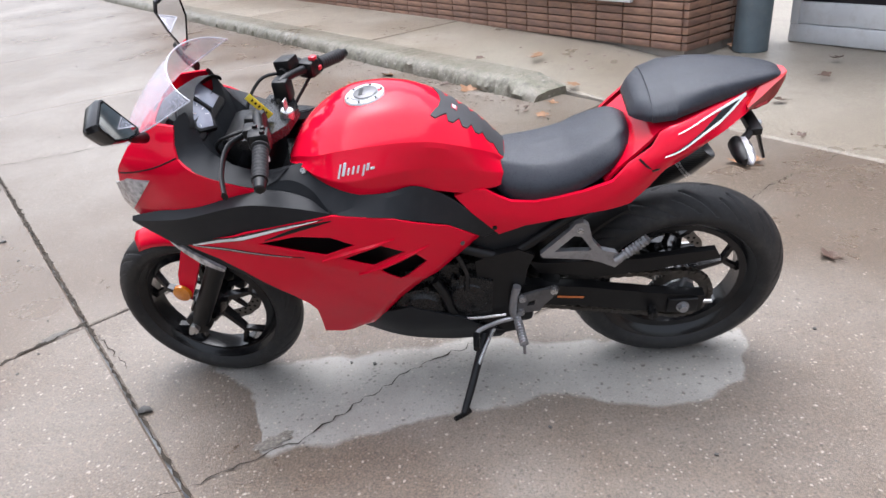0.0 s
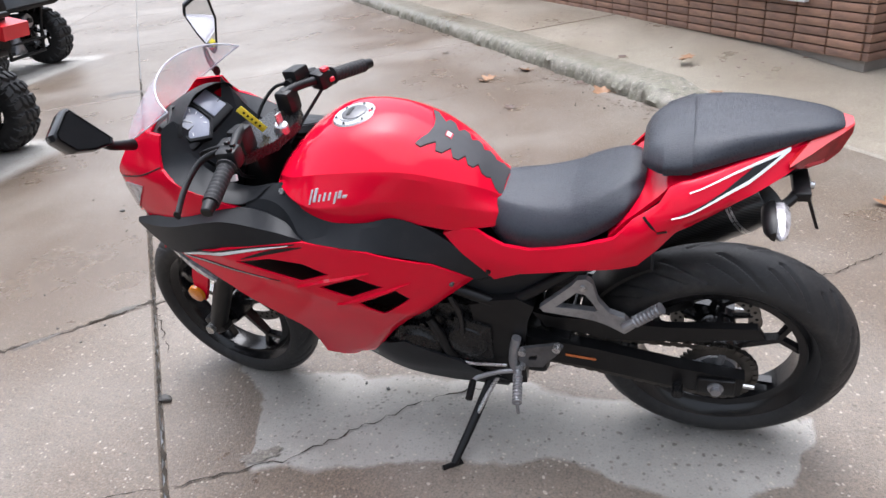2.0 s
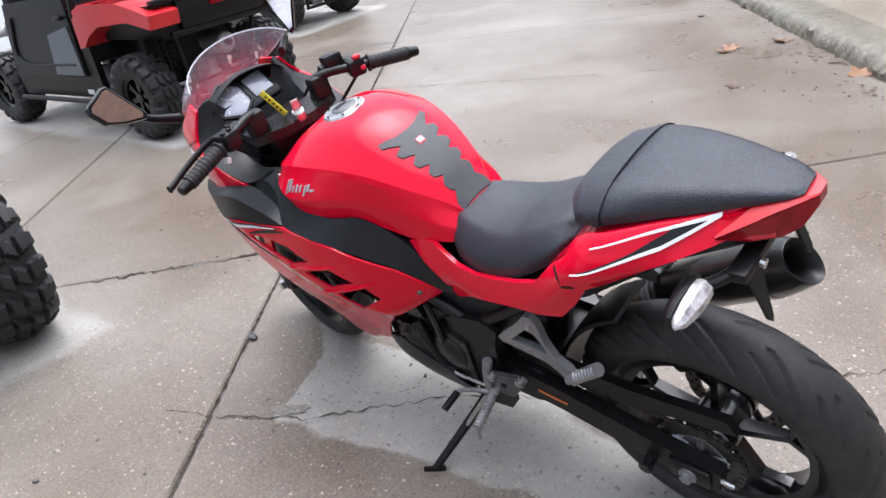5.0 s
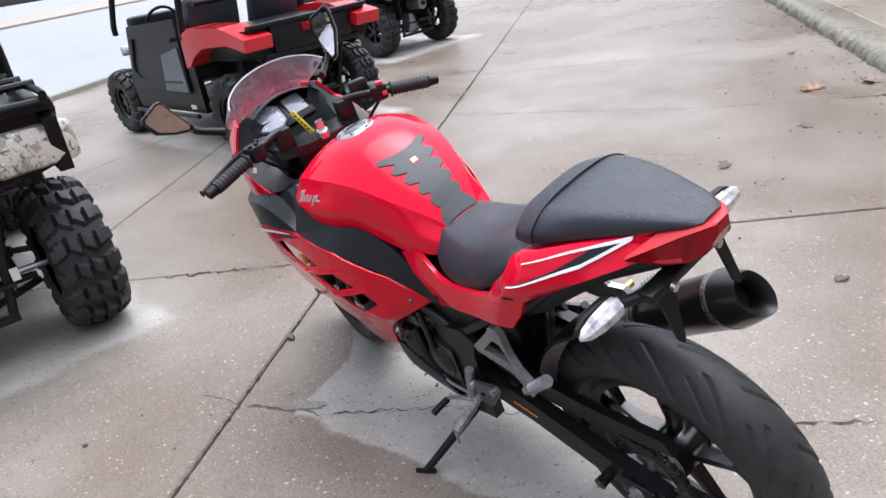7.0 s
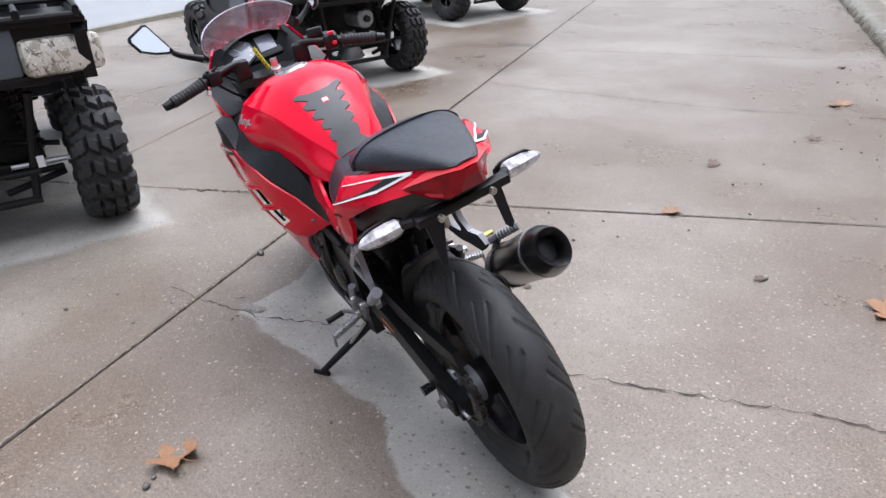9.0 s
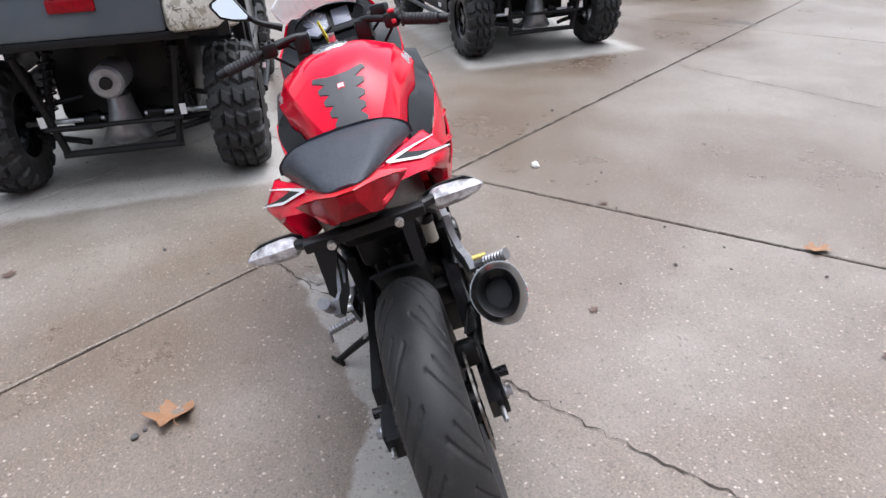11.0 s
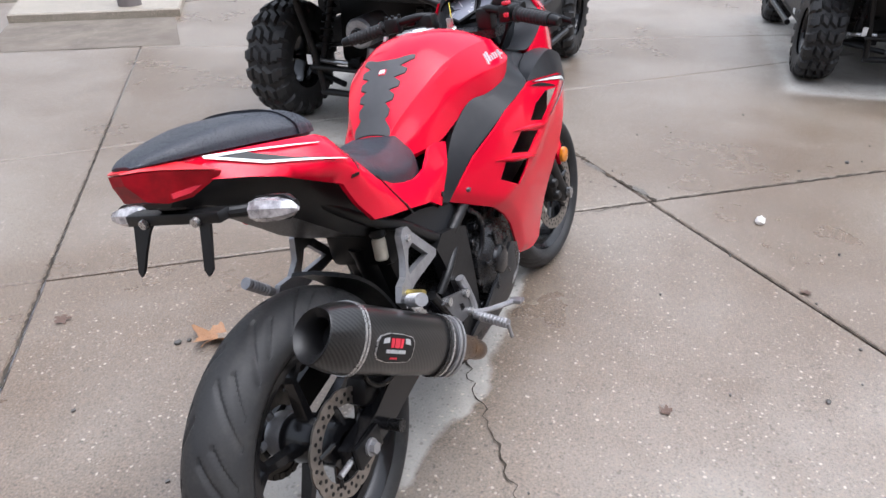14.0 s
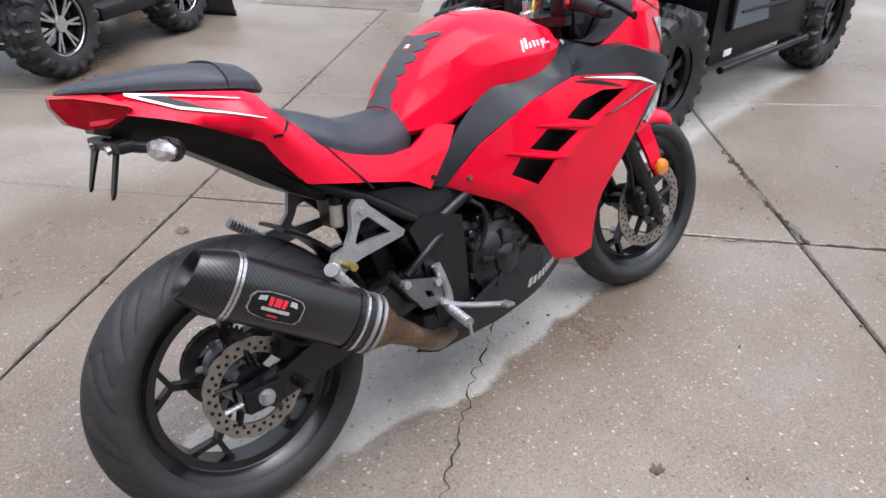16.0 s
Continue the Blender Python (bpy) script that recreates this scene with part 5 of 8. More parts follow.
# mirrors on stalks: one in place, the other twisted up on its stalk
def mirror(M, s, stalk, loop):
    bm = bmesh.new()
    rr = []
    for x, k in ((-0.010, 0.90), (-0.014, 0.94), (-0.012, 1.0), (0.0, 1.04), (0.024, 0.92), (0.044, 0.55), (0.050, 0.2)):
        rr.append([Vector((x, y * k * s, z * k)) for y, z in loop])
    loft(bm, rr)
    body = part("mirror", bm, GLOSS_BLACK, bike, "black faceted rear-view mirror on a stalk", m=M)
    bm = bmesh.new()
    bm.faces.new([bm.verts.new((-0.0125, y * 0.86 * s, z * 0.86)) for y, z in loop])
    part("mirror_glass", bm, MIRROR, body, "silvered mirror glass", smooth=False)
    part("mirror_stalk", tube(bmesh.new(), [M.inverted() @ Vector(q) for q in stalk], lambda t: 0.0085 + 0.005 * t, 12), BLACK, body)


mirror(pose(1.288, 0.300, 1.115, 0, 15, 3), 1, ((1.300, 0.262, 1.078), (1.302, 0.234, 1.046), (1.310, 0.190, 1.018), (1.312, 0.165, 1.003)), [(-0.054, -0.046), (-0.046, -0.056), (0.0, -0.042), (0.042, -0.019), (0.060, 0.022), (0.056, 0.034), (0.0, 0.056), (-0.012, 0.054)])
glass_way, tip_way = Vector((-0.62, 0.76, 0.12)).normalized(), Vector((-0.12, -0.26, 1.0))
mx = -glass_way
my = -(tip_way - glass_way * tip_way.dot(glass_way)).normalized()
twisted = Matrix((mx, my, mx.cross(my))).transposed().to_4x4()
mirror(Matrix.Translation((1.362, -0.290, 1.098)) @ twisted @ Matrix.Diagonal((0.80, 1.0, 0.70, 1)), -1, ((1.370, -0.272, 1.034), (1.345, -0.240, 1.016), (1.315, -0.210, 1.008), (1.290, -0.186, 1.006)), [(-0.084, -0.030), (-0.072, -0.047), (0.010, -0.058), (0.078, -0.034), (0.088, -0.020), (0.050, 0.056), (0.022, 0.060), (-0.030, 0.022)])

# -- handlebars, steered a little to the right
steer = new("handlebars")
steer.parent = bike
steer.matrix_local = STEER @ pose(0.010, 0, -0.010)
bm = bmesh.new()
loft(bm, [[Vector((x, y, z)) for x, y in ((1.10, 0.125), (1.035, 0.125), (0.995, 0.05), (0.995, -0.05), (1.035, -0.125), (1.10, -0.125), (1.105, -0.05), (1.105, 0.05))] for z in (0.925, 0.950)])
part("top_clamp", bm, ENGINE, steer, "black cast top clamp")
for s in (1, -1):
    part("riser", box(bmesh.new(), (1.045, s * 0.098, 0.978), (0.045, 0.05, 0.062), bevel=0.010), BLACK, steer)
    bar = part("bar", tube(bmesh.new(), [(1.045, s * 0.085, 1.000), (1.025, s * 0.13, 1.004), (0.990, s * 0.22, 0.988), (0.950, s * 0.352, 0.965)], 0.0115, 12), BLACK, steer)
    d = (Vector((0.950, s * 0.352, 0.965)) - Vector((0.988, s * 0.226, 0.987))).normalized()
    g0 = Vector((0.988, s * 0.226, 0.987))
    bm = bmesh.new()
    u, w = across(d)
    rings = []
    for i in range(41):
        r = 0.0165 + (0.0018 if i % 4 in (0, 1) else 0) + (0.004 if i in (0, 1) else 0)
        rings.append([g0 + d * 0.112 * i / 40 + (u * math.cos(t) + w * math.sin(t)) * r for t in [2 * math.pi * k / 18 for k in range(18)]])
    loft(bm, rings)
    part("grip", bm, GRIP, steer, "black ribbed rubber grip", 60)
    part("bar_end", cyl(bmesh.new(), g0 + d * 0.112, g0 + d * 0.142, 0.0150, 0.0125, 18, 0.003), BLACK, steer)
    bm = box(bmesh.new(), (1.000, s * 0.195, 0.992), (0.050, 0.046, 0.046), (0, 0, s * 16), 0.010)
    sw = part("switch_block", bm, BLACK, steer)
    if s < 0:
        part("stop_switch", box(bmesh.new(), (0.985, s * 0.197, 1.019), (0.018, 0.020, 0.010), (0, 0, -16), 0.003), LABELRED, sw, "red stop switch")
        part("start_switch", box(bmesh.new(), (0.972, s * 0.200, 0.990), (0.010, 0.014, 0.012), (0, 0, -16), 0.003), LABELRED, sw)
        part("brake_reservoir", box(bmesh.new(), (1.046, s * 0.160, 1.022), (0.050, 0.050, 0.032), (0, 8, -12), 0.006), BLACK, steer)
        part("master_cylinder", tube(bmesh.new(), [(1.05, s * 0.12, 1.008), (1.045, s * 0.18, 1.005), (1.035, s * 0.22, 0.998)], 0.014, 10), BLACK, steer)
    else:
        for k, (a, b_) in enumerate(((1.012, 0.178), (0.990, 0.186), (0.985, 0.205))):
            part("switch", box(bmesh.new(), (a, b_, 1.016), (0.012, 0.010, 0.010), (0, 0, 16), 0.003), BLACK, sw)
        part("clutch_perch", box(bmesh.new(), (1.035, 0.160, 0.995), (0.03, 0.045, 0.03), (0, 0, 16), 0.008), BLACK, steer)
        part("lever_label", box(bmesh.new(), (0.985, 0.222, 0.957), (0.016, 0.010, 0.014), (20, 0, 16), 0.001), WHITE, sw)
    bm = tube(bmesh.new(), [(1.045, s * 0.165, 0.990), (1.072, s * 0.215, 0.985), (1.062, s * 0.29, 0.965), (1.035, s * 0.352, 0.950), (1.030, s * 0.362, 0.949)], lambda t: 0.0075 if t < 0.95 else 0.010, 10, flat=0.7)
    part("lever", bm, BLACK, steer)
    part("fork_top", cyl(bmesh.new(), (1.07 - 0.012, s * 0.09, 0.948), (1.07 - 0.02, s * 0.09, 0.966), 0.021, 0.017, 20, 0.003), ENGINE, steer)
# cables
for pts in (((1.05, 0.14, 0.99), (1.12, 0.16, 0.97), (1.16, 0.10, 0.90), (1.10, 0.06, 0.80)), ((1.04, -0.16, 1.0), (1.13, -0.15, 0.98), (1.16, -0.08, 0.90), (1.10, -0.05, 0.78)), ((1.0, 0.19, 0.97), (1.05, 0.13, 0.90), (1.08, 0.05, 0.84)), ((1.0, -0.19, 0.97), (1.05, -0.13, 0.90), (1.08, -0.05, 0.84))):
    part("cable", tube(bmesh.new(), pts, 0.0045, 8), BLACK, steer)
# ignition lock with key and tag
part("ignition_lock", cyl(bmesh.new(), (1.010, 0.0, 0.945), (1.004, 0.0, 0.968), 0.019, 0.017, 24, 0.003), STEEL, steer, "bright ignition lock")
part("key", box(bmesh.new(), (1.006, 0.0, 0.980), (0.004, 0.022, 0.030), bevel=0.001), STEEL, steer)
tag = part("key_tag", box(bmesh.new(), (0, 0, 0), (0.080, 0.0025, 0.018), bevel=0.001), YELLOW, steer, "yellow key tag with plain bars", m=pose(1.062, 0.028, 0.992, 0, -58, 34))
for k in range(5):
    part("tag_bar", box(bmesh.new(), (-0.024 + 0.012 * k, 0, 0), (0.005, 0.0032, 0.006)), BLACK, tag)
bm = box(bmesh.new(), (1.12, 0, 0.86), (0.12, 0.16, 0.14), bevel=0.02)
part("steering_head", bm, BLACK, bike)

# -- fork, front mudguard, caliper
ax = Vector((0.488, 0, -0.873))
for s in (1, -1):
    a = Vector((1.065, s * 0.09, 0.945))
    part("fork_tube", cyl(bmesh.new(), a, a + ax * 0.50, 0.0195, seg=20), GLOSS_BLACK, steer)
    lo = part("fork_slider", cyl(bmesh.new(), a + ax * 0.36, a + ax * 0.76, 0.029, 0.027, 20, 0.004), BLACK, steer)
    part("axle_clamp", box(bmesh.new(), (1.426, s * 0.088, 0.302), (0.055, 0.045, 0.07), (0, 27, 0), 0.012), BLACK, steer)
    part("axle_nut", cyl(bmesh.new(), (1.429, s * 0.108, 0.302), (1.429, s * 0.130, 0.302), 0.016, seg=6), STEEL, steer)
    part("pinch_bolt", cyl(bmesh.new(), (1.452, s * 0.085, 0.276), (1.452, s * 0.118, 0.276), 0.008, seg=6), STEEL, steer)
    bm = bmesh.new()
    sheet(bm, [[(1.325, 0.575), (1.382, 0.590), (1.415, 0.51), (1.432, 0.44), (1.405, 0.415), (1.375, 0.47)]], lambda x, z, s=s: Vector((x, s * (0.112 - 0.1 * max(0, z - 0.5)), z)), (0, -0.012 * s, 0), 0.03)
    part("mudguard_stay", bm, RED, steer)
    bm = bmesh.new()
    lathe(bm, [(0.001, 0.008), (0.018, 0.007), (0.026, 0.003), (0.028, -0.006), (0.001, -0.006)], 28, "Y")
    if s < 0:
        bmesh.ops.transform(bm, matrix=Matrix.Diagonal((1, -1, 1, 1)), verts=bm.verts)
    part("reflector", bm, AMBER, steer, "round amber side reflector", m=pose(1.420, s * 0.122, 0.446))
bm = bmesh.new()
rows = []
for i in range(25):
    t = radians(62 + 88 * i / 24)
    r = 0.318
    w = 0.062 - 0.018 * abs(i - 12) / 12
    rows.append([Vector((1.429 + (r - 0.045 * abs(k) ** 2.2) * math.cos(t), w * k * 1.1, 0.302 + (r - 0.045 * abs(k) ** 2.2) * math.sin(t))) for k in (-1, -0.8, -0.5, 0, 0.5, 0.8, 1)])
loft(bm, rows, closed=False)
mg = part("front_mudguard", bm, RED, steer, "glossy red front mudguard", 50)
mg.modifiers.new("thick", "SOLIDIFY").thickness = 0.003
bm = box(bmesh.new(), (1.342, -0.085, 0.351), (0.048, 0.050, 0.11), (0, -20, 0), 0.018)
for dz in (-0.025, 0.025):
    cyl(bm, (1.342 - 0.34 * dz, -0.10, 0.345 + dz), (1.342 - 0.34 * dz, -0.122, 0.345 + dz), 0.020, 0.016, 18, 0.003)
part("front_caliper", bm, BLACK, steer)
part("brake_hose", tube(bmesh.new(), [(1.31, -0.10, 0.40), (1.27, -0.12, 0.50), (1.22, -0.10, 0.62), (1.16, -0.06, 0.75)], 0.006, 8), BLACK, steer)
both("front_signal", lambda: sheet(bmesh.new(), [[(1.362, 0.702), (1.325, 0.684), (1.268, 0.650), (1.225, 0.622), (1.232, 0.612), (1.290, 0.636), (1.345, 0.678)]], lambda x, z: Vector((x, side_y(x, z) * 0.94 + 0.006, z)), (0, -0.012, 0), 0.015), CLEARLENS, label="clear flush turn signal")

# -- stripes and name plates drawn as plain shapes
def ribbon(surf, pts, lift, s):
    """A tapered decal along points (x, z, half width)."""
    rows = []
    q = spline(pts, 5)
    for a in q:
        rows.append([Vector((a.x, s * (surf(a.x, a.y + k * a.z) + lf), a.y + k * a.z)) for k, lf in ((-1, 0), (-1, lift), (1, lift), (1, 0))])
    return loft(bmesh.new(), rows)


for s, f in zip((1, -1), fair):
    part("black_stripe", ribbon(side_y, [(1.296, 0.7125, 0.003), (1.176, 0.7455, 0.0075), (1.053, 0.7705, 0.0055), (0.92, 0.7925, 0.001)], 0.0020, s), BLACK, f)
    part("white_stripe", ribbon(side_y, [(1.280, 0.7135, 0.0015), (1.176, 0.7445, 0.0042), (1.053, 0.7695, 0.0032), (0.935, 0.7900, 0.0006)], 0.0030, s), WHITE, f)
    part("black_stripe", ribbon(side_y, [(1.284, 0.7115, 0.0015), (1.189, 0.7095, 0.0042), (1.089, 0.6935, 0.0030), (0.99, 0.6830, 0.0006)], 0.0020, s), BLACK, f)
    part("silver_stripe", ribbon(side_y, [(1.276, 0.7120, 0.0008), (1.189, 0.7110, 0.0016), (1.089, 0.6945, 0.0011), (1.02, 0.6865, 0.0005)], 0.0030, s), SILVER, f)
    part("black_flame", ribbon(side_y, [(0.902, 0.7860, 0.0006), (0.968, 0.7735, 0.0046), (1.02, 0.7600, 0.0040), (1.075, 0.7440, 0.0008)], 0.0020, s), BLACK, f)


def tank_side(x, z):
    r = [q for q in tank_ring(x) if q.y >= 0]
    r = sorted(((q.z, q.y) for q in r))
    return interp(z, r)


for s in (1, -1):
    bm = bmesh.new()
    # a slanted silver name plate of plain strokes
    for k, (w, h0, h1) in enumerate(((0.0022, -0.012, 0.014), (0.0034, -0.008, 0.016), (0.0022, -0.008, 0.004), (0.0024, -0.008, 0.006), (0.0022, -0.008, 0.005), (0.0022, -0.016, 0.004), (0.0034, -0.008, 0.005), (0.0050, -0.009, -0.005))):
        x0 = 0.872 - 0.0115 * k if s > 0 else 0.792 + 0.0115 * k
        z0 = 0.888 + 0.0008 * k
        sl = -0.30 * (1 if s > 0 else -1)
        lo_ = [(x0 - w, z0 + h0), (x0 + w, z0 + h0), (x0 + w + sl * (h1 - h0), z0 + h1), (x0 - w + sl * (h1 - h0), z0 + h1)]
        sheet(bm, [lo_], lambda x, z: Vector((x, s * (tank_side(x, z) + 0.003), z)), (0, -0.004 * s, 0), 0.02)
    part("name_plate", bm, SILVER, bike, "silver name plate of plain strokes")
    if s > 0:
        continue
    bm = bmesh.new()
    for k in range(8):
        x0 = 0.905 - 0.020 * k
        lo_ = [(x0 - 0.007, 0.292 - 0.010 * k * 0.35), (x0 + 0.007, 0.292 - 0.010 * k * 0.35), (x0 + 0.007, 0.316 - 0.010 * k * 0.35 + (0.006 if k in (0, 7) else 0)), (x0 - 0.007, 0.316 - 0.010 * k * 0.35)]
        sheet(bm, [lo_], lambda x, z: Vector((x, s * (smooth_interp(x, [(0.38, 0.165), (0.6, 0.165), (0.8, 0.160), (0.96, 0.10)]) * (0.72 + 0.28 * min(1, (z - 0.19) / 0.12)) + 0.002), z)), (0, -0.003 * s, 0), 0.02)
    part("belly_bars", bm, SILVER, bike)

# -- engine and frame
eng = part("engine", box(bmesh.new(), (0.70, 0, 0.375), (0.40, 0.24, 0.26), bevel=0.03), ENGINE, bike, "black engine with round covers")
bm = bmesh.new()
loft(bm, [[Vector((x, y, z)) for x, y in ((cx - 0.10, -0.13), (cx + 0.10, -0.13), (cx + 0.10, 0.13), (cx - 0.10, 0.13))] for cx, z in ((0.78, 0.46), (0.80, 0.52), (0.84, 0.66), (0.85, 0.74))])
part("cylinder_head", bm, ENGINE, eng)
for i in range(7):
    z = 0.505 + 0.024 * i
    part("cooling_fin", box(bmesh.new(), (0.80 + 0.2 * (z - 0.5), 0, z), (0.215, 0.275, 0.008), bevel=0.003), ENGINE, eng)
def cover(x, z, r, y, s, mat=ENGINE, name="engine_cover"):
    bm = bmesh.new()
    lathe(bm, [(0.001, 0.034), (r * 0.45, 0.032), (r * 0.72, 0.026), (r * 0.80, 0.018), (r * 0.97, 0.012), (r, 0.0), (r, -0.03), (0.001, -0.03)], 48, "Y")
    if s < 0:
        bmesh.ops.transform(bm, matrix=Matrix.Diagonal((1, -1, 1, 1)), verts=bm.verts)
    c = part(name, bm, mat, eng, m=pose(x, s * y, z))
    for k in range(8):
        t = 2 * math.pi * k / 8 + 0.2
        part("cover_bolt", cyl(bmesh.new(), (r * 1.03 * math.cos(t), s * -0.02, r * 1.03 * math.sin(t)), (r * 1.03 * math.cos(t), s * 0.012, r * 1.03 * math.sin(t)), 0.008, seg=10), ENGINE, c)
    return c


cover(0.735, 0.355, 0.082, 0.130, 1)
cover(0.60, 0.40, 0.070, 0.128, 1)
c = cover(0.680, 0.385, 0.098, 0.132, -1)
part("cover_cap", lathe(bmesh.new(), [(0.001, -0.046), (0.030, -0.045), (0.038, -0.040), (0.042, -0.028), (0.001, -0.028)], 32, "Y"), GLOSS_BLACK, c)
for k in range(5):
    t = radians(72 * k + 20)
    part("cover_rib", box(bmesh.new(), (0.058 * math.cos(t), -0.031, 0.058 * math.sin(t)), (0.046, 0.010, 0.011), (0, -72 * k - 20, 0), 0.003), ENGINE, c)
part("lower_cover", lathe(bmesh.new(), [(0.001, -0.030), (0.034, -0.028), (0.044, -0.018), (0.046, 0.02), (0.001, 0.02)], 28, "Y"), ENGINE, c, m=pose(0.105, 0, -0.045))
for q in ((0.60, 0.47), (0.63, 0.50), (0.575, 0.30), (0.70, 0.275), (0.79, 0.47)):
    part("case_bolt", cyl(bmesh.new(), (q[0], -0.12, q[1]), (q[0], -0.142, q[1]), 0.010, seg=12, bevel=0.002), GLOSS_BLACK, eng)
part("wire_loom", tube(bmesh.new(), [(0.60, -0.15, 0.56), (0.64, -0.152, 0.52), (0.63, -0.15, 0.46), (0.60, -0.14, 0.42)], 0.007, 10), GLOSS_BLACK, eng)
part("vent_hose", tube(bmesh.new(), [(0.62, 0.145, 0.56), (0.60, 0.155, 0.50), (0.605, 0.155, 0.44)], 0.008, 10), GLOSS_BLACK, eng)
part("sprocket_cover", sheet(bmesh.new(), [[(0.53, 0.46), (0.62, 0.49), (0.64, 0.36), (0.60, 0.28), (0.54, 0.30)]], lambda x, z: Vector((x, 0.150, z)), (0, -0.03, 0), 0.04), ENGINE, eng)
part("coolant_hose", tube(bmesh.new(), [(0.69, 0.145, 0.47), (0.665, 0.155, 0.42), (0.655, 0.150, 0.36), (0.63, 0.14, 0.31)], 0.013, 12), BLACK, eng)
part("coolant_hose", tube(bmesh.new(), [(0.60, -0.10, 0.50), (0.52, -0.13, 0.50), (0.45, -0.14, 0.47), (0.40, -0.13, 0.43)], 0.011, 12), BLACK, eng)
part("radiator", box(bmesh.new(), (1.03, 0, 0.56), (0.045, 0.30, 0.27), (0, 14, 0), 0.01), BLACK, bike)
part("oil_filter", cyl(bmesh.new(), (0.90, 0.05, 0.33), (0.95, 0.05, 0.31), 0.035, seg=24, bevel=0.005), BLACK, eng)
for y in (-0.05, 0.05):
    part("header_pipe", tube(bmesh.new(), [(0.90, y, 0.60), (0.985, y, 0.52), (0.985, y * 0.9, 0.38), (0.93, y * 0.7, 0.27), (0.80, y * 0.4 - 0.03, 0.235), (0.62, -0.07, 0.235)], 0.018, 12), BROWNPIPE, eng)
PIVOT = [(0.415, 0.540), (0.455, 0.562), (0.52, 0.548), (0.575, 0.53), (0.572, 0.42), (0.560, 0.30), (0.53, 0.235), (0.46, 0.25), (0.450, 0.40), (0.435, 0.49)]
both("pivot_plate", lambda: sheet(bmesh.new(), [PIVOT], lambda x, z: Vector((x, 0.142, z)), (0, -0.03, 0), 0.04), BLACK, label="black frame pivot plate")
both("pivot_cap", lambda: cyl(bmesh.new(), (0.465, 0.140, 0.395), (0.465, 0.152, 0.395), 0.018, seg=6), BLACK)
both("frame_tube", lambda: tube(bmesh.new(), [(0.52, 0.128, 0.535), (0.66, 0.130, 0.595), (0.82, 0.135, 0.69), (1.02, 0.08, 0.84)], 0.015, 12), BLACK)
both("seat_rail", lambda: tube(bmesh.new(), [(0.50, 0.128, 0.525), (0.44, 0.125, 0.560), (0.33, 0.122, 0.640), (0.24, 0.115, 0.690), (0.10, 0.085, 0.80)], 0.0135, 12), BLACK)
both("battery_cover", lambda: sheet(bmesh.new(), [[(0.590, 0.592), (0.515, 0.612), (0.42, 0.638), (0.345, 0.648), (0.385, 0.600), (0.44, 0.562), (0.50, 0.532), (0.57, 0.535)]], lambda x, z: Vector((x, 0.118, z)), (0, -0.015, 0), 0.04), DARK, label="dark plastic frame cover")
part("airbox", box(bmesh.new(), (0.46, 0, 0.625), (0.30, 0.17, 0.16), bevel=0.02), BLACK, bike)
part("inner_guard", box(bmesh.new(), (0.375, 0, 0.50), (0.06, 0.13, 0.26), (0, -14, 0), 0.02), BLACK, bike)
part("shock", cyl(bmesh.new(), (0.40, 0.0, 0.36), (0.33, 0.0, 0.60), 0.032, seg=20), BLACK, bike)
part("reservoir", cyl(bmesh.new(), (0.262, -0.098, 0.590), (0.268, -0.098, 0.640), 0.015, seg=20, bevel=0.004), surface("milky_plastic", (0.36, 0.33, 0.27), (0.28, 0.25, 0.20), (0.35, 0.5), big=30, fine=120, bump=0.05), bike, "milky brake fluid reservoir")
part("reservoir_cap", cyl(bmesh.new(), (0.268, -0.098, 0.640), (0.271, -0.098, 0.662), 0.018, seg=20, bevel=0.004), BLACK, bike)
part("hugger", sheet(bmesh.new(), [[(-0.30, -0.062), (0.75, -0.062), (0.75, 0.062), (-0.30, 0.062)]], lambda a, y: Vector((0.335 * math.cos(a + 0.35), y, 0.313 + 0.335 * math.sin(a + 0.35) - 1.5 * y * y)), (0.006, 0, 0.006), 0.05), BLACK, bike)

# -- swingarm, chain, axle
for s in (1, -1):
    arm = sheet(bmesh.new(), [[(0.47, 0.425), (0.47, 0.345), (0.30, 0.330), (0.10, 0.290), (-0.055, 0.278), (-0.062, 0.340), (0.08, 0.360), (0.28, 0.400)] if s > 0 else [(0.47, 0.440), (0.47, 0.360), (0.30, 0.330), (0.12, 0.295), (0.02, 0.282), (-0.045, 0.290), (-0.045, 0.335), (0.06, 0.350), (0.18, 0.395), (0.30, 0.430)]], lambda x, z, s=s: Vector((x, s * 0.132, z)), (0, -0.032 * s, 0), 0.04)
    sw = part("swingarm", arm, GLOSS_BLACK if s < 0 else BLACK, bike, "black box-section swingarm")
    part("axle_block", box(bmesh.new(), (0.0, s * 0.136, 0.313), (0.085, 0.012, 0.050), bevel=0.004), BLACK, sw)
    part("axle_nut", cyl(bmesh.new(), (0, s * 0.140, 0.313), (0, s * 0.158, 0.313), 0.0125, seg=6), ALLOY, sw, "bright axle nut")
    part("axle_washer", cyl(bmesh.new(), (0, s * 0.140, 0.313), (0, s * 0.147, 0.313), 0.018, seg=24), ALLOY, sw)
    part("adjuster_bolt", cyl(bmesh.new(), (-0.03, s * 0.125, 0.313), (-0.085, s * 0.125, 0.310), 0.006, seg=8), STEEL, sw)
    part("spool", cyl(bmesh.new(), (0.085, s * 0.132, 0.300), (0.085, s * 0.165, 0.300), 0.012, 0.014, 16), ENGINE, sw)
part("swingarm_bridge", box(bmesh.new(), (0.37, 0, 0.385), (0.06, 0.24, 0.06), bevel=0.012), BLACK, bike)
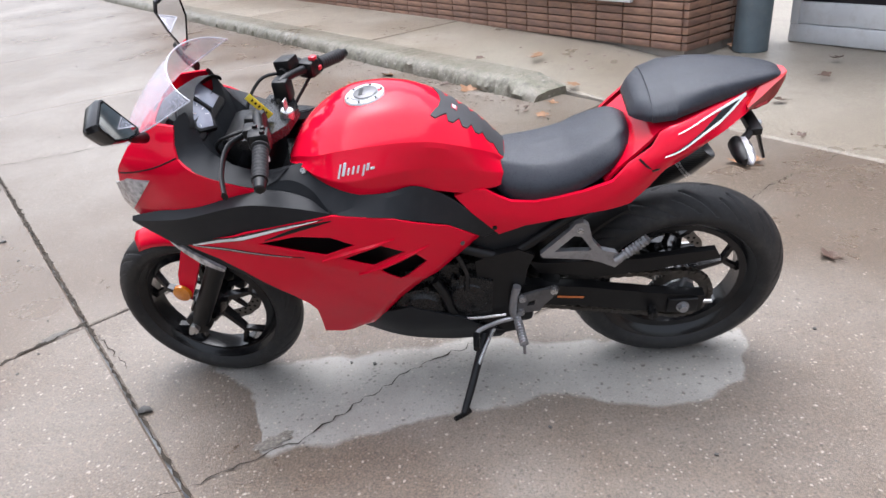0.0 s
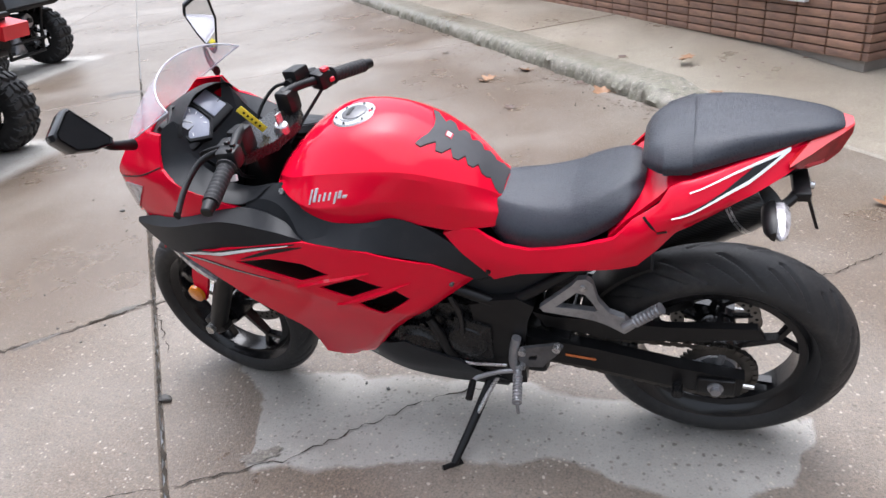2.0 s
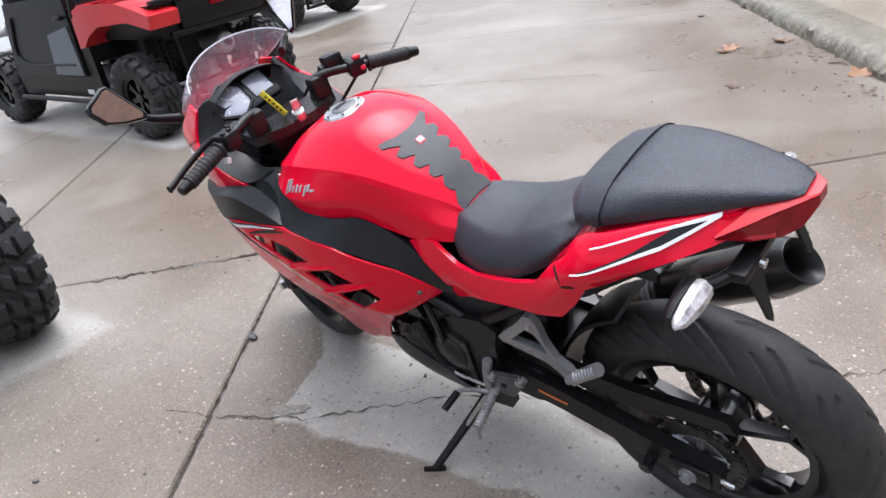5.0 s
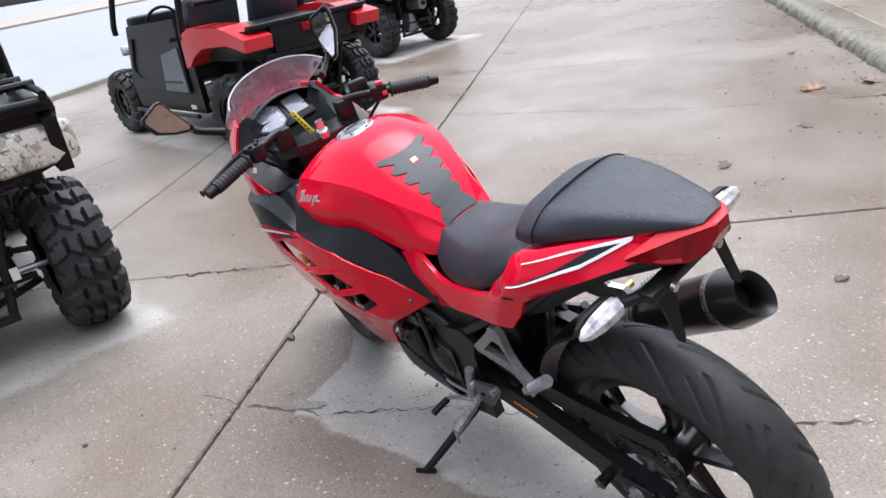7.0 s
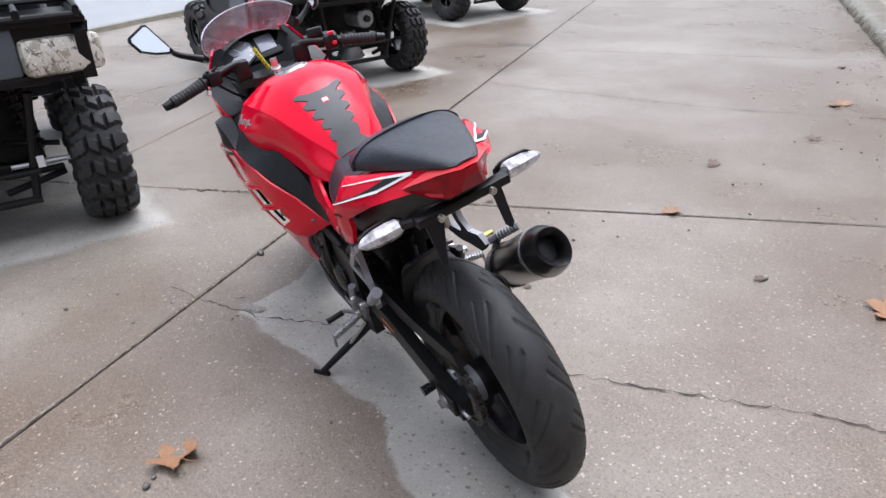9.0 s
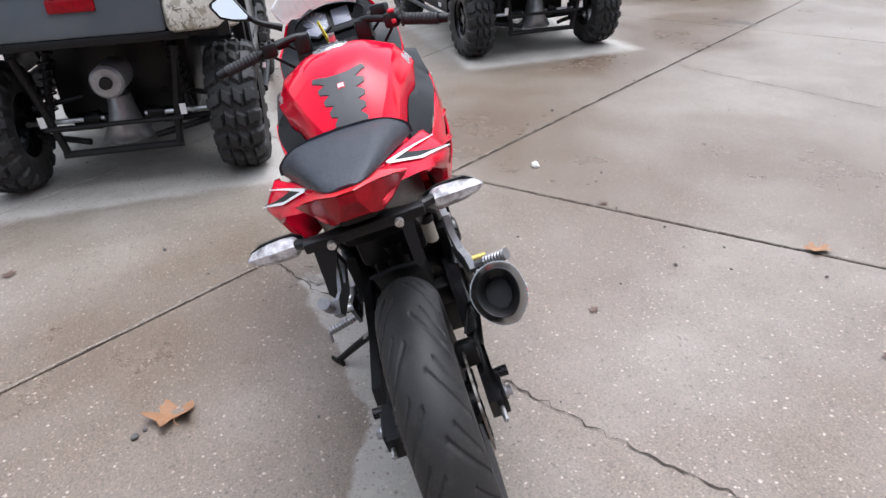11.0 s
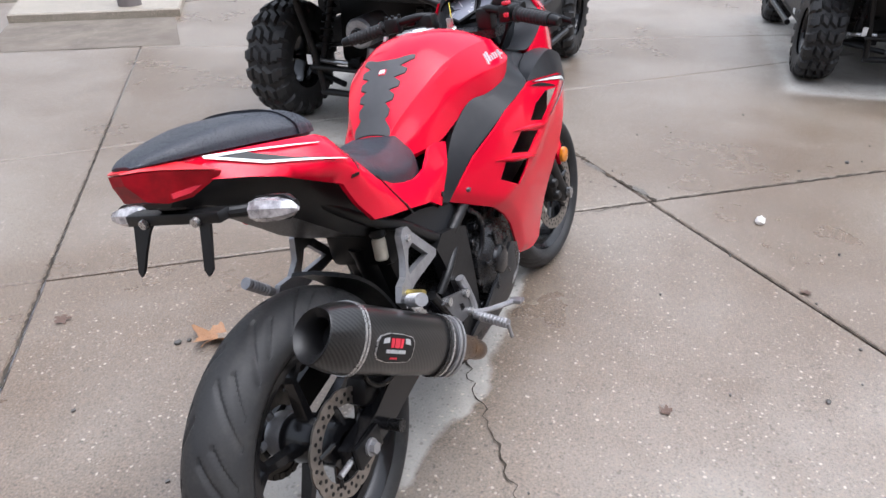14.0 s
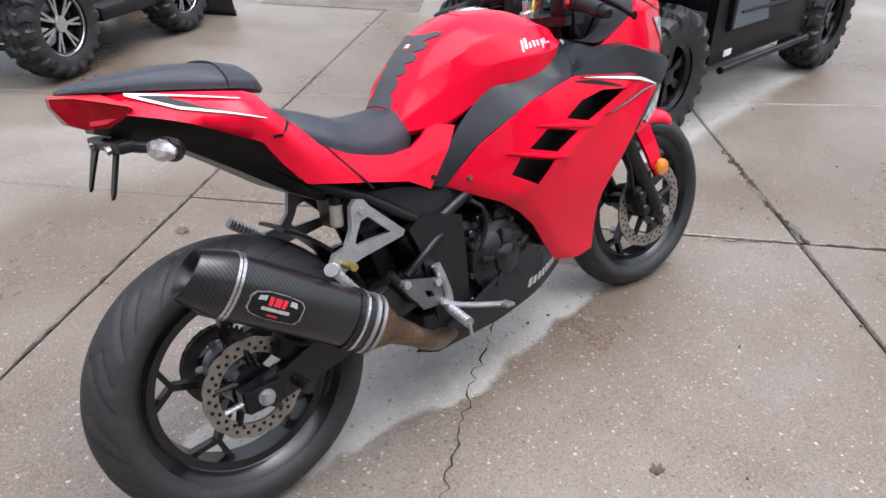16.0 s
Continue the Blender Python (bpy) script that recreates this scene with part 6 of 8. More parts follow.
part("chain_guard", sheet(bmesh.new(), [[(0.43, 0.492), (0.38, 0.480), (0.12, 0.476), (-0.075, 0.494), (-0.092, 0.462), (0.0, 0.448), (0.10, 0.430), (0.24, 0.418), (0.40, 0.445)]], lambda x, z: Vector((x, 0.112, z)), (0, -0.02, 0), 0.04), BLACK, bike, "black plastic chain guard")
part("warning_label", box(bmesh.new(), (0.315, 0.134, 0.366), (0.075, 0.002, 0.006), (0, -6, 0)), ORANGE, bike, "thin orange warning label")
# chain: a loop of links
bm = bmesh.new()
path = []
for i in range(30):
    t = radians(90 + 180 * i / 29)
    path.append(Vector((0.089 * math.cos(t), 0.089, 0.313 + 0.089 * math.sin(t))))
path += [Vector((0.525 * k, 0.089, 0.224 + 0.096 * k)) for k in [j / 34 for j in range(1, 34)]]
for i in range(12):
    t = radians(-90 + 180 * i / 11)
    path.append(Vector((0.52 + 0.040 * math.cos(t), 0.089, 0.362 + 0.040 * math.sin(t))))
path += [Vector((0.52 * (1 - k), 0.089, 0.402 + 0.0 * k)) for k in [j / 34 for j in range(1, 34)]]
for i, (a, b) in enumerate(zip(path, path[1:] + path[:1])):
    mid_ = (a + b) / 2
    d = b - a
    ang = math.degrees(math.atan2(d.z, d.x))
    for y in ((0.0055, -0.0055) if i % 2 else (0.0080, -0.0080)):
        box(bm, (mid_.x, 0.089 + y, mid_.z), (d.length * 1.25, 0.0020, 0.0125), (0, -ang, 0))
    if i % 2:
        box(bm, mid_, (d.length * 0.7, 0.011, 0.008), (0, -ang, 0))
tagged(part("drive_chain", bm, CHAIN, bike, "greasy steel drive chain", smooth=False), kind="stuff")
part("rear_caliper", box(bmesh.new(), (0.100, -0.090, 0.372), (0.085, 0.052, 0.058), (0, 28, 0), 0.012), BLACK, bike, "black rear brake caliper")
part("brake_hose", tube(bmesh.new(), [(0.13, -0.10, 0.40), (0.17, -0.13, 0.45), (0.10, -0.14, 0.47), (0.06, -0.13, 0.43), (0.12, -0.13, 0.38), (0.24, -0.13, 0.40), (0.34, -0.13, 0.42)], 0.0055, 8), BLACK, bike)

# -- silencer
ex0, ex1 = Vector((0.275, -0.222, 0.372)), Vector((-0.098, -0.186, 0.632))
ed = (ex1 - ex0).normalized()
eu = ed.cross(Vector((0, 1, 0))).normalized()
ew = Vector((0, 1, 0)) - ed * ed.y
ew.normalize()
def ex_ring(t, k, skew=0.0):
    """Rounded hexagonal section of the silencer."""
    c = ex0 + (ex1 - ex0) * t
    out = []
    for i in range(36):
        a = 2 * math.pi * i / 36
        r = 0.066 * k * (1.0 - 0.07 * abs(math.sin(1.5 * a + 0.3)) ** 1.0)
        y, z = math.cos(a) * r * 0.86, math.sin(a) * r
        out.append(c + ew * y + eu * z + ed * (skew * z))
    return out


bm = loft(bmesh.new(), [ex_ring(0.16, 0.93), ex_ring(0.18, 0.97), ex_ring(0.83, 1.0)], caps=False)
uvl = bm.loops.layers.uv.new("UVMap")
for f in bm.faces:
    for lp in f.loops:
        q = lp.vert.co - ex0
        lp[uvl].uv = (q.dot(ed), math.atan2(q.dot(eu), q.dot(ew)) * 0.06)
muf = part("silencer", bm, CARBON, bike, "carbon fibre silencer with a badge and steel bands", 60)
bm = loft(bmesh.new(), [ex_ring(0.83, 1.01), ex_ring(0.84, 1.02), ex_ring(0.91, 0.94, 0.08), ex_ring(0.985, 0.80, 0.16), ex_ring(1.0, 0.76, 0.16)], caps=False)
uvl = bm.loops.layers.uv.new("UVMap")
for f in bm.faces:
    for lp in f.loops:
        q = lp.vert.co - ex0
        lp[uvl].uv = (q.dot(ed), math.atan2(q.dot(eu), q.dot(ew)) * 0.06)
part("end_cap", bm, CARBON, muf, "tapered carbon end cap", 60)
part("outlet", loft(bmesh.new(), [ex_ring(1.0, 0.765, 0.16), ex_ring(1.004, 0.74, 0.16), ex_ring(0.975, 0.50, 0.16), ex_ring(0.86, 0.46, 0.08)], caps=False), BLACK, muf, "black outlet ring", 50)
part("baffle", loft(bmesh.new(), [ex_ring(0.88, 0.48, 0.08), ex_ring(0.85, 0.40)]), BLACK, muf)
for t in (0.820, 0.838):
    part("rivet_band", loft(bmesh.new(), [ex_ring(t - 0.006, 1.0), ex_ring(t - 0.006, 1.035), ex_ring(t + 0.006, 1.035), ex_ring(t + 0.006, 1.0)], caps=False), STEEL, muf)
for t, k in ((0.250, 0.010), (0.165, 0.010), (0.130, 0.008)):
    part("band", loft(bmesh.new(), [ex_ring(t - k, 0.95), ex_ring(t - k, 1.035), ex_ring(t + k, 1.035), ex_ring(t + k, 0.95)], caps=False), ALLOY if t < 0.17 else ENGINE, muf)
part("band", loft(bmesh.new(), [ex_ring(0.215, 0.97), ex_ring(0.215, 1.04), ex_ring(0.228, 1.04), ex_ring(0.228, 0.97)], caps=False), STEEL, muf)
part("inlet_cone", loft(bmesh.new(), [ex_ring(0.17, 0.93), ex_ring(0.10, 0.86), ex_ring(0.0, 0.50), ex_ring(-0.12, 0.40)]), BROWNPIPE, muf, "heat-tinted inlet cone")
part("link_pipe", tube(bmesh.new(), [ex0 - ed * 0.04, ex0 - ed * 0.10 + Vector((0, 0.01, -0.004)), Vector((0.43, -0.165, 0.262)), Vector((0.52, -0.11, 0.238)), Vector((0.64, -0.07, 0.235))], 0.024, 16), BROWNPIPE, bike, "heat-tinted link pipe")
# badge plate on the outer side
def badge(t, h, lift):
    c = ex0 + (ex1 - ex0) * t
    a = math.radians(168) + h / 0.062
    r = 0.066 * 1.0 * (1.0 - 0.07 * abs(math.sin(1.5 * a + 0.3))) + lift
    return c + ew * math.cos(a) * r * 0.86 + eu * math.sin(a) * r
def badge_sheet(loop, lift):
    return sheet(bmesh.new(), [loop], lambda t, h: badge(0.65 + (t - 0.47) * 0.88, h * 0.44, lift), (0, 0.002, 0), 0.02)
BADGE = [(0.34, -0.030), (0.36, -0.052), (0.43, -0.056), (0.52, -0.056), (0.58, -0.044), (0.60, -0.024), (0.60, 0.024), (0.58, 0.044), (0.52, 0.056), (0.43, 0.056), (0.36, 0.048), (0.34, 0.030)]
part("badge_rim", badge_sheet([(0.47 + (a - 0.47) * 1.06, b * 1.08) for a, b in BADGE], 0.002), STEEL, muf)
bd = part("badge", badge_sheet(BADGE, 0.0035), BLACK, muf, "black badge with red and silver bars")
for lo_, mt in (([(0.43, 0.004), (0.425, 0.040), (0.445, 0.040), (0.447, 0.004)], LABELRED), ([(0.455, 0.004), (0.452, 0.040), (0.487, 0.040), (0.487, 0.004)], LABELRED), ([(0.495, 0.004), (0.495, 0.040), (0.515, 0.040), (0.513, 0.004)], LABELRED), ([(0.40, -0.018), (0.40, -0.004), (0.54, -0.004), (0.54, -0.018)], SILVER), ([(0.45, -0.042), (0.45, -0.034), (0.50, -0.034), (0.50, -0.042)], LABELRED), ([(0.37, 0.018), (0.38, 0.040), (0.41, 0.042), (0.41, 0.022)], SILVER), ([(0.53, 0.022), (0.53, 0.042), (0.565, 0.036), (0.57, 0.018)], SILVER)):
    part("badge_bar", badge_sheet(lo_, 0.005), mt, muf)
part("hanger_strap", box(bmesh.new(), (0.205, -0.196, 0.500), (0.022, 0.006, 0.080), (0, -34, 0), 0.002), STEEL, bike)
part("hanger_bolt", cyl(bmesh.new(), (0.225, -0.165, 0.530), (0.225, -0.204, 0.530), 0.009, seg=16), GOLD, bike)

# -- foot rests
for s in (1, -1):
    ph = part("passenger_hanger", sheet(bmesh.new(), [[(0.400, 0.548), (0.392, 0.536), (0.245, 0.518), (0.205, 0.505), (0.185, 0.530), (0.205, 0.556), (0.240, 0.560), (0.264, 0.590), (0.274, 0.638), (0.288, 0.650), (0.308, 0.646), (0.320, 0.628)], [(0.362, 0.555), (0.312, 0.606), (0.292, 0.602), (0.266, 0.560), (0.272, 0.552)]], lambda x, z, s=s: Vector((x, s * (0.150 + 0.25 * max(0, 0.28 - x)), z)), (0, -0.016 * s, 0), 0.03), ALLOY, bike, "silver cast passenger foot rest hanger")
    part("hanger_bolt", cyl(bmesh.new(), (0.296, s * 0.140, 0.624), (0.296, s * 0.156, 0.624), 0.008, seg=6), STEEL, ph)
    bm = bmesh.new()
    a, b = (Vector((0.205, s * 0.176, 0.535)), Vector((0.128, s * 0.172, 0.602))) if s > 0 else (Vector((0.195, s * 0.176, 0.530)), Vector((0.150, s * 0.245, 0.560)))
    tube(bm, [a + (b - a) * k / 40 for k in range(41)], lambda t: 0.011 + (0.003 if t > 0.25 and int(t * 40) % 4 < 2 else 0.0), 10, smooth=False)
    part("passenger_peg", bm, ALLOY, ph)
    rh = part("rider_hanger", sheet(bmesh.new(), [[(0.350, 0.430), (0.362, 0.440), (0.455, 0.412), (0.468, 0.372), (0.455, 0.345), (0.405, 0.350), (0.392, 0.372), (0.372, 0.395)], [(0.415, 0.395), (0.435, 0.388), (0.440, 0.372), (0.420, 0.375)]], lambda x, z, s=s: Vector((x, s * 0.166, z)), (0, -0.010 * s, 0), 0.04), ALLOY_DARK, bike, "dull silver heel plate")
    part("hanger_arm", tube(bmesh.new(), [(0.465, s * 0.155, 0.44), (0.475, s * 0.160, 0.40), (0.480, s * 0.165, 0.355), (0.470, s * 0.168, 0.335)], 0.012, 10), ALLOY, rh)
    for q in ((0.452, 0.405), (0.458, 0.352), (0.365, 0.430)):
        part("hanger_bolt", cyl(bmesh.new(), (q[0], s * 0.160, q[1]), (q[0], s * 0.176, q[1]), 0.010, seg=12), STEEL, rh)
    bm = bmesh.new()
    a, b = Vector((0.470, s * 0.170, 0.335)), Vector((0.455, s * 0.262, 0.322))
    tube(bm, [a + (b - a) * k / 40 for k in range(41)], lambda t: 0.0105 + (0.0025 if t > 0.15 and int(t * 40) % 4 < 2 else 0.0), 10, smooth=False)
    tube(bm, [b, b + Vector((0.0, 0.004 * s, -0.035))], 0.0045, 8, smooth=False)
    part("rider_peg", bm, ALLOY, rh, "ribbed silver foot rest")
part("gear_lever", tube(bmesh.new(), [(0.475, 0.165, 0.325), (0.52, 0.170, 0.318), (0.575, 0.180, 0.300), (0.590, 0.190, 0.292)], 0.0065, 8), ALLOY, bike)
part("gear_peg", cyl(bmesh.new(), (0.590, 0.190, 0.292), (0.588, 0.245, 0.290), 0.0095, seg=14), BLACK, bike)
part("gear_rod", tube(bmesh.new(), [(0.50, 0.160, 0.335), (0.60, 0.158, 0.325), (0.645, 0.150, 0.330)], 0.0045, 8), STEEL, bike)
part("brake_pedal", tube(bmesh.new(), [(0.455, -0.172, 0.350), (0.50, -0.185, 0.330), (0.56, -0.200, 0.310), (0.605, -0.215, 0.298)], 0.0075, 8), ALLOY, bike)
part("brake_pedal_tip", box(bmesh.new(), (0.610, -0.222, 0.298), (0.03, 0.035, 0.010), (0, 8, 0), 0.003), ALLOY, bike)
part("brake_cylinder", tube(bmesh.new(), [(0.40, -0.150, 0.37), (0.365, -0.150, 0.42), (0.34, -0.148, 0.46)], 0.011, 10), BLACK, bike)
part("lower_frame", box(bmesh.new(), (0.50, -0.03, 0.265), (0.17, 0.22, 0.11), bevel=0.02), BLACK, bike)
# -- side stand
part("side_stand", tube(bmesh.new(), [(0.555, 0.105, 0.245), (0.575, 0.150, 0.205), (0.612, 0.250, 0.140), (0.640, 0.318, 0.094)], lambda t: 0.0145 - 0.004 * t, 12), BLACK, bike, "black steel side stand")
part("stand_foot", tube(bmesh.new(), [(0.622, 0.305, 0.090), (0.650, 0.325, 0.086), (0.668, 0.338, 0.088)], 0.014, 10, flat=0.5), BLACK, bike)
part("stand_spring", tube(bmesh.new(), [(0.53, 0.135, 0.27), (0.56, 0.165, 0.225), (0.59, 0.205, 0.175)], 0.006, 8), STEEL, bike)
part("stand_bracket", box(bmesh.new(), (0.545, 0.115, 0.245), (0.06, 0.04, 0.05), bevel=0.008), BLACK, bike)

# -- rear signals and plate bracket
br = part("plate_bracket", box(bmesh.new(), (-0.112, 0, 0.856), (0.030, 0.215, 0.020), bevel=0.004), BLACK, bike, "black steel number plate bracket")
part("bracket_neck", box(bmesh.new(), (-0.085, 0, 0.872), (0.06, 0.07, 0.03), (0, 20, 0), 0.006), BLACK, br)
for s in (1, -1):
    part("bracket_arm", sheet(bmesh.new(), [[(0.862, 0.038), (0.862, 0.094), (0.774, 0.094), (0.766, 0.087), (0.774, 0.080), (0.800, 0.072), (0.835, 0.058)] if s > 0 else [(0.862, -0.084), (0.862, -0.060), (0.778, -0.062), (0.768, -0.071), (0.778, -0.080)]], lambda z, y: Vector((-0.122 - 0.35 * (0.86 - z), y, z)), (0.006, 0, 0), 0.04), BLACK, br)
    part("bracket_bolt", cyl(bmesh.new(), (-0.128, s * 0.06, 0.853), (-0.136, s * 0.06, 0.852), 0.008, seg=10), STEEL, br)
    stalk = part("rear_signal", tube(bmesh.new(), [(-0.105, s * 0.090, 0.856), (-0.092, s * 0.110, 0.852), (-0.072, s * 0.130, 0.848)], 0.010, 10), BLACK, bike, "turn signal with a clear lens on a black stalk")
    bm = bmesh.new()
    rings = []
    for t, k in ((-0.038, 0.6), (-0.030, 0.92), (-0.010, 1.0), (0.020, 0.92), (0.046, 0.62), (0.058, 0.15)):
        rings.append([Vector((-0.019 * k * math.cos(a), t, 0.020 * k * math.sin(a))) for a in [2 * math.pi * (i + 0.5) / 8 for i in range(8)]])
    loft(bm, rings)
    M = pose(-0.072, s * 0.160, 0.845, 0, 0, 0 if s > 0 else 180)
    part("lens", bm, CLEARLENS, stalk, "clear faceted lens", 25, m=M)
    bm = bmesh.new()
    rings = []
    for t, k in ((-0.046, 0.5), (-0.030, 1.02), (0.0, 1.08), (0.03, 0.95), (0.050, 0.5)):
        rings.append([Vector((0.006 + 0.020 * k * math.cos(a), t, 0.020 * k * math.sin(a))) for a in [radians(-95 + 190 * i / 12) for i in range(13)]])
    loft(bm, rings)
    part("lens_back", bm, BLACK, stalk, m=pose(-0.068, s * 0.160, 0.845))

# ---- off-road vehicles parked round about: x forward from the rear axle, y to the left ----
def knobbly_tyre(R, W, rim):
    """A mud tyre in one skin: blocks of tread in staggered rows raised from the carcass."""
    bm = bmesh.new()
    seg, rows, n = 216, 33, 18
    base = R - 0.024
    rings = []
    for k in range(seg):
        th = 2 * math.pi * k / seg
        ring = []
        for i in range(rows):
            v = -1 + 2 * i / (rows - 1)
            a = abs(v)
            if a < 0.62:
                h = v / 0.62 * W * 0.44
                r = base - 0.022 * (a / 0.62) ** 2.5
                nx, ny = 1.0, 0.0
            else:
                q = (a - 0.62) / 0.38
                r = base - 0.022 - (base - 0.022 - rim) * q ** 1.15
                h = math.copysign(W * (0.44 + 0.075 * math.sin(q * 2.6) - 0.05 * q), v)
                nx, ny = (0.7, 0.5) if q < 0.4 else (0.0, 0.0)
            ph = th / (2 * math.pi) * n
            up = 0.0
            if a < 0.30:
                f = (ph + (0.5 if v > 0 else 0.0) + 1.5 * v) % 1.0
                up = 1.0 if f < 0.58 and a > 0.02 else 0.0
            elif a < 0.60:
                f = (ph + (0.0 if v > 0 else 0.5) - 0.6 * a * (1 if v > 0 else -1)) % 1.0
                up = 1.0 if f < 0.62 and a > 0.34 else 0.0
            elif nx and a < 0.78:
                f = (ph + (0.0 if v > 0 else 0.5) - 0.36 * (1 if v > 0 else -1)) % 1.0
                up = 0.9 if f < 0.5 else 0.0
            r += 0.022 * up * nx
            h += math.copysign(0.022 * up * ny, v)
            ring.append(Vector((r * math.cos(th), h, r * math.sin(th))))
        rings.append(ring)
    return loft(bm, rings, closed=False, loop=True)


TYRE_ME = finish(knobbly_tyre(0.335, 0.25, 0.165), RUBBER, "off_road_tyre", 30)
LOW_TYRE_ME = finish(knobbly_tyre(0.335, 0.25, 0.194), RUBBER, "low_profile_tyre", 30)


def rim_bm(r, y):
    bm = bmesh.new()
    lathe(bm, [(r + 0.006, y + 0.012), (r + 0.010, y), (r - 0.012, y - 0.012), (r - 0.022, y - 0.05), (r - 0.030, -0.06), (r - 0.036, -0.06), (r - 0.030, y - 0.05), (r - 0.018, y - 0.004)], 44, closed=True)
    return bm


def spoke_into(bm, t, g, r, y, w):
    a = Vector((0.035 * math.cos(t), y - 0.018, 0.035 * math.sin(t)))
    b = Vector((r * math.cos(t + g), y - 0.012, r * math.sin(t + g)))
    s = (b - a).cross(Vector((0, 1, 0))).normalized() * w
    return loft(bm, [[p + s, p - s, p - s + Vector((0, -0.018, 0)), p + s + Vector((0, -0.018, 0))] for p in (a, b)])


def hub_into(bm, y):
    return lathe(bm, [(0.001, y - 0.004), (0.040, y - 0.006), (0.046, y - 0.02), (0.046, y - 0.05), (0.001, y - 0.05)], 24, "Y")


def spoked(bm, r, y, n, w):
    for k in range(n):
        for g in (-0.12, 0.12):
            spoke_into(bm, 2 * math.pi * k / n, g, r, y, w)
    return hub_into(bm, y)


DARK_RIM_ME = finish(spoked(rim_bm(0.165, 0.085), 0.150, 0.085, 6, 0.011), GLOSS_BLACK, "dark_rim", 35)
BRIGHT_RIM_ME = finish(spoked(rim_bm(0.165, 0.085), 0.150, 0.085, 7, 0.009), GLOSS_BLACK, "machined_rim", 35)
BRIGHT_LIP_ME = finish(lathe(bmesh.new(), [(0.178, 0.094), (0.182, 0.084), (0.152, 0.080), (0.158, 0.092)], 44, closed=True), STEEL, "rim_lip", 35)
BRIGHT_HUB_ME = finish(hub_into(bmesh.new(), 0.090), STEEL, "hub_cap", 35)
BRIGHT_SPOKE_MES = [finish(spoke_into(bmesh.new(), 0, g, 0.150, 0.090, 0.0065), STEEL, "spoke", 35) for g in (-0.12, 0.12)]


def put_wheels(v, base, half, r=0.335, bright=False):
    k = r / 0.335
    for x in (0, base):
        for s in (1, -1):
            w = new("wheel", LOW_TYRE_ME if bright else TYRE_ME)
            w.parent = v
            w.matrix_local = pose(x, s * half, r, 0, random.uniform(0, 90), 0 if s > 0 else 180) @ Matrix.Diagonal((k, k, k, 1))
            tagged(w, "knobbly black off-road tyre on a rim")
            c = new("rim", BRIGHT_RIM_ME if bright else DARK_RIM_ME)
            c.parent = w
            if bright:
                c.matrix_local = Matrix.Diagonal((1.17, 1, 1.17, 1))
                faces = [("rim_lip", BRIGHT_LIP_ME, 0), ("hub_cap", BRIGHT_HUB_ME, 0)]
                faces += [("spoke", me, -360 * i / 7) for i in range(7) for me in BRIGHT_SPOKE_MES]
                for name, me, turn in faces:
                    c = new(name, me)
                    c.parent = w
                    c.matrix_local = pose(0, 0, 0, 0, turn, 0) @ Matrix.Diagonal((1.17, 1, 1.17, 1))


